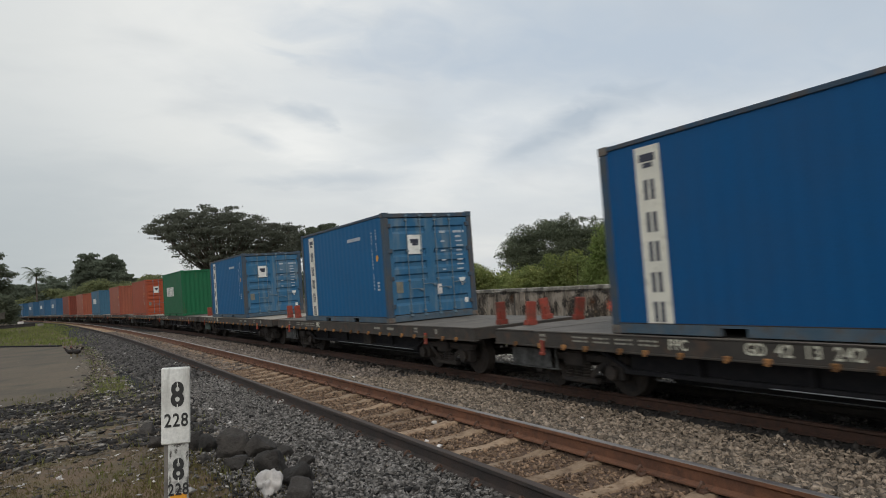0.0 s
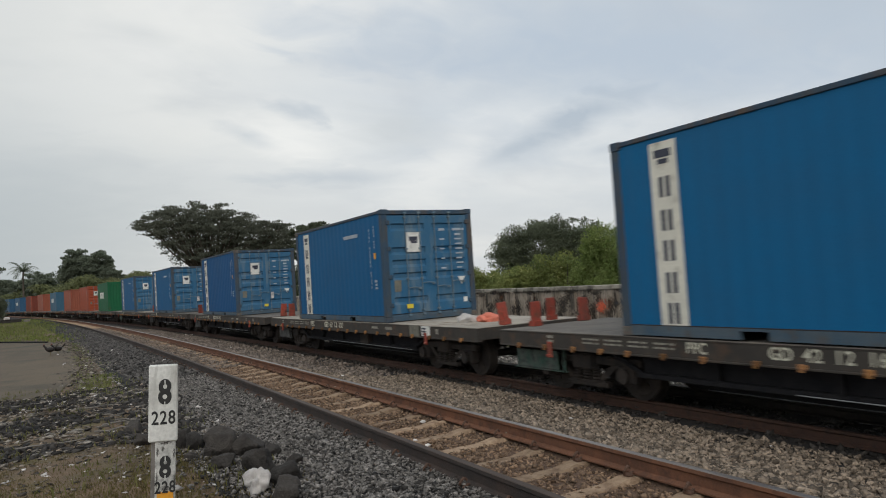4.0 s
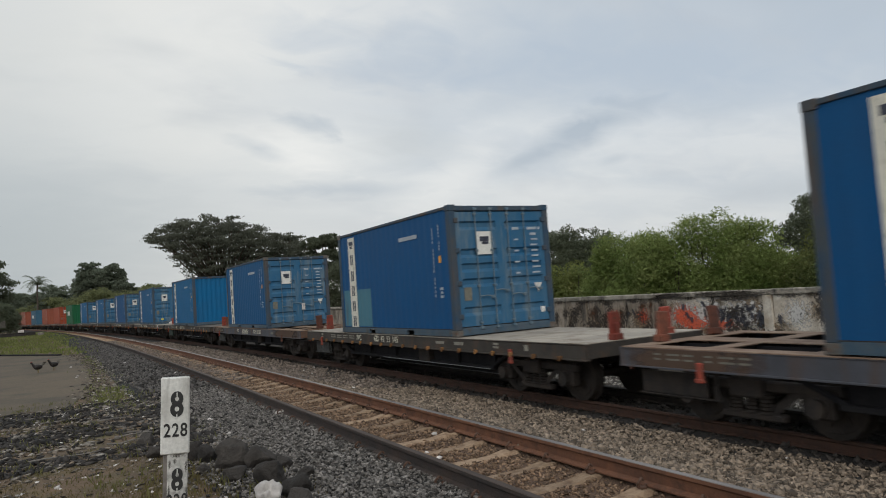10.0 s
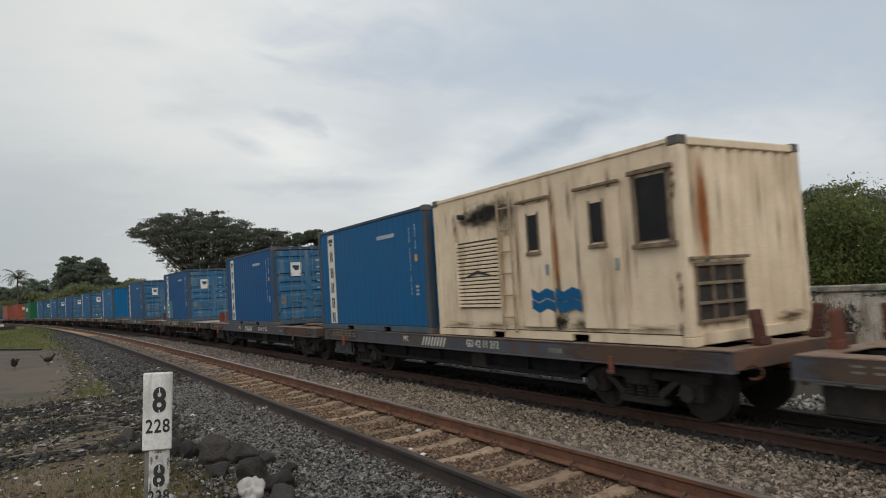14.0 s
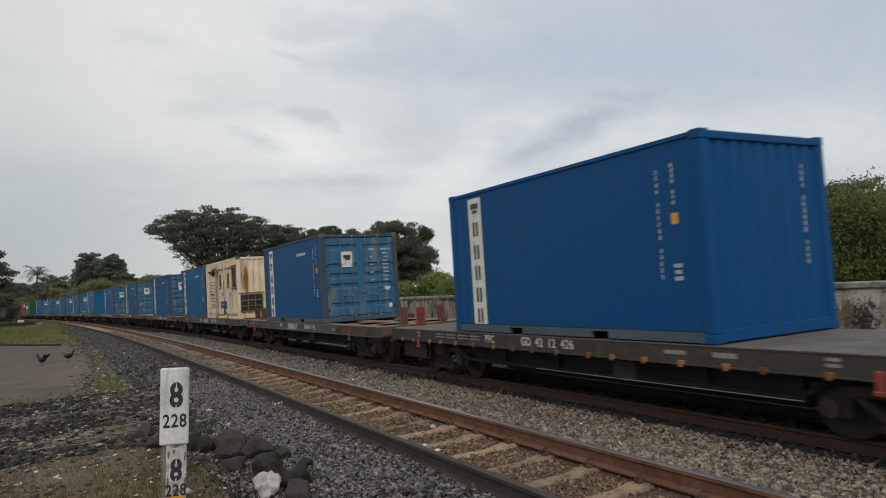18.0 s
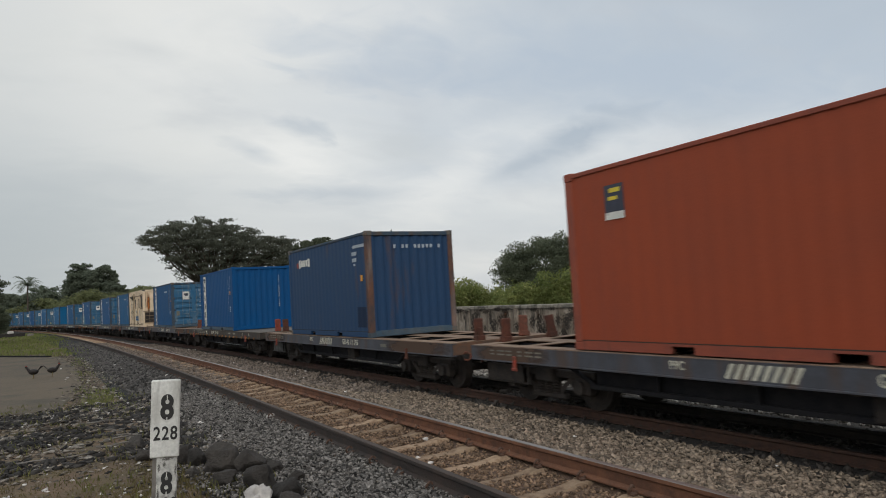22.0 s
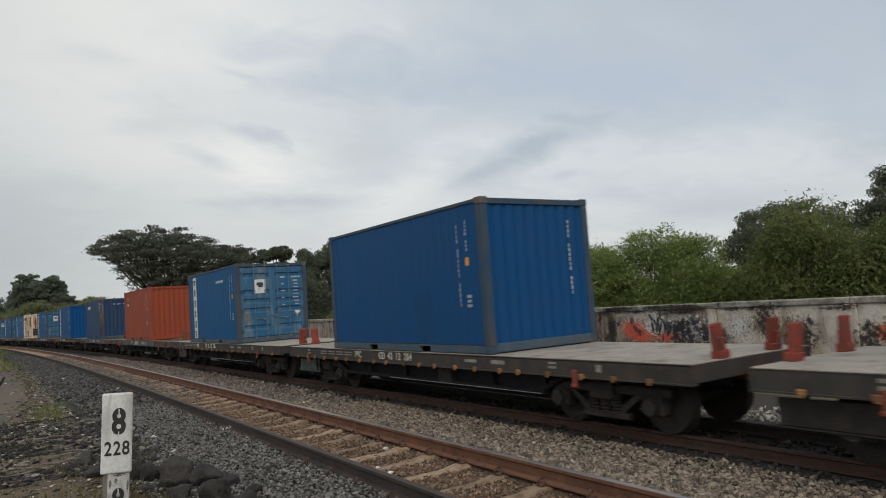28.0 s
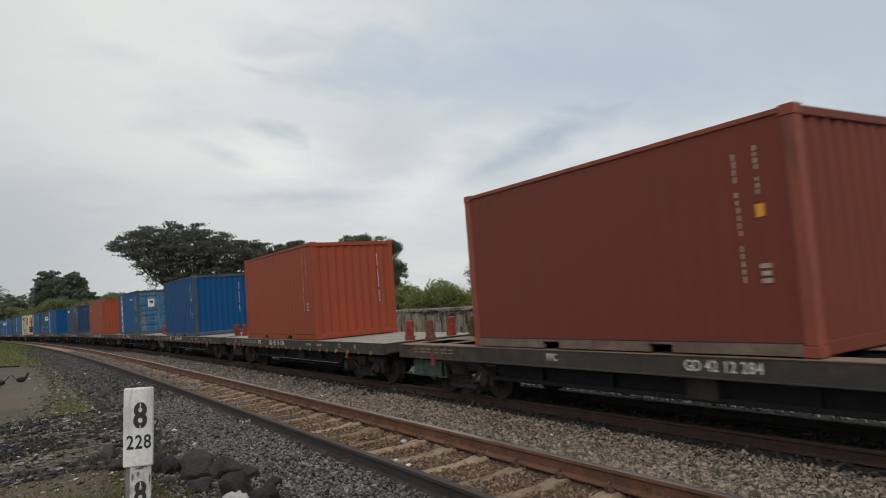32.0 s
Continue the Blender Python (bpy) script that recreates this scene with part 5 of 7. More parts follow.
def bogie_parts(wagon, y, mats):
    b = part("bogie", shared("bolster", lambda: Build().box(-1.0, 1.0, -0.22, 0.22, 0.42, 0.66, 0.03).mesh("bogie")), M["bogie"], wagon, "grimy two-axle bogie", at=(0, y, 0))

    def side():
        q = Build()
        q.box(-0.06, 0.06, -1.12, 1.12, 0.50, 0.62, 0.02)
        for sg in (-1, 1):
            q.box(-0.09, 0.09, sg * 0.85 - 0.17, sg * 0.85 + 0.17, 0.26, 0.52, 0.03)
            q.face([(-0.05, sg * 0.68, 0.5), (-0.05, sg * 0.30, 0.22), (-0.05, sg * 0.30, 0.34), (-0.05, sg * 0.56, 0.52)])
        q.box(-0.06, 0.06, -0.42, 0.42, 0.16, 0.25, 0.02)
        return q.mesh("side_frame")
    sf = shared("side_frame", side)
    def coil():
        q = Build()
        zs, rs = [], []
        for i in range(6):
            zs += [(0, 0, 0.25 + 0.045 * i), (0, 0, 0.272 + 0.045 * i)]
            rs += [0.085, 0.062]
        q.rope(zs, rs, 7)
        return q.mesh("spring")
    sp = shared("spring", coil)
    ab = shared("axle_box", lambda: Build().tube((-0.1, 0, 0), (0.1, 0, 0), 0.11, 0.10, n=12).mesh("axle_box"))
    for sg in (-1, 1):
        part("side_frame", sf, M["bogie"], b, at=(sg * 0.86, 0, 0))
        for dy in (-0.2, 0.0, 0.2):
            part("spring", sp, M["wheel"], b, at=(sg * 0.88, dy, 0))
        for dy in (-0.85, 0.85):
            part("axle_box", ab, M["bogie"], b, at=(sg * 0.92, dy, 0.387))

    def wheels():
        q = Build()
        q.tube((-0.9, 0, 0), (0.9, 0, 0), 0.07, n=10)
        for sg in (-1, 1):
            q.tube((sg * 0.535, 0, 0), (sg * 0.66, 0, 0), 0.389, 0.383, n=20)
            q.tube((sg * 0.505, 0, 0), (sg * 0.535, 0, 0), 0.412, 0.412, n=20)
            q.tube((sg * 0.655, 0, 0), (sg * 0.672, 0, 0), 0.32, 0.31, n=20, k=1)
            q.tube((sg * 0.66, 0, 0), (sg * 0.73, 0, 0), 0.12, 0.10, n=16)
            for i in range(6):
                t = math.pi * i / 3
                q.tube((sg * 0.672, 0.22 * math.cos(t), 0.22 * math.sin(t)), (sg * 0.682, 0.22 * math.cos(t), 0.22 * math.sin(t)), 0.035, n=5, k=1)
        return q.mesh("wheelset", M["wheel"], M["bogie"])
    wm = shared("wheelset", wheels)
    out = []
    for dy in (-0.85, 0.85):
        w = part("wheelset", wm, None, b, at=(0, dy, 0.387))
        out.append((w, dy))
    return out


def wagon(kind, number, seed, deck="deck"):
    """A flat container wagon. kind: 'flat' with a plated deck, 'frame' with an open frame deck, 'frame_dark' the same in dark paint."""
    r = random.Random(seed)
    frame_kind = kind != "flat"
    label = {"flat": "dark grimy flat wagon with plated deck and orange lashing rings", "frame": "grey open-frame container wagon with cream hazard stripes and number",
             "frame_dark": "dark open-frame container wagon with cream number"}[kind]
    w = thing("container_wagon", Matrix(), label, "rail wagon", "wagons of the train")
    sm = {"flat": M["sill"], "frame": M["sill_grey"], "frame_dark": M["sill"]}[kind]
    rusty = M["sill_rust"] if frame_kind else M["sill"]
    zb = 0.735 if frame_kind else 0.745

    def side_sill():
        b = Build()
        b.box(-0.012, 0.012, -HALF, HALF, zb, DECK_Z - 0.012, 0.004)
        b.box(-0.012, 0.09, -HALF, HALF, DECK_Z - 0.03, DECK_Z - 0.012)
        b.box(-0.03, 0.09, -HALF, HALF, zb - 0.012, zb + 0.012, 0.004)
        return b.mesh("side_sill")
    ss = shared(("side_sill", frame_kind), side_sill)
    part("side_sill", ss, sm, w, at=(-1.245, 0, 0))
    part("side_sill", ss, sm, w, at=pose(1.245, 0, 0, 0, 0, 180))
    if frame_kind:
        rs = part("rust_stain", shared("unit_band", unit_band), M["rust_sill"], w, "brown rust on the sill's end", pose(-1.2605, -HALF + 1.55, 0.86) @ NEAR_SIDE @ Matrix.Diagonal((1.5, 0.29, 1, 1)))
        rs.visible_shadow = False
        rs = part("rust_stain", shared("unit_band", unit_band), M["rust_sill"], w, "brown rust on the sill's end", pose(-1.2605, HALF - 1.15, 0.86) @ NEAR_SIDE @ Matrix.Diagonal((1.12, 0.29, 1, 1)))
        rs.visible_shadow = False
    es = shared(("end_sill", frame_kind), lambda: Build().box(-1.23, 1.23, -0.06, 0.06, zb + 0.01, DECK_Z - 0.015, 0.01).mesh("end_sill"))
    for sg in (-1, 1):
        part("end_sill", es, rusty, w, at=(0, sg * (HALF - 0.07), 0))
    def belly():
        b = Build()
        low = 0.30 if frame_kind else 0.20
        pts = [(-6.2, 0.62), (-3.9, 0.62), (-3.1, low), (3.1, low), (3.9, 0.62), (6.2, 0.62)]
        for x in (-0.30, 0.30):
            b.v += [(x, y, z) for y, z in pts] + [(x, y, 0.95) for y, _ in pts]
        for i in range(5):
            b.f += [(i, i + 1, i + 7, i + 6), (i + 12, i + 18, i + 19, i + 13), (i, i + 12, i + 13, i + 1)]
            b.k += [0, 0, 0]
        return b.mesh("centre_sill")
    cs = shared(("centre_sill", frame_kind), belly)
    part("centre_sill", cs, M["underframe"], w)
    if kind == "flat":
        pl = shared("deck_plate", lambda: Build().box(-1.225, 1.225, -0.522, 0.522, DECK_Z - 0.012, DECK_Z + 0.002, 0.003).mesh("deck_plate"))
        for i in range(12):
            part("deck_plate", pl, M[deck], w, at=(0, -HALF + 0.53 + i * (2 * HALF - 1.06) / 11, r.uniform(-0.003, 0.003)))
        rg = shared("lashing_ring", lambda: Build().box(-0.025, 0.015, -0.045, 0.045, -0.04, 0.022, 0.010).box(-0.035, -0.015, -0.025, 0.025, -0.058, -0.015).mesh("lashing_ring"))
        for sg in (-1, 1):
            for i in range(20):
                part("lashing_ring", rg, M["ring"], w, at=pose(sg * 1.275, -5.75 + i * 0.605 + r.uniform(-0.1, 0.1), zb + 0.03, 0, 0, 0 if sg < 0 else 180))
    else:
        def grid():
            b = Build()
            for x0, x1 in ((-1.225, -0.95), (-0.22, 0.22), (0.95, 1.225)):
                b.box(x0, x1, -HALF + 0.02, HALF - 0.02, DECK_Z - 0.014, DECK_Z + 0.002, 0.003)
            for y in (-6.2, -5.0, -3.6, -2.1, -0.55, 0.55, 2.1, 3.6, 5.0, 6.2):
                h = 0.15 if abs(y) > 6 else 0.13
                b.box(-0.95, -0.22, y - h, y + h, DECK_Z - 0.014, DECK_Z + 0.001, 0.003)
                b.box(0.22, 0.95, y - h, y + h, DECK_Z - 0.014, DECK_Z + 0.001, 0.003)
            return b.mesh("deck_frame")
        part("deck_frame", shared("deck_frame", grid), M["deck_rust"], w, "rusty open frame deck")
        cb = shared("cross_bearer", lambda: Build().box(-1.22, 1.22, -0.05, 0.05, 0.70, 0.97, 0.006).mesh("cross_bearer"))
        for y in (-5.0, -3.6, -2.1, -0.55, 0.55, 2.1, 3.6, 5.0):
            part("cross_bearer", cb, M["bogie"], w, at=(0, y, 0))
    # red end stops
    st = shared("end_stop", lambda: (lambda b: (b.box(-0.10, 0.10, -0.07, 0.07, 0.0, 0.10, 0.01), b.box(-0.10, 0.10, -0.05, 0.02, 0.08, 0.43, 0.015), b.box(-0.05, 0.05, 0.0, 0.06, 0.05, 0.26, 0.01), b.mesh("end_stop"))[3])(Build()))
    for sy in (-1, 1):
        for sx in (-1, 1):
            lean = r.choice((0, 0, 0, 7, -8))
            part("end_stop", st, M["red"] if kind == "flat" else M["stop_rust"], w, "", pose(sx * 0.55, sy * (HALF - 0.10), DECK_Z, lean, r.choice((0, 0, 5, -5)), 0 if sy > 0 else 180))
    if frame_kind:
        hook = shared("hanging_hook", lambda: Build().rope([(0.085 * math.cos(a) - 0.02, 0.03, 0.08 * math.sin(a)) for a in np.linspace(0.6, 5.4, 10)], 0.017, 6).mesh("hanging_hook"))
        part("hanging_hook", hook, M["stop_rust"], w, "rusty hanging hook", pose(-1.0, HALF + 0.02, 0.74, 0, 0, 60))
        part("hanging_hook", hook, M["stop_rust"], w, "rusty hanging hook", pose(-0.95, -HALF - 0.03, 0.72, 0, 0, 120))
    # couplers, hoses, end board
    cp = shared("coupler", lambda: Build().box(-0.10, 0.10, -0.3, 0.12, 0.66, 0.84, 0.03).box(-0.14, 0.14, 0.08, 0.36, 0.63, 0.87, 0.05).mesh("coupler"))
    for sy in (-1, 1):
        part("coupler", cp, M["rust"], w, at=pose(0, sy * (HALF + 0.02), 0, 0, 0, 0 if sy > 0 else 180))
        hs = Build()
        pts = [(0.35, sy * HALF, 0.70), (0.36, sy * (HALF + 0.16), 0.62), (0.37, sy * (HALF + 0.30), 0.46), (0.38, sy * (HALF + 0.36), 0.40)]
        hs.rope(pts, 0.022, 6)
        part("brake_hose", hs, M["black"], w)
    lev = shared("lever", lambda: Build().box(-0.02, 0.02, -0.045, 0.045, -0.10, 0.12, 0.012).box(-0.03, 0.015, -0.06, 0.06, -0.12, -0.07, 0.01).mesh("uncoupling_lever"))
    part("uncoupling_lever", lev, M["stop_rust"] if frame_kind else M["red"], w, at=(-1.27, -4.45, zb - 0.02))
    part("uncoupling_lever", lev, M["red"], w, at=(-1.28, 5.0, zb - 0.02))
    # underframe: pipe, truss, tank, step board
    if not frame_kind:
        part("truss_pipe", shared("truss_pipe", lambda: Build().tube((-1.12, -3.55, 0.44), (-1.12, 1.1, 0.44), 0.0065, n=8).mesh("truss_pipe")), M["pipe"], w, "pale long pipe under the frame")

    def truss():
        b = Build()
        b.box(-0.03, 0.03, -3.5, 3.5, 0.40, 0.47, 0.01)
        b.tube((0, -3.4, 0.45), (0, -4.0, 0.72), 0.035, n=6).tube((0, 3.4, 0.45), (0, 4.0, 0.72), 0.035, n=6)
        for y in (-2.2, -0.7, 0.7, 2.2):
            b.box(-0.025, 0.025, y - 0.04, y + 0.04, 0.44, 0.75, 0.006)
        return b.mesh("truss")
    for sg in (-1, 1):
        part("truss", shared("truss", truss), M["underframe"], w, at=(sg * 0.98, 0, 0))
    plate = shared(("belly_plate", frame_kind), lambda: Build().box(-0.012, 0.012, -3.45, 3.45, 0.44 if frame_kind else 0.46, 0.76, 0.004).mesh("belly_plate"))
    for sg in (-1, 1):
        part("belly_plate", plate, M["underframe"], w, at=(sg * 0.90, 0, 0))
    part("air_tank", shared("air_tank", lambda: Build().tube((0.45, -0.7, 0.55), (0.45, 0.55, 0.55), 0.19, n=14).mesh("air_tank")), M["bogie"], w)
    part("brake_gear", shared("brake_gear", lambda: Build().box(-0.7, 0.2, 1.3, 1.7, 0.40, 0.66, 0.03).box(-0.5, -0.42, -2.6, 1.4, 0.48, 0.53, 0.01).box(-1.05, -0.7, -1.05, -0.6, 0.42, 0.7, 0.02).mesh("brake_gear")), M["bogie"], w)
    sb = shared("step_board", lambda: Build().box(-0.012, 0.012, -0.62, 0.46, 0.37, 0.66, 0.005).box(-0.03, 0.03, -0.80, 0.50, 0.345, 0.365, 0.005).box(-0.012, 0.012, -0.78, -0.72, 0.36, 0.72, 0.005).mesh("step_board"))
    part("step_board", sb, M[r.choice(("graf", "pipe_grimy", "bogie", "pipe_grimy"))], w, "paint-smeared step board", at=(-1.02, HALF - 0.62, 0))
    # lettering and marks on the side that faces the camera
    F = pose(-1.245 - 0.014, 0, 0)
    if frame_kind:
        spell("type_letter", "PPC", 0.15, 0.86, M["cream"], w, "cream letter", F @ pose(0, 1.60, 0.875) @ NEAR_SIDE)
        if kind == "frame":
            for i in range(8):
                b = Build()
                y = 0.82 - i * 0.118
                b.face([(-0.002, y - 0.00, 0.945), (-0.002, y - 0.066, 0.945), (-0.002, y + 0.030, 0.772), (-0.002, y + 0.092, 0.772)])
                part("hazard_stripe", b, M["cream"], w, at=F)
        if number:
            spell("number_letter", number, 0.18, 0.9, M["cream"], w, "cream wagon number character", F @ pose(0, -1.30, 0.865) @ NEAR_SIDE)
        part("builder_plate", bar_mesh(0.30, 0.07), M["plate"], w, "small dull plate", F @ pose(0, -3.28, 0.85) @ NEAR_SIDE)
        for i in range(4):
            for y, ww in ((4.38, 0.16), (4.62, 0.22), (4.88, 0.12)):
                part("data_line", bar_mesh(ww, 0.024), M["plate"], w, at=F @ pose(0, y + 0.8 * (i % 2), 0.85 + 0.06 * (i // 2)) @ NEAR_SIDE)
    else:
        spell("type_letter", "PPC", 0.19, 0.86, M["cream"], w, "pale letter", F @ pose(0, 2.25, 0.880) @ NEAR_SIDE)
        if number:
            spell("number_letter", number.replace(" ", "  "), 0.195, 0.95, M["cream"], w, "pale worn wagon number character", F @ pose(0, 0.62, 0.880) @ NEAR_SIDE)
        for y, ww, h, z in ((-1.98, 0.34, 0.05, 0.885), (-2.72, 0.34, 0.06, 0.885), (-4.0, 0.16, 0.035, 0.92), (-4.0, 0.16, 0.035, 0.86), (-4.9, 0.10, 0.10, 0.88), (5.0, 0.14, 0.04, 0.92), (5.0, 0.14, 0.04, 0.85)):
            part("data_line", bar_mesh(ww, h), M["cream_dim"], w, at=F @ pose(0, y, z) @ NEAR_SIDE)
        for i in range(8):
            for dy, ww in ((0.12, 0.09), (0.0, 0.12), (-0.13, 0.08)):
                part("data_line", bar_mesh(ww, 0.024), M["cream_dim"], w, at=F @ pose(0, 2.75 + 0.45 * (i % 4) + dy, 0.86 + 0.055 * (i // 4)) @ NEAR_SIDE)
        if number.endswith("107"):
            part("notice_board", bar_mesh(0.36, 0.20), M["white"], w, "white notice board with dark marks", F @ pose(-0.004, -4.45, 0.875) @ NEAR_SIDE)
            glyph_bars(w, "notice_marks", "ink", "dark marks on the board", F @ pose(-0.008, -4.45, 0.875) @ NEAR_SIDE, [(-0.06, 0.05, 0.15, 0.035), (-0.06, -0.01, 0.15, 0.035), (-0.06, -0.065, 0.12, 0.03)])
            part("paint_area", bar_mesh(0.42, 0.22), M["plate"], w, "pale worn paint", F @ pose(0.0, -3.95, 0.865) @ NEAR_SIDE)
    sets = []
    for y in (-4.62, 4.62):
        sets += [(o, dy, y) for o, dy in bogie_parts(w, y, None)]
    return w, sets


# ================= trees and bushes =================
def leaf_cloud(name, blobs, n, size, m, parent, seed, label="", shell=0.0, fray=0.14, aim=0.25, lift=0.3):
    """A crown of many small leaves within the given lumps (x, y, z, rx, ry, rz), one triangle a leaf."""
    rng = np.random.RandomState(seed)
    B = np.array(blobs, float)
    wgt = (B[:, 3] * B[:, 4] + B[:, 3] * B[:, 5] + B[:, 4] * B[:, 5])
    k = rng.choice(len(B), n, p=wgt / wgt.sum())
    d = rng.normal(size=(n, 3))
    d /= np.linalg.norm(d, axis=1)[:, None]
    r = shell + (1.0 - shell) * rng.uniform(size=n) ** 0.5 + np.abs(rng.normal(size=n)) * fray
    c = B[k, :3] + d * B[k, 3:] * r[:, None]
    nrm = d * aim + rng.normal(size=(n, 3)) * 0.6
    nrm[:, 2] += lift
    nrm /= np.linalg.norm(nrm, axis=1)[:, None]
    a = np.cross(nrm, rng.normal(size=(n, 3)))
    a /= np.linalg.norm(a, axis=1)[:, None]
    b = np.cross(nrm, a)
    s = size * rng.uniform(0.55, 1.45, n)[:, None]
    V = np.stack([c - a * s + b * s * 0.25, c + a * s * 0.9, c - b * s * 0.75 - a * s * 0.1], 1).reshape(-1, 3)
    F = np.arange(3 * n).reshape(-1, 3)
    ob = new(name, raw_mesh(name, V, F, m))
    ob.parent = parent
    if label:
        ob["label"] = label
    return ob


def leaf_sprays(name, blobs, n, length, size, m, parent, seed, k=9, rise=0.55):
    """Feathery twigs on the outside of the lumps, each with k leaflets to its two sides."""
    rng = np.random.RandomState(seed)
    B = np.array(blobs, float)
    wgt = B[:, 3] * B[:, 5]
    j = rng.choice(len(B), n, p=wgt / wgt.sum())
    d = rng.normal(size=(n, 3))
    d /= np.linalg.norm(d, axis=1)[:, None]
    d[:, 2] = np.where(rng.uniform(size=n) < 0.6, np.abs(d[:, 2]), d[:, 2])
    root = B[j, :3] + d * B[j, 3:] * rng.uniform(0.55, 1.0, n)[:, None]
    way = d * 0.6 + rng.normal(size=(n, 3)) * 0.35
    way[:, 2] += rise
    way /= np.linalg.norm(way, axis=1)[:, None]
    side = np.cross(way, rng.normal(size=(n, 3)))
    side /= np.linalg.norm(side, axis=1)[:, None]
    L = length * rng.uniform(0.5, 1.3, n)
    u = (np.arange(k) + 0.5) / k
    c = root[:, None, :] + way[:, None, :] * (L[:, None] * u)[:, :, None]
    c[:, :, 2] -= (L[:, None] * 0.45 * u ** 2)
    sg = np.where(np.arange(k) % 2, 1.0, -1.0)[None, :, None]
    out = side[:, None, :] * sg + way[:, None, :] * 0.35 + rng.normal(size=(n, k, 3)) * 0.35
    out /= np.linalg.norm(out, axis=2)[:, :, None]
    s = (size * (1.15 - 0.6 * u))[None, :, None] * rng.uniform(0.7, 1.3, (n, k, 1))
    w = way[:, None, :] * s * 0.35
    V = np.stack([c - w, c + w, c + out * s * 1.7], 2).reshape(-1, 3)
    ob = new(name, raw_mesh(name, V, np.arange(3 * n * k).reshape(-1, 3), m))
    ob.parent = parent
    return tagged(ob, "feathery leafy twigs", kind="stuff")


def lumps(rng, cz, rx, ry, rz, n, rel, flat=2.5):
    """Many lumps of mixed size filling a rounded crown, most of them at its skin."""
    out = []
    for _ in range(n):
        d = rng.normal(size=3)
        d /= (np.abs(d) ** flat).sum() ** (1 / flat)
        k = rel * rng.uniform(0.45, 1.3) * rx
        q = rng.uniform(0.15, 1.0) ** 0.45
        kz = k * rng.uniform(0.45, 0.8)
        out.append((d[0] * max(0.1, rx - k) * q, d[1] * max(0.1, ry - k) * q, cz + d[2] * max(0.1, rz - kz) * q, k, k, kz))
    return out


def turned(bl, az):
    """Lumps turned so that their width lies square to a bearing."""
    a = radians(-az)
    return [(x * math.cos(a) - y * math.sin(a), x * math.sin(a) + y * math.cos(a), z, p, q, s) for x, y, z, p, q, s in bl]


def limb(b, p, q, r0, r1, rng, steps=4, bend=0.12):
    p, q = Vector(p), Vector(q)
    prev, L = p, (q - p).length
    for i in range(1, steps + 1):
        t = i / steps
        c = p.lerp(q, t) + Vector(rng.uniform(-1, 1, 3)) * (bend * L * (0.5 if i < steps else 0) / steps)
        b.tube(prev, c, r0 + (r1 - r0) * (i - 1) / steps, r0 + (r1 - r0) * t, n=6, caps=False)
        prev = c


def bearing(az, dist):
    return EYE[0] + dist * math.sin(radians(az)), EYE[1] + dist * math.cos(radians(az))


def tree(label, az, dist, top, width, crown_h, mk, n, leaf, seed, nl=120, rel=0.17, depth=0.8, flat=2.5):
    """A tree by its bearing and distance from the camera, its top's height and its crown's width and height."""
    x, y = bearing(az, dist)
    g = float(ground_z(np.array(x), np.array(y)))
    t = thing("tree", pose(x, y, g), label, "tree")
    rng = np.random.RandomState(seed)
    h = top - g
    rx, rz = width / 2, crown_h / 2
    bl = turned(lumps(rng, h - rz, rx, rx * depth, rz, nl, rel, flat), az)
    b = Build()
    fork = max(0.6, (h - crown_h) * 0.75)
    limb(b, (0, 0, -0.1), (rng.uniform(-0.3, 0.3), rng.uniform(-0.3, 0.3), fork), 0.035 * h, 0.028 * h, rng)
    for bx, by, bz, *_ in bl[:16]:
        limb(b, (0, 0, fork * 0.95), (bx * 0.9, by * 0.9, bz), 0.010 * h, 0.003 * h, rng)
    part("trunk", b.mesh("trunk", M["bark"], smooth=True, recalc=False), None, t)
    leaf_cloud("crown", bl, n, leaf, M[mk], t, seed + 1)
    return t


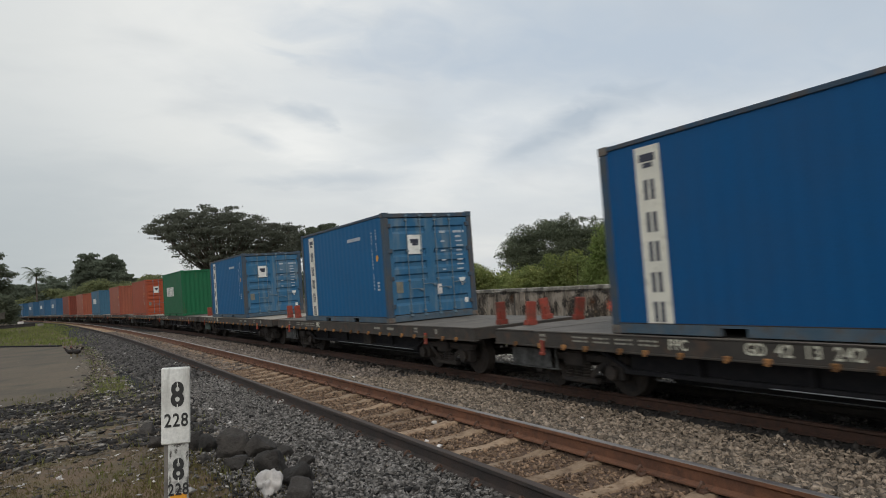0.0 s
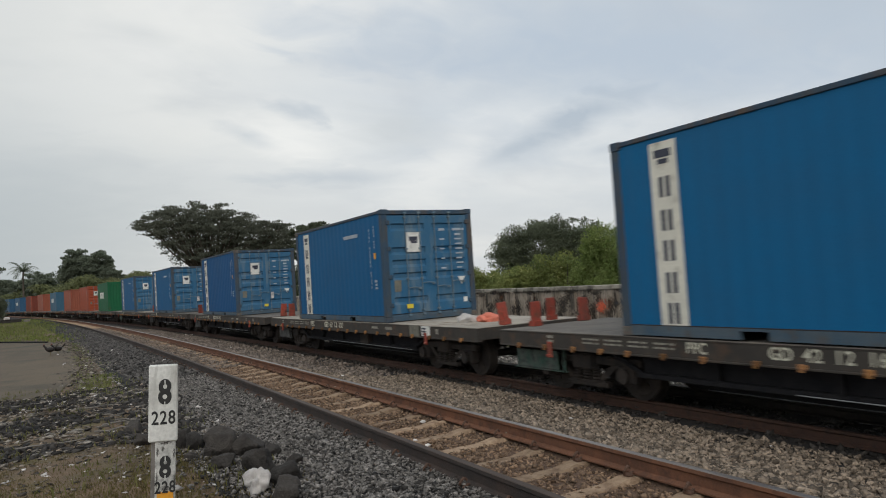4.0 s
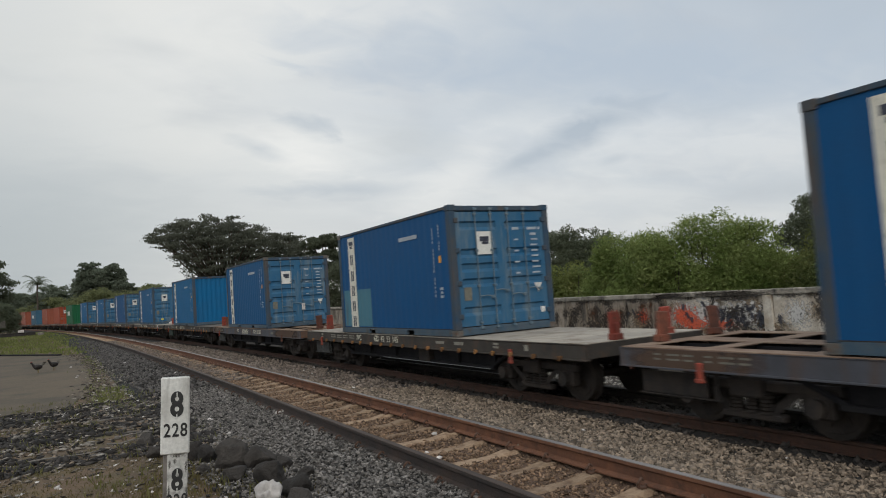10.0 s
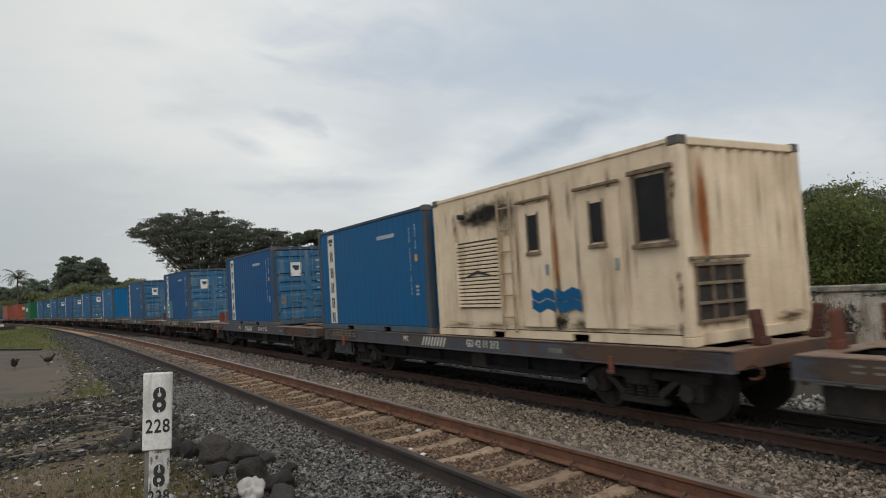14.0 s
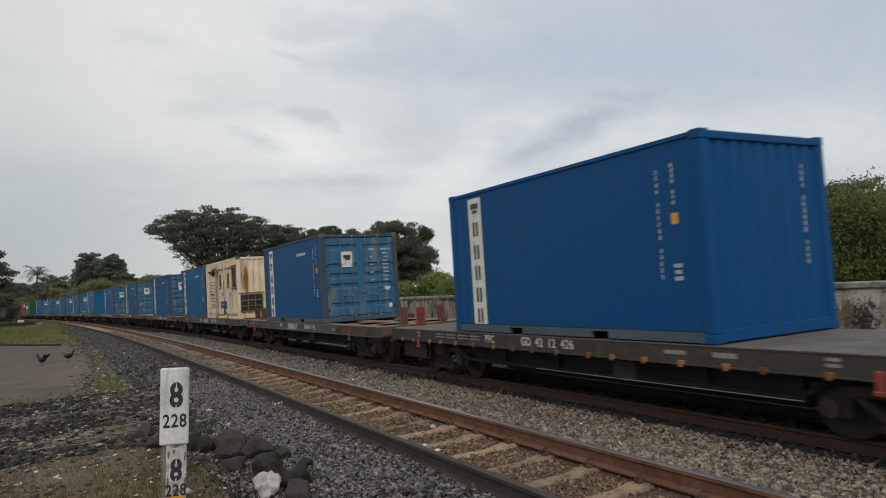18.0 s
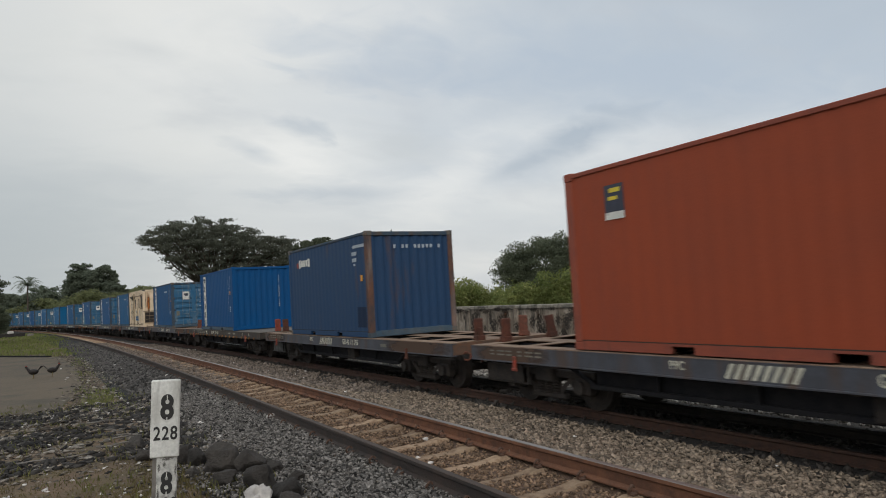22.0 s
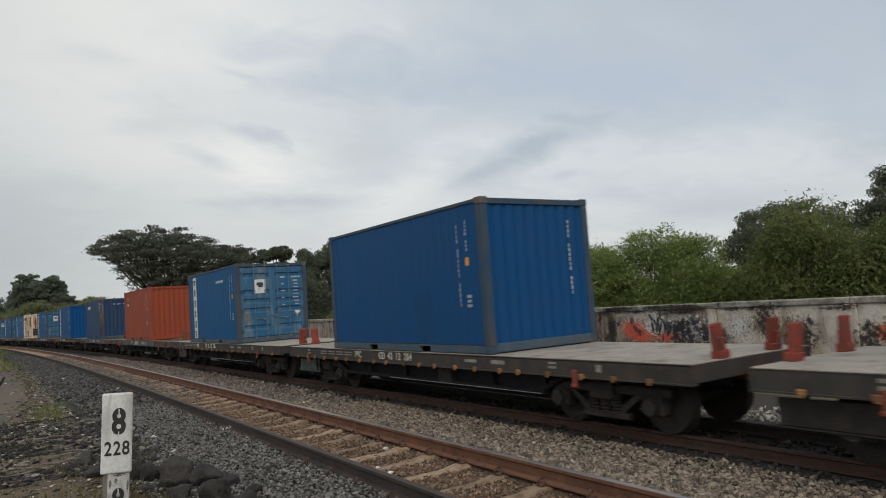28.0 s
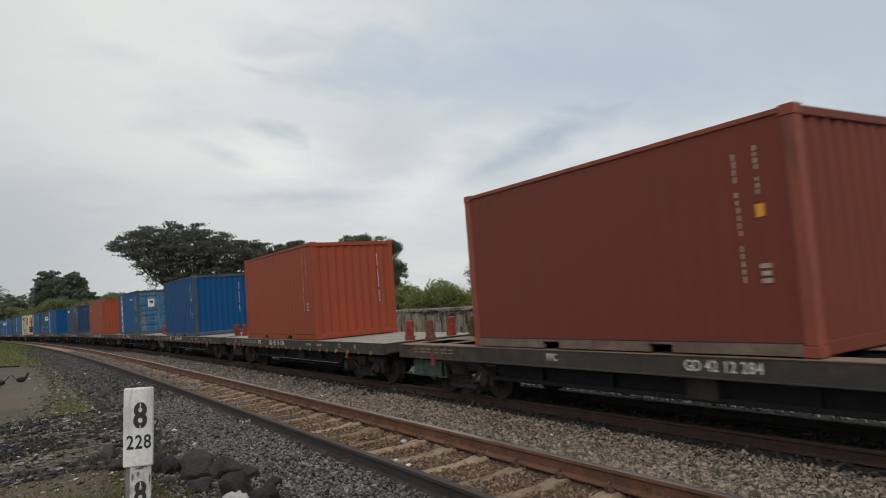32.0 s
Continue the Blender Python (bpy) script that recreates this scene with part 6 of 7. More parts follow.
# the broad rain tree behind the train, its layered umbrella crown
def rain_tree():
    az, dist = 12.0, 95.0
    x, y = bearing(az, dist)
    t = thing("rain_tree", pose(x, y, -0.35), "broad dark umbrella-crowned rain tree behind the line", "tree")
    rng = np.random.RandomState(21)
    bl = []
    while len(bl) < 1050:
        lx = rng.uniform(-9.9, 9.8)
        v = rng.uniform(-1, 1)
        top = np.interp(lx, [-9.9, -8.6, -7.2, -4.1, -0.7, 0.9, 3.3, 6.2, 9.0, 9.8], [11.6, 12.5, 13.4, 13.75, 13.75, 13.4, 12.5, 11.6, 10.9, 10.2]) - 2.8 * v * v + 0.34 * math.sin(lx * 1.9 + 2.2 * v) + 0.22 * math.sin(lx * 4.3 - 3.1 * v)
        foot = np.interp(lx, [-9.9, -8.0, -7.0, -6.5, -6.2, 9.8], [11.0, 10.3, 9.9, 8.4, 6.2, 6.4])
        # thin spreading plates of foliage, dense near the top
        k = rng.choice((0, 0, 0, 0, 1, 1, 1, 2, 2, 3, 4, 5))
        z = top - 0.15 - 0.95 * k + 0.22 * math.sin(lx * 2.3 + k * 2.1) + rng.uniform(-0.45, 0.15)
        if z < foot:
            continue
        r = rng.uniform(0.30, 0.95)
        bl.append((lx, v * 7.5, z, r, rng.uniform(0.5, 1.1), rng.uniform(0.07, 0.20)))
    for _ in range(200):
        r = rng.uniform(0.35, 0.9)
        bl.append((rng.uniform(-6.0, 8.2), rng.uniform(-4, 4), rng.uniform(3.0, 9.4), r, r, r * 0.5))
    bl = turned(bl, az)
    b = Build()
    limb(b, (0, 0, 0), (-0.6, 0.2, 3.6), 0.75, 0.6, rng)
    for q in bl[::13]:
        limb(b, (-0.6, 0.2, 3.5), (q[0] * 0.9, q[1] * 0.9, q[2] - 0.2), 0.17, 0.04, rng, 5, 0.25)
    part("trunk", b.mesh("trunk", M["bark"], smooth=True, recalc=False), None, t)
    leaf_cloud("crown", bl, 92000, 0.125, M["leaf_rain"], t, 22, fray=0.34, lift=0.12)


rain_tree()
FARWOOD = "dark round-headed tree far down the line"
tree("dark round-headed trees beyond the boundary wall", 24.7, 82, 10.0, 12.6, 9.0, "leaf_dark", 78000, 0.14, 31, 260, 0.14, flat=2.8)
tree("small dark tree beyond the boundary wall", 19.3, 88, 10.9, 6.0, 7.4, "leaf_dark", 22000, 0.14, 33, 130, 0.17)
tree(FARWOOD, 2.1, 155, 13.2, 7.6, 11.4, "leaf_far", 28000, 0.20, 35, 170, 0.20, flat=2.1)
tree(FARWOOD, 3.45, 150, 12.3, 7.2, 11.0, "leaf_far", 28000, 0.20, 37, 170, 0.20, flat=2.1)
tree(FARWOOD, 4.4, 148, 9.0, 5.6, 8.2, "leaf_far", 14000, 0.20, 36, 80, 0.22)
tree("dark tree showing over bushes beyond the wall", 38.6, 62, 7.0, 11.4, 7.0, "leaf_dark", 96000, 0.10, 39, 300, 0.16, flat=3.0)
tree("dense dark tree behind the overgrown wall", 60.4, 44, 6.45, 9.6, 6.2, "leaf_dark", 74000, 0.075, 41, 260, 0.12)
tree("tall dark tree behind the overgrown wall", 67.5, 44, 7.9, 5.6, 7.0, "leaf_dark", 40000, 0.08, 43, 110, 0.2)
tree("dark leafy tree on the near side of the line", -6.2, 62, 7.8, 8.6, 6.8, "leaf_dark", 38000, 0.11, 45, 220, 0.13)
tree("slender branching tree on the near side of the line", -6.35, 40, 7.15, 4.6, 1.1, "leaf_dark", 7000, 0.070, 47, 60, 0.13)
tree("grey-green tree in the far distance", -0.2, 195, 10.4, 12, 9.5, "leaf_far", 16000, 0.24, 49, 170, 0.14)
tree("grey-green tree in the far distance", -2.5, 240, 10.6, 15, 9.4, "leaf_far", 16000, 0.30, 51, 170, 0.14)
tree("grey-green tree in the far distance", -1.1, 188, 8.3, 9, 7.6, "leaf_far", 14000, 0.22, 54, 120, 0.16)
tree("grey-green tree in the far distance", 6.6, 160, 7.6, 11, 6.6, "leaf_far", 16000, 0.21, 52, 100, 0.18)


def palm(az, dist, top, seed):
    x, y = bearing(az, dist)
    t = thing("palm_tree", pose(x, y, 0.1), "slender palm with drooping fronds in the distance", "palm")
    rng = np.random.RandomState(seed)
    b = Build()
    limb(b, (0, 0, 0), (0.4, 0, top - 1.2), 0.22, 0.14, rng, 5, 0.1)
    part("trunk", b.mesh("trunk", M["bark"], smooth=True, recalc=False), None, t)
    for i in range(19):
        a = 2 * math.pi * i / 19 + rng.uniform(-0.2, 0.2)
        up_ = rng.uniform(0.7, 2.3)
        L = rng.uniform(2.2, 3.5)
        f = Build()
        spine = [Vector((0.4 + math.cos(a) * L * u, math.sin(a) * L * u, top - 1.6 + up_ * u * 2.2 - 3.2 * u * u)) for u in np.linspace(0, 1, 8)]
        side = Vector((-math.sin(a), math.cos(a), 0))
        for p, q in zip(spine, spine[1:]):
            for sg in (-1, 1):
                for k in range(3):
                    c = p.lerp(q, k / 3)
                    e = c + side * sg * 0.65 + Vector((math.cos(a) * 0.25, math.sin(a) * 0.25, -0.32))
                    f.face([c, c + (q - p) * 0.22, e])
        part("frond", f.mesh("frond", M["leaf_far"], recalc=False), None, t)


palm(-1.4, 170, 10.9, 5)
palm(-0.5, 200, 9.6, 6)


def bush(label, az, dist, top, width, mk, n, leaf, seed, nl=26, flowers=0, depth=0.5, sprays=0, reach=0.4):
    """A bush by its bearing and distance from the camera, its top's height and its width; sprays: feathery twigs on its lumps."""
    x, y = bearing(az, dist)
    g = float(ground_z(np.array(x), np.array(y)))
    t = thing("bush", pose(x, y, g), label, "bush")
    rng = np.random.RandomState(seed)
    h = top - g - (reach * 0.35 if sprays else 0)
    bl = []
    for i in range(nl):
        u = rng.uniform(-1, 1)
        v = rng.uniform(-1, 1) * depth
        lip = h * (1 - 0.40 * abs(u) ** 2.4) * (0.90 + 0.09 * math.sin(5.5 * u + seed) + rng.uniform(-0.10, 0.04))
        r = h * (rng.uniform(0.045, 0.11) if sprays and i % 3 == 0 else rng.uniform(0.07, 0.19))
        # every third lump stands on the outline, the rest fill the flank that faces the line
        z = lip - r + (h * rng.uniform(-0.10, 0.07) if sprays else 0) if i % 3 == 0 else rng.uniform(0.25, 0.92) * lip
        front = -abs(v) if i % 3 else v
        bl.append((u * width * 0.5 * (1 - r / width), front * width * 0.4, max(r, z), r * rng.uniform(0.9, 1.5), r * 1.1, r * rng.uniform(0.7, 1.0)))
    core = [(u * width * 0.36, 0.12 * width * rng.uniform(-1, 1), h * 0.40, 0.20 * width, 0.16 * width, h * 0.40) for u in (-0.8, -0.3, 0.2, 0.75)]
    bl, core = turned(bl, az), turned(core, az)
    b = Build()
    for q in bl[::2]:
        limb(b, (q[0] * 0.4, q[1] * 0.4, -0.05), (q[0], q[1], q[2] + q[5] * 0.5), 0.05, 0.012, rng, 3, 0.2)
    tagged(part("branchwork", b.mesh("branchwork", M["bark"], smooth=True, recalc=False), None, t), kind="stuff")
    leaf_cloud("foliage", bl + core, n, leaf, M[mk], t, seed + 1, shell=0.2, aim=0.6)
    if sprays:
        leaf_sprays("spray", bl, sprays, reach, leaf * 0.8, M[mk], t, seed + 3)
    if flowers:
        leaf_cloud("flowers", bl, flowers, leaf * 0.55, M["flower"], t, seed + 2, "small pale yellow flowers", shell=0.97)["kind"] = "stuff"
    return t


FEATHERY = "feathery mid-green bush behind the boundary wall"
CREEPER = "olive mound of creeper over the wall"
HEDGE = "yellow-green flowering hedge behind the wall"
FAR_HEDGE = "yellow-green flowering hedge far along the line"
bush(FEATHERY, 44.3, 24, 3.80, 3.0, "leaf_mid", 26000, 0.052, 61, 60, sprays=3600)
bush(FEATHERY, 49.5, 23, 4.15, 4.6, "leaf_mid", 36000, 0.052, 63, 90, sprays=6000)
bush(FEATHERY, 53.6, 23, 3.40, 3.4, "leaf_mid", 26000, 0.052, 65, 60, sprays=3600)
bush(FEATHERY, 46.6, 22.5, 3.1, 3.6, "leaf_mid", 22000, 0.052, 64, 50, sprays=2600)
bush(CREEPER, 63.6, 22, 4.05, 6.2, "leaf_olive", 70000, 0.050, 67, 120)
bush(CREEPER, 70.5, 21.5, 4.3, 5.4, "leaf_olive", 22000, 0.060, 69, 60)
bush(HEDGE, 39.0, 30, 2.85, 6.0, "leaf_yellow", 40000, 0.062, 71, 60, 700)
bush(HEDGE, 33.0, 34, 2.80, 6.6, "leaf_yellow", 40000, 0.068, 73, 60, 700)
bush(HEDGE, 27.5, 38, 2.85, 5.4, "leaf_yellow", 26000, 0.072, 75, 50, 260)
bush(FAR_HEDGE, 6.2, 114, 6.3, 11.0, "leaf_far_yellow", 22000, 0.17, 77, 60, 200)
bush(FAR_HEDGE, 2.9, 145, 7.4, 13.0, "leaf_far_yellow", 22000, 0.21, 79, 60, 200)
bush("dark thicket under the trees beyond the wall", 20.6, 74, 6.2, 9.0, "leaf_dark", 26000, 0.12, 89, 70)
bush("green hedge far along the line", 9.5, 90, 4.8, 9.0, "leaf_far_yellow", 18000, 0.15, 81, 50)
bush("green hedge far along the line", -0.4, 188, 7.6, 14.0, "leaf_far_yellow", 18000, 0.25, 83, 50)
bush("dark shrubs under the near-side tree", -4.4, 112, 5.2, 7.6, "leaf_dark", 22000, 0.13, 87, 50)
bush("dark shrubs beside the far curve", -3.6, 150, 4.6, 7.0, "leaf_dark", 16000, 0.17, 85, 40)


# ================= near things =================
def km_post():
    p = thing("kilometre_post", pose(0.668, 5.45, 0.18, 0, 3.0, -8), "white painted kilometre post with black numbers", "marker post")
    part("stake", Build().box(-0.080, -0.03, -0.040, 0.040, -0.1, 0.80, 0.006), M["post_side"], p, "bare weathered stake")
    lower = part("lower_plate", Build().box(-0.052, 0.086, -0.058, -0.012, 0.02, 0.690, 0.006), M["post_old"], p, "flaking white lower plate")
    upper = part("upper_plate", Build().box(-0.098, 0.098, -0.070, -0.012, 0.690, 1.235, 0.008), M["post"], p, "clean white upper plate")
    part("stained_foot", Build().box(-0.038, 0.072, -0.062, -0.056, 0.02, 0.335, 0.002), M["label"], p, "ochre painted foot")
    for txt, size, x, z, host, y in (("8", 0.235, 0.010, 1.035, upper, -0.0715), ("228", 0.132, 0.002, 0.856, upper, -0.0715), ("8", 0.205, 0.016, 0.502, lower, -0.0595), ("228", 0.115, 0.016, 0.365, lower, -0.064)):
        for k, ch in enumerate(txt):
            dx = (k - (len(txt) - 1) / 2) * size * 0.425
            part("numeral", lettering(ch, size, 0.76, 0.07 if size > 0.15 else 0.035), M["black"], host, "black stencilled numeral", pose(x + dx, y, z) @ BACK_SIDE)
    for x, z, rx, rz in ((0.016, 0.680, 0.075, 0.024), (-0.035, 0.62, 0.018, 0.05), (0.075, 0.60, 0.016, 0.07), (-0.04, 0.42, 0.014, 0.10), (0.078, 0.40, 0.012, 0.09), (0.0, 0.64, 0.02, 0.03), (0.02, 0.36, 0.06, 0.03)):
        o = part("flaked_paint", shared("unit_square", unit_square), M["mildew"], lower, "flaked dark patch", pose(x, -0.0588, z) @ BACK_SIDE @ Matrix.Diagonal((rx, rz, 1, 1)))
        o.visible_shadow = False
    for x, z, s in ((0.010, 1.035, 0.235), (0.016, 0.502, 0.205)):
        for sg in (-1, 1):
            part("stencil_gap", Build().box(x - 0.0035, x + 0.0035, -0.0755 if s > 0.22 else -0.0635, -0.068 if s > 0.22 else -0.057, z + sg * 0.325 * s - 0.016, z + sg * 0.325 * s + 0.016), M["post"], upper if s > 0.22 else lower, "unpainted stencil gap")
    for z in (0.985, 0.80):
        pts = [(0.098 + 0.026 * math.cos(a), -0.03, z + 0.026 * math.sin(a)) for a in np.linspace(-1.57, 1.57, 9)]
        part("wire_loop", Build().rope(pts, 0.005, 5), M["black"], p, "small dark wire loop")


km_post()


def boulder(x, y, sx, sy, sz, seed, mk="boulder", label="rounded dark volcanic stone beside the ballast", name="boulder", lumpy=1.0):
    bm = bmesh.new()
    bmesh.ops.create_icosphere(bm, subdivisions=4, radius=1.0)
    off = Vector((seed * 3.7, seed * 1.3, seed * 2.1))
    pick = random.Random(seed)
    planes = [(Vector((pick.gauss(0, 1), pick.gauss(0, 1), pick.gauss(0, 1))).normalized(), pick.uniform(0.62, 0.92)) for _ in range(9)]
    for v in bm.verts:
        cut = min([1.12] + [d / max(0.05, v.co.dot(n)) for n, d in planes])
        n1 = noise.noise(v.co * 1.3 + off) * 0.16 + noise.noise(v.co * 5.0 + off) * 0.06
        if name != "boulder":
            n1 = noise.noise(v.co * 0.9 + off) * 0.34 + noise.noise(v.co * 1.7 + off) * 0.36 + noise.noise(v.co * 5.0 + off) * 0.09
            cut = 1.0
        v.co = v.co * cut * (1 + n1 * lumpy)
        v.co = Vector((v.co.x * sx, v.co.y * sy, v.co.z * sz))
    me = bpy.data.meshes.new(name)
    bm.to_mesh(me)
    bm.free()
    me.materials.append(M[mk])
    me.polygons.foreach_set("use_smooth", [True] * len(me.polygons))
    ob = new(name, me)
    g = float(ground_z(np.array(x), np.array(y)))
    ob.matrix_basis = pose(x, y, g + sz * 0.55, 0, 0, seed * 47 % 360)
    return tagged(ob, label, "stone", "stones beside the post" if name == "boulder" else "")


for i, (x, y, s, k) in enumerate(((1.28, 8.35, 0.115, 1.15), (1.36, 8.08, 0.135, 0.8), (1.53, 7.55, 0.165, 1.15), (1.78, 7.40, 0.145, 0.9), (1.45, 7.02, 0.13, 0.75), (1.66, 6.50, 0.165, 0.9), (1.77, 6.02, 0.14, 0.8),
                                  (0.95, 8.85, 0.10, 0.95), (0.92, 9.70, 0.14, 0.7), (1.92, 7.05, 0.10, 0.7), (1.20, 8.95, 0.09, 0.8), (1.98, 6.5, 0.09, 0.7), (1.62, 5.55, 0.14, 0.8), (1.08, 9.3, 0.08, 0.7), (1.25, 7.6, 0.07, 0.7))):
    boulder(x, y, s * 1.05, s * 0.85, s * k, i + 1)
boulder(1.50, 5.98, 0.125, 0.09, 0.115, 33, "pale_stone", "crumpled pale plastic sack among dark stones", "plastic_sack", 1.7)
boulder(2.80, 10.2, 0.10, 0.05, 0.04, 35, "pale_stone", "flat pale stone on the dark ballast", "pale_stone")


def debris():
    rng = np.random.RandomState(17)
    # rubble field between the paving and the post
    n = 3600
    x = rng.uniform(-1.8, 1.9, n)
    y = 14.8 - 6.6 * rng.uniform(0, 1, n) ** 1.3
    p = np.stack([x, y, ground_z(x, y)], -1)
    sz = 0.009 + 0.032 * rng.uniform(0, 1, n) ** 2.5
    p[:, 2] += sz * 0.3
    stones("rubble", p, sz, M["flake"], 23, "loose dark rubble and rubbish on the ground", "rubble", fine=False, squash=0.55, slim=0.25)
    n = 900
    x = rng.uniform(-1.6, 1.9, n)
    y = rng.uniform(6.0, 15.5, n)
    p = np.stack([x, y, ground_z(x, y)], -1)
    sz = 0.007 + 0.040 * rng.uniform(0, 1, n) ** 3
    p[:, 2] += sz * 0.4
    stones("litter", p, sz, M["pale_stone"], 24, "pale paper and plastic litter on the dirt", "litter", fine=False, squash=0.5, slim=0.25)
    n = 800
    x = rng.uniform(-1.5, 2.2, n)
    y = rng.uniform(5.0, 40.0, n)
    p = np.stack([x, y, ground_z(x, y)], -1)
    sz = rng.uniform(0.01, 0.03, n)
    stones("pebbles", p, sz, M["gravel_grey"], 25, "loose grey pebbles on the dirt", "gravel", fine=False)
    n = 3800
    x = rng.uniform(-1.8, 2.0, n)
    y = rng.uniform(7.2, 15.2, n)
    p = np.stack([x, y, ground_z(x, y)], -1)
    sz = 0.010 + 0.035 * rng.uniform(0, 1, n) ** 2
    p[:, 2] += sz * 0.3
    stones("rubbish", p, sz, M["flake"], 26, "mixed brown and grey scraps, chips and dead leaves", "rubbish", fine=False, squash=0.45, slim=0.2)
    n = 1800
    y = rng.uniform(14.6, 36, n)
    x = np.interp(y, [14.7, 16.3, 18, 20, 24, 28, 34, 37], [0.15, 0.35, 0.55, 0.72, 0.80, 0.75, 0.55, 0.35]) + rng.normal(size=n) * 0.22 + 0.1
    p = np.stack([x, y, ground_z(x, y) + 0.02], -1)
    stones("edge_litter", p, rng.uniform(0.015, 0.05, n), M["flake"], 29, "grit and dead leaves along the paving's edge", "rubbish", fine=False, squash=0.4, slim=0.25)
    n = 1500
    y = 13.2 + 20.0 * rng.uniform(0, 1, n) ** 1.5
    x = np.interp(y, [13.2, 16.3, 20, 28, 34], [0.75, 0.85, 1.12, 1.12, 0.9]) + rng.normal(size=n) * 0.26
    p = np.stack([x, y, ground_z(x, y) + 0.012], -1)
    stones("edge_rubble", p, 0.012 + 0.045 * rng.uniform(0, 1, n) ** 2, M["rubble_pale"], 34, "grey and pale rubble strewn between the paving and the ballast", "rubble", fine=False, squash=0.5, slim=0.25)
    n = 15000
    x = rng.uniform(-1.9, 1.7, n)
    y = 14.9 - 5.9 * rng.uniform(0, 1, n) ** 1.1
    keep = np.sin(x * 1.1 + y * 2.9) + np.sin(y * 2.3 - x * 1.3) + rng.normal(size=n) * 1.1 > 0.2
    x, y = x[keep], y[keep]
    p = np.stack([x, y, ground_z(x, y)], -1)
    sz = 0.016 + 0.050 * rng.uniform(0, 1, len(x)) ** 2.4
    p[:, 2] += sz * 0.4
    stones("burnt_rubbish", p, sz, M["burnt"], 27, "black burnt rubbish heaped on the ground", "rubbish", fine=False, squash=0.6, slim=0.2)
    n = 2200
    x = rng.uniform(-1.8, 1.7, n)
    y = 15.0 - 6.4 * rng.uniform(0, 1, n) ** 1.1
    p = np.stack([x, y, ground_z(x, y)], -1)
    sz = 0.018 + 0.050 * rng.uniform(0, 1, n) ** 2.8
    p[:, 2] += sz * 0.45
    stones("rubble_shards", p, sz, M["shard"], 31, "grey and brown broken shards lying flat", "rubble", fine=False, squash=0.32, slim=0.2)
    n = 480
    x = rng.uniform(-1.7, 1.7, n)
    y = rng.uniform(8.6, 15.0, n)
    p = np.stack([x, y, ground_z(x, y) + 0.02], -1)
    sz = 0.012 + 0.036 * rng.uniform(0, 1, n) ** 2
    stones("concrete_chunks", p, sz, M["gravel_grey"], 28, "broken pale concrete chunks among rubbish", "rubble", fine=False, squash=0.6, slim=0.3)
    for i in range(8):
        b = Build()
        x, y = rng.uniform(-0.9, 0.9), rng.uniform(9.6, 14.0)
        L, t = rng.uniform(0.35, 0.8), rng.uniform(-0.5, 0.5)
        q = [(x + L * k / 4 * math.cos(t), y + L * k / 4 * math.sin(t) + rng.uniform(-0.05, 0.05), 0.235 + rng.uniform(-0.01, 0.02)) for k in range(5)]
        b.rope(q, [0.013, 0.012, 0.010, 0.009, 0.005], 6)
        ob = new("branch", b.mesh("branch", M["post_side"], smooth=True))
        tagged(ob, "weathered dead branch lying on rubble", "branch", "dead branches")


debris()


def grass(name, n, x0, x1, y0, y1, h, mk, seed, label, clump=0.12, blade=1.0, beyond_kerb=False):
    """Tufts of upright blades."""
    rng = np.random.RandomState(seed)
    m = max(1, n // 14)
    cx, cy = rng.uniform(x0, x1, m), rng.uniform(y0, y1, m)
    k = rng.randint(0, m, n)
    x = cx[k] + rng.normal(size=n) * clump
    y = cy[k] + rng.normal(size=n) * clump
    if beyond_kerb:
        on = y > 36.3 - 2.11 * x
        x, y = x[on], y[on]
        n = len(x)
    z = ground_z(x, y) - 0.005
    hh = h * rng.uniform(0.4, 1.2, n)
    t = rng.uniform(0, 2 * np.pi, n)
    lean = rng.normal(size=(n, 2)) * 0.35
    w = (0.004 + hh * 0.03) * blade
    base = np.stack([x, y, z], -1)
    du = np.stack([np.cos(t) * w, np.sin(t) * w, 0 * t], -1)
    mid = base + np.stack([lean[:, 0] * hh * 0.4, lean[:, 1] * hh * 0.4, hh * 0.6], -1)
    tip = base + np.stack([lean[:, 0] * hh, lean[:, 1] * hh, hh], -1)
    V = np.stack([base - du, base + du, mid + du * 0.7, tip, mid - du * 0.7], 1).reshape(-1, 3)
    F = np.arange(5 * n).reshape(-1, 5)
    ob = new(name, raw_mesh(name, V, F, M[mk]))
    return tagged(ob, label, "grass", kind="stuff")


grass("weeds", 800, 0.55, 1.25, 13.6, 18.5, 0.085, "lawn", 41, "low green weeds at the edge of the ballast", 0.13)
grass("weeds", 420, 0.65, 1.35, 18.5, 33.0, 0.085, "lawn", 48, "low green weeds at the edge of the ballast", 0.10)
grass("near_grass", 3500, -6.0, 1.0, -8.0, 4.5, 0.05, "grass_dry", 47, "short dry grass on bare dirt", 0.3)
grass("dry_grass", 9000, -1.2, 1.7, 5.2, 9.2, 0.04, "grass_dry", 42, "short dry grass on bare dirt", 0.2)
grass("grass_tufts", 1500, -1.0, 1.7, 6.0, 16.0, 0.09, "grass", 43, "green grass tufts among rubble")
grass("lawn", 17000, -9.0, 0.6, 35.5, 100.0, 0.14, "lawn", 44, "strip of green grass beyond the paving", 0.5, 3.0, True)


grass("moss", 15000, -1.8, 1.2, 4.6, 8.0, 0.026, "moss", 46, "yellow-green mossy ground cover", 0.16)


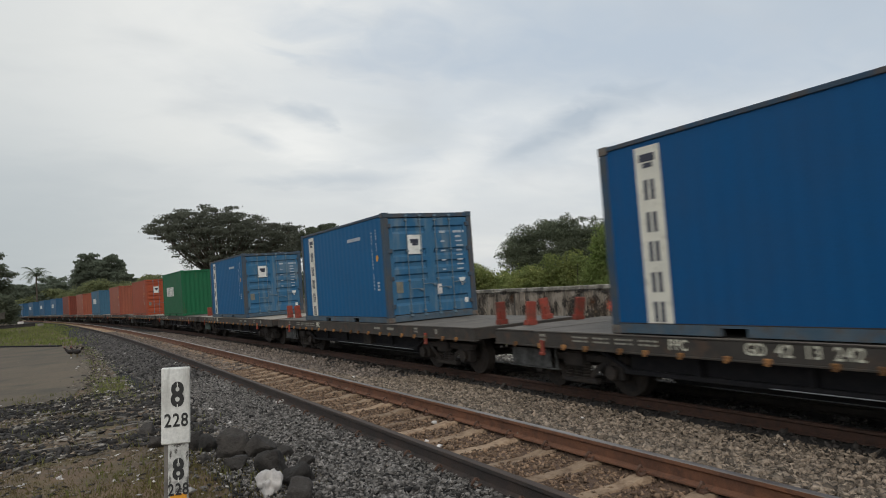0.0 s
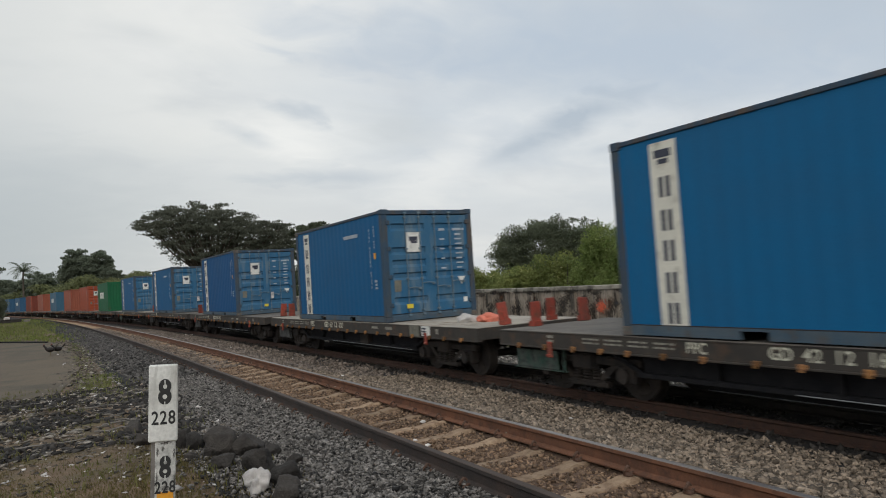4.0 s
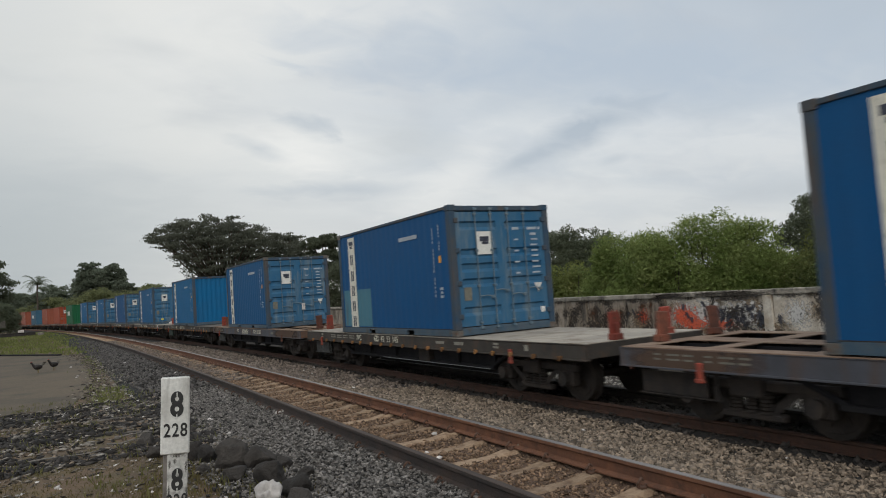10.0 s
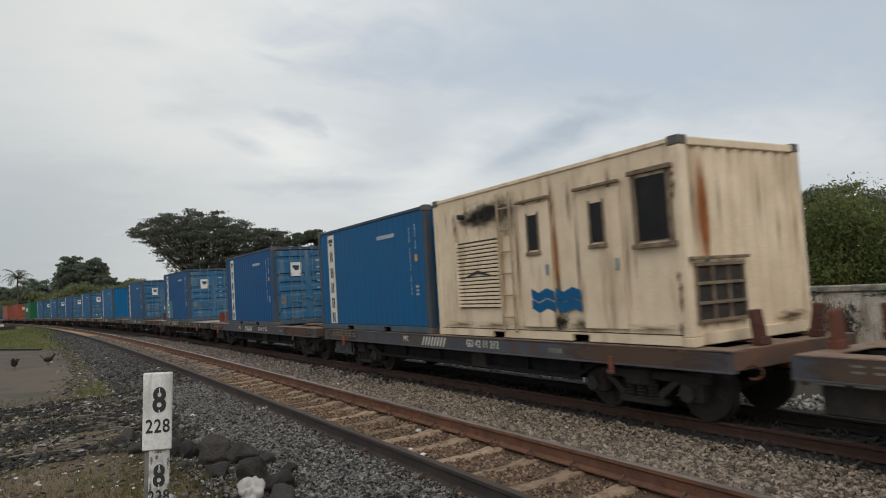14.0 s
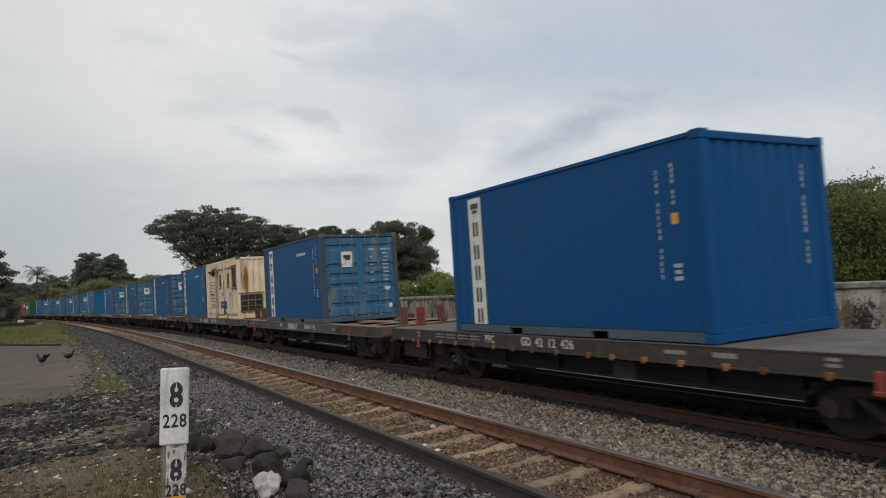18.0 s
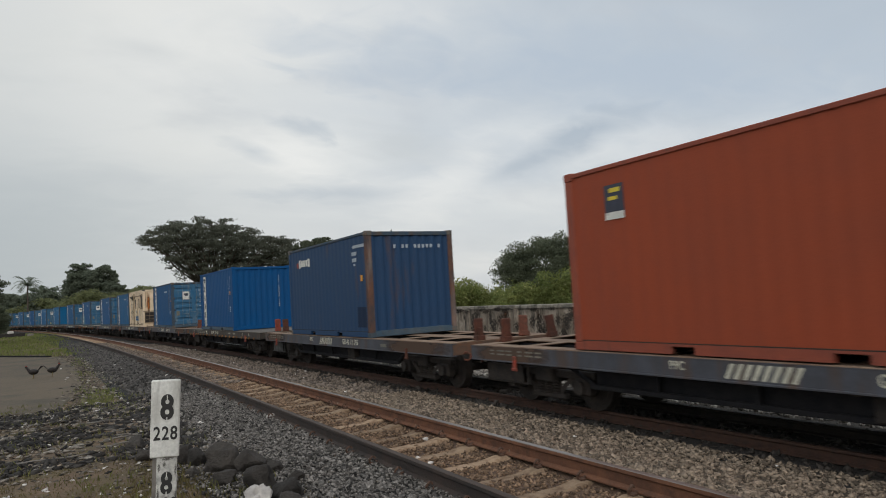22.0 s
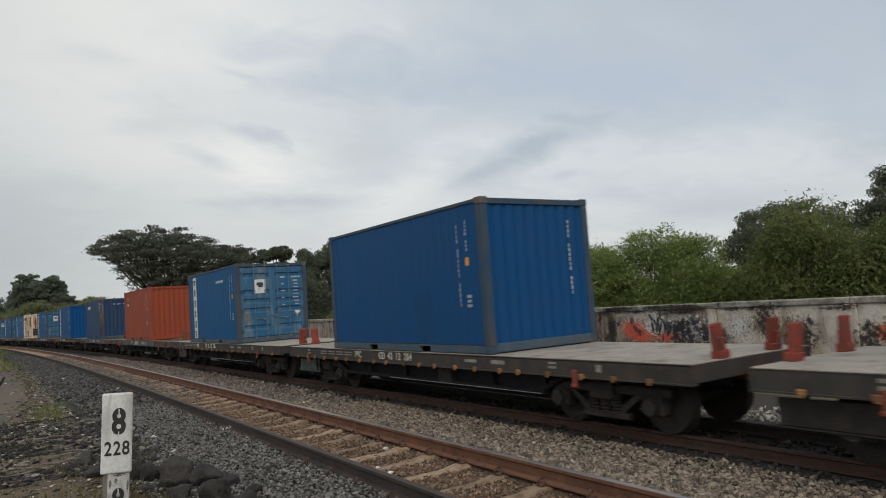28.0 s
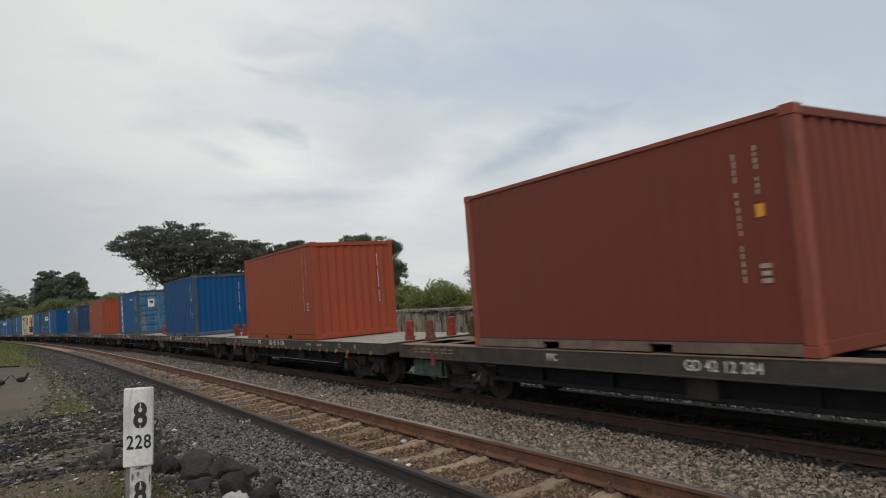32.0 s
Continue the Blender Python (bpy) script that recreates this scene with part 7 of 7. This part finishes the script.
def yard():
    b = Build()
    edge = [(0.10, 14.7), (0.22, 15.6), (0.30, 16.3), (0.52, 17.4), (0.48, 18.6), (0.70, 20.2), (0.66, 22.0), (0.80, 24.0), (0.70, 26.5), (0.74, 28.6), (0.55, 31.0), (0.50, 34.0), (0.20, 35.6)]
    front = [(-14, 15.3), (-3, 15.0), (-1.4, 15.15), (-0.9, 14.85), (-0.4, 14.95)]
    pts = front + edge + [(-7.0, 50.3), (-14, 52.0)]
    z = [float(ground_z(np.array(x), np.array(y))) for x, y in pts]
    top = [(x, y, q + 0.022) for (x, y), q in zip(pts, z)]
    bot = [(x, y, q - 0.1) for (x, y), q in zip(pts, z)]
    b.face(top)
    for i in range(len(pts)):
        j = (i + 1) % len(pts)
        b.face([top[i], bot[i], bot[j], top[j]])
    tagged(new("pavement", b.mesh("pavement", M["concrete_pad"])), "worn grey-brown paved yard beside the track", "pavement", kind="structure")
    k = Build()
    a, e = Vector((-0.02, 35.75, 0)), Vector((-7.2, 50.9, 0))
    side = Vector((0.9, 0.43, 0)) * 0.09
    for p, q in zip([a.lerp(e, u / 5) for u in range(5)], [a.lerp(e, (u + 0.985) / 5) for u in range(5)]):
        c = [p - side, q - side, q + side, p + side]
        lo, hi = [v + Vector((0, 0, 0.08)) for v in c], [v + Vector((0, 0, 0.285)) for v in c]
        k.face(hi)
        for i in range(4):
            k.face([lo[i], lo[(i + 1) % 4], hi[(i + 1) % 4], hi[i]])
    tagged(new("kerb", k.mesh("kerb", M["underframe"])), "low dark kerb at the end of the yard", "kerb", kind="structure")


yard()


def low_wall():
    """Low blackened wall across the grass, a pale block on it."""
    w = thing("low_wall", pose(0, 87, 0), "low blackened brick wall across the grass strip", "wall")
    x = -2.25
    while x > -12:
        L = 0.95
        part("wall_section", Build().box(x - L, x - 0.01, -0.12, 0.12, 0.05, 0.56, 0.03), M["burnt"], w)
        part("capping", Build().box(x - L, x - 0.01, -0.16, 0.16, 0.56, 0.63, 0.02), M["boulder"], w)
        x -= L
    b = thing("pale_block", pose(-3.6, 86.9, 0.63), "pale concrete block on a low dark wall", "block")
    part("block", Build().box(-0.28, 0.28, -0.12, 0.12, 0.0, 0.26, 0.04), M["pale_stone"], b)
    g = thing("rubble_block", pose(-1.75, 86.2, 0.15), "grey concrete block lying on the grass", "block")
    part("block", Build().box(-0.30, 0.26, -0.2, 0.2, -0.02, 0.36, 0.05), M["rubble_pale"], g)


low_wall()


def sign_post():
    p = thing("sign_post", pose(-4.42, 64.8, 0.15), "grey concrete post with a small pale board", "sign post")
    part("post", Build().box(-0.09, 0.09, -0.09, 0.09, -0.1, 2.75, 0.02), M["coping"], p)
    part("cap", Build().box(-0.11, 0.11, -0.11, 0.11, 2.75, 2.81, 0.015), M["coping"], p)
    part("board", Build().box(0.08, 0.72, -0.125, -0.095, 1.30, 1.82, 0.01), M["rubble_pale"], p, "weathered pale board")


sign_post()


# ================= chickens =================
def chicken(seed):
    c = thing("chicken", Matrix(), "black free-ranging chicken with a red comb", "chicken", "chickens in the yard")

    def egg(rx, ry, rz, dx=0, dy=0, dz=0):
        bm = bmesh.new()
        bmesh.ops.create_icosphere(bm, subdivisions=2, radius=1.0)
        for v in bm.verts:
            v.co = Vector((v.co.x * rx + dx, v.co.y * ry + dy, v.co.z * rz + dz))
        me = bpy.data.meshes.new("egg")
        bm.to_mesh(me)
        bm.free()
        me.polygons.foreach_set("use_smooth", [True] * len(me.polygons))
        return me
    part("body", egg(0.09, 0.16, 0.10, 0, 0, 0.22), M["feather"], c)
    nk = Build()
    nk.tube((0, 0.12, 0.25), (0, 0.19, 0.36), 0.055, 0.035, n=8)
    part("neck", nk, M["feather"], c)
    part("head", egg(0.032, 0.045, 0.036, 0, 0.21, 0.385), M["feather"], c)
    part("beak", Build().tube((0, 0.245, 0.382), (0, 0.28, 0.374), 0.012, 0.002, n=6), M["leg"], c)
    part("comb", Build().box(-0.006, 0.006, 0.185, 0.235, 0.41, 0.44, 0.004), M["comb"], c, "red comb")
    for i in range(5):
        a = -0.25 + i * 0.12
        t = Build()
        t.face([(a * 0.25 - 0.015, -0.12, 0.24), (a * 0.25 + 0.015, -0.12, 0.24), (a * 0.5 + 0.02, -0.27, 0.38 + 0.02 * (i % 2)), (a * 0.5 - 0.02, -0.25, 0.40)])
        part("tail_feather", t, M["feather"], c)
    for sg in (-1, 1):
        part("wing", egg(0.022, 0.11, 0.065, sg * 0.085, -0.02, 0.235), M["feather"], c)
        lg = Build()
        lg.tube((sg * 0.04, 0.0, 0.15), (sg * 0.04, -0.01, 0.01), 0.012, 0.009, n=6)
        for dx in (-0.02, 0, 0.02):
            lg.tube((sg * 0.04, -0.01, 0.008), (sg * 0.04 + dx, 0.04, 0.004), 0.006, n=5)
        part("leg", lg, M["leg"], c)
    for o in c.children:
        o.scale = (0.85,) * 3
    return c


# ================= the train =================
# containers: wagon number from the one beside the camera at the start (rising to the rear), paint, end, tags
blue_door = "blue steel container with doors, white strip and data marks"
LOADS = [
    # The four foremost blue boxes carry distance haze in their paint.
    (-12, "blue_hazed", "wall", "blue steel container far along the train", dict(strip=False, decals="name")),
    (-11, "blue_hazed", "wall", "blue steel container far along the train", dict(strip=False, decals="name")),
    (-10, "blue_hazed", "wall", "blue steel container with pale lettering far along the train", dict(strip=False, decals="name")),
    (-9, "blue_hazed", "wall", "deep blue steel container with pale lettering", dict(strip=False, decals="name")),
    (-8, "brown", "wall", "brown-red steel container far along the train", dict(strip=False, decals="plain")),
    (-7, "orange_light", "wall", "orange steel container far along the train", dict(strip=False, decals="plain")),
    (-6, "teal", "wall", "teal-blue steel container with pale lettering", dict(strip=False, decals="name")),
    (-5, "orange_light", "wall", "orange steel container far along the train", dict(strip=False, decals="plain")),
    (-4, "orange", "door", "orange-red steel container with doors", dict(strip=False, decals="plain")),
    (-3, "green", "wall", "green steel container with pale lettering", dict(strip=False, decals="name")),
    (-2, "blue_light", "door", blue_door, {}),
    (-1, "blue_light", "door", blue_door, {}),
    (0, "blue", "door", blue_door, {}),
    (1, "blue_light", "door", blue_door, {}),
    (2, "blue_bright", "wall", "bright blue steel container with ribbed end and white strip", {}),
    (3, "blue_mid", "door", blue_door, {}),
    (4, "blue", "door", "blue steel container with a teal repainted corner", dict(patch="corner")),
    (5, "blue", "door", blue_door, {}),
    (6, "blue_light", "wall", "blue steel container with white strip beside a cabin", {}),
    (7, "blue_faded", "door", "blue steel container with worn doors and pale strip", {}),
    (8, "blue_deep", "wall", "deep blue steel container with ribbed end and white strip", {}),
    (9, "navy", "wall", "navy steel container with rusty posts and white wordmark", dict(strip=False, decals="word", patch="dark", rust_posts=True)),
    (10, "orange", "wall", "orange-red steel container with a blue emblem", dict(strip=False, decals="shield")),
    (11, "blue_mid", "door", blue_door, {}),
    (12, "blue_dark", "wall", "plain deep blue steel container with ribbed end", dict(strip=False, decals="plain", patch="mid")),
    (13, "red_orange", "wall", "plain orange-red steel container with ribbed end", dict(strip=False, decals="plain")),
    (14, "brown", "wall", "plain brown-red steel container with ribbed end", dict(strip=False, decals="plain")),
]
# centres along the line at the start of the clip, where they were found
CENTRES = {0: 4.34, 1: -9.08, 2: -22.5, 3: -35.98, 4: -49.41, 5: -62.84, 6: -73.13, 7: -89.63, 8: -103.15, 9: -116.52, 10: -129.98, 11: -143.43, 12: -156.82, 13: -170.22, 14: -183.62}
KINDS = {3: ("frame", "GD 42 12 258"), 5: ("frame", "GD 42 11 175"), 6: ("frame", "GD 42 11 212"), 7: ("frame", "GD 42 11 142"), 9: ("frame", "GD 42 11 195"), 10: ("frame", "GD 42 12 313"),
         14: ("frame_dark", "GD 42 12 284"), 0: ("flat", "GD 42 13 242"), 1: ("flat", "GD 42 13 107"), 4: ("flat", "GD 42 13 145"), 8: ("flat", "GD 42 12 426"), 11: ("flat", "GD 42 13 136"), 12: ("flat", "GD 42 12 204"), 13: ("flat", "GD 42 14 184"), 2: ("flat", "GD 42 12 167")}


def wagon_centre(n):
    return 3.93 - PITCH * n


WAGONS, BOXES = [], []
for n in range(-12, 15):
    kind, number = KINDS.get(n, ("flat", ""))
    w, sets = wagon(kind, number, 100 + n, "deck_dark" if n in (0, 2, 8, -1, -3, -5, -8) else "deck")
    WAGONS.append((w, wagon_centre(n), sets))
for n, color, end, label, opt in LOADS:
    box = container("C%d" % n, color, end, label, **opt)
    BOXES.append((box, CENTRES.get(n, 4.34 - 13.43 * n)))
BOXES.append((cabin_container(), CENTRES[6] - 6.38))

BAGS = []
for dy, lat, mk, label in ((-4.62, -0.35, "pale_stone", "slumped white sack lying on the wagon deck"), (-5.02, -0.08, "orange_sack", "orange-red sack lying on the wagon deck")):
    o = boulder(0, 0, 0.20, 0.23, 0.12, 40 + int(-dy * 3), mk, label, "sack", 0.8)
    BAGS.append((o, wagon_centre(1) + dy, lat))


def travelled(t):
    """Metres that the train has gone since the start; it slows a little."""
    u = t / 32.0
    return 215.8996 * u - 37.0382 * u ** 2 + 5.2601 * u ** 3 + 11.7971 * u ** 4 + 5.1544 * u ** 5 - 10.4758 * u ** 6


HENS = [chicken(1), chicken(2)]


def motions():
    ticks = [i * 1.0 for i in range(33)]
    for w, s0, sets in WAGONS:
        walk(w, [(t, line_pose(s0 + travelled(t))) for t in ticks])
        # wheels turn while the wagon is beside the camera
        near = [t for t in np.arange(0, 32.001, 1 / 15) if -9 < s0 + travelled(t) < 24]
        if len(near) < 3:
            continue
        for o, dy, _ in sets:
            rows = []
            if near[0] > 0.01:
                rows.append((0.0, near[0]))
            rows += [(t, t) for t in near]
            if near[-1] < 31.99:
                rows.append((32.0, near[-1]))
            walk(o, [(t, pose(0, dy, 0.387, -math.degrees(travelled(q) / 0.387), 0, 0)) for t, q in rows])
    for b, s0 in BOXES:
        walk(b, [(t, line_pose(s0 + travelled(t), 0, BASE_Z)) for t in ticks])
    for b, s0, lat in BAGS:
        walk(b, [(t, line_pose(s0 + travelled(t), lat, DECK_Z + 0.06)) for t in ticks])
    paths = [[(0, 0.48, 26.8, 70), (1, 0.42, 26.8, 80), (2, 0.52, 27.3, 60), (3.4, 0.34, 27.0, 90), (6, 0.28, 26.4, 100), (7, 0.20, 26.9, 150), (9, -0.20, 25.8, 170), (11.3, -0.10, 26.6, 20), (13, 0.16, 25.7, -80),
              (18, 0.22, 24.6, -60), (19, 0.12, 23.9, -70), (23, 0.05, 23.6, -90), (25.3, 0.06, 24.6, -80), (26, 0.05, 24.1, -85), (32, 0.06, 23.9, -90)],
             [(0, 0.30, 27.2, 80), (1, 0.25, 26.9, 85), (2, 0.02, 27.0, 95), (3.4, 0.10, 26.8, 90), (6, 0.02, 26.5, 100), (7, -0.02, 26.9, 160), (9, -0.45, 25.6, 140), (11.3, -0.72, 25.4, 60), (13, -0.72, 24.8, 10),
              (18, -0.48, 23.9, 40), (19, -0.44, 23.4, 60), (23, -0.42, 23.7, 80), (25.3, -0.28, 24.1, 90), (26, -0.31, 23.8, 95), (32, -0.45, 23.4, 90)]]
    for hen, rows in zip(HENS, paths):
        walk(hen, [(t, pose(x, y, float(ground_z(np.array(x), np.array(y))) + 0.022, 0, 0, turn)) for t, x, y, turn in rows])


motions()
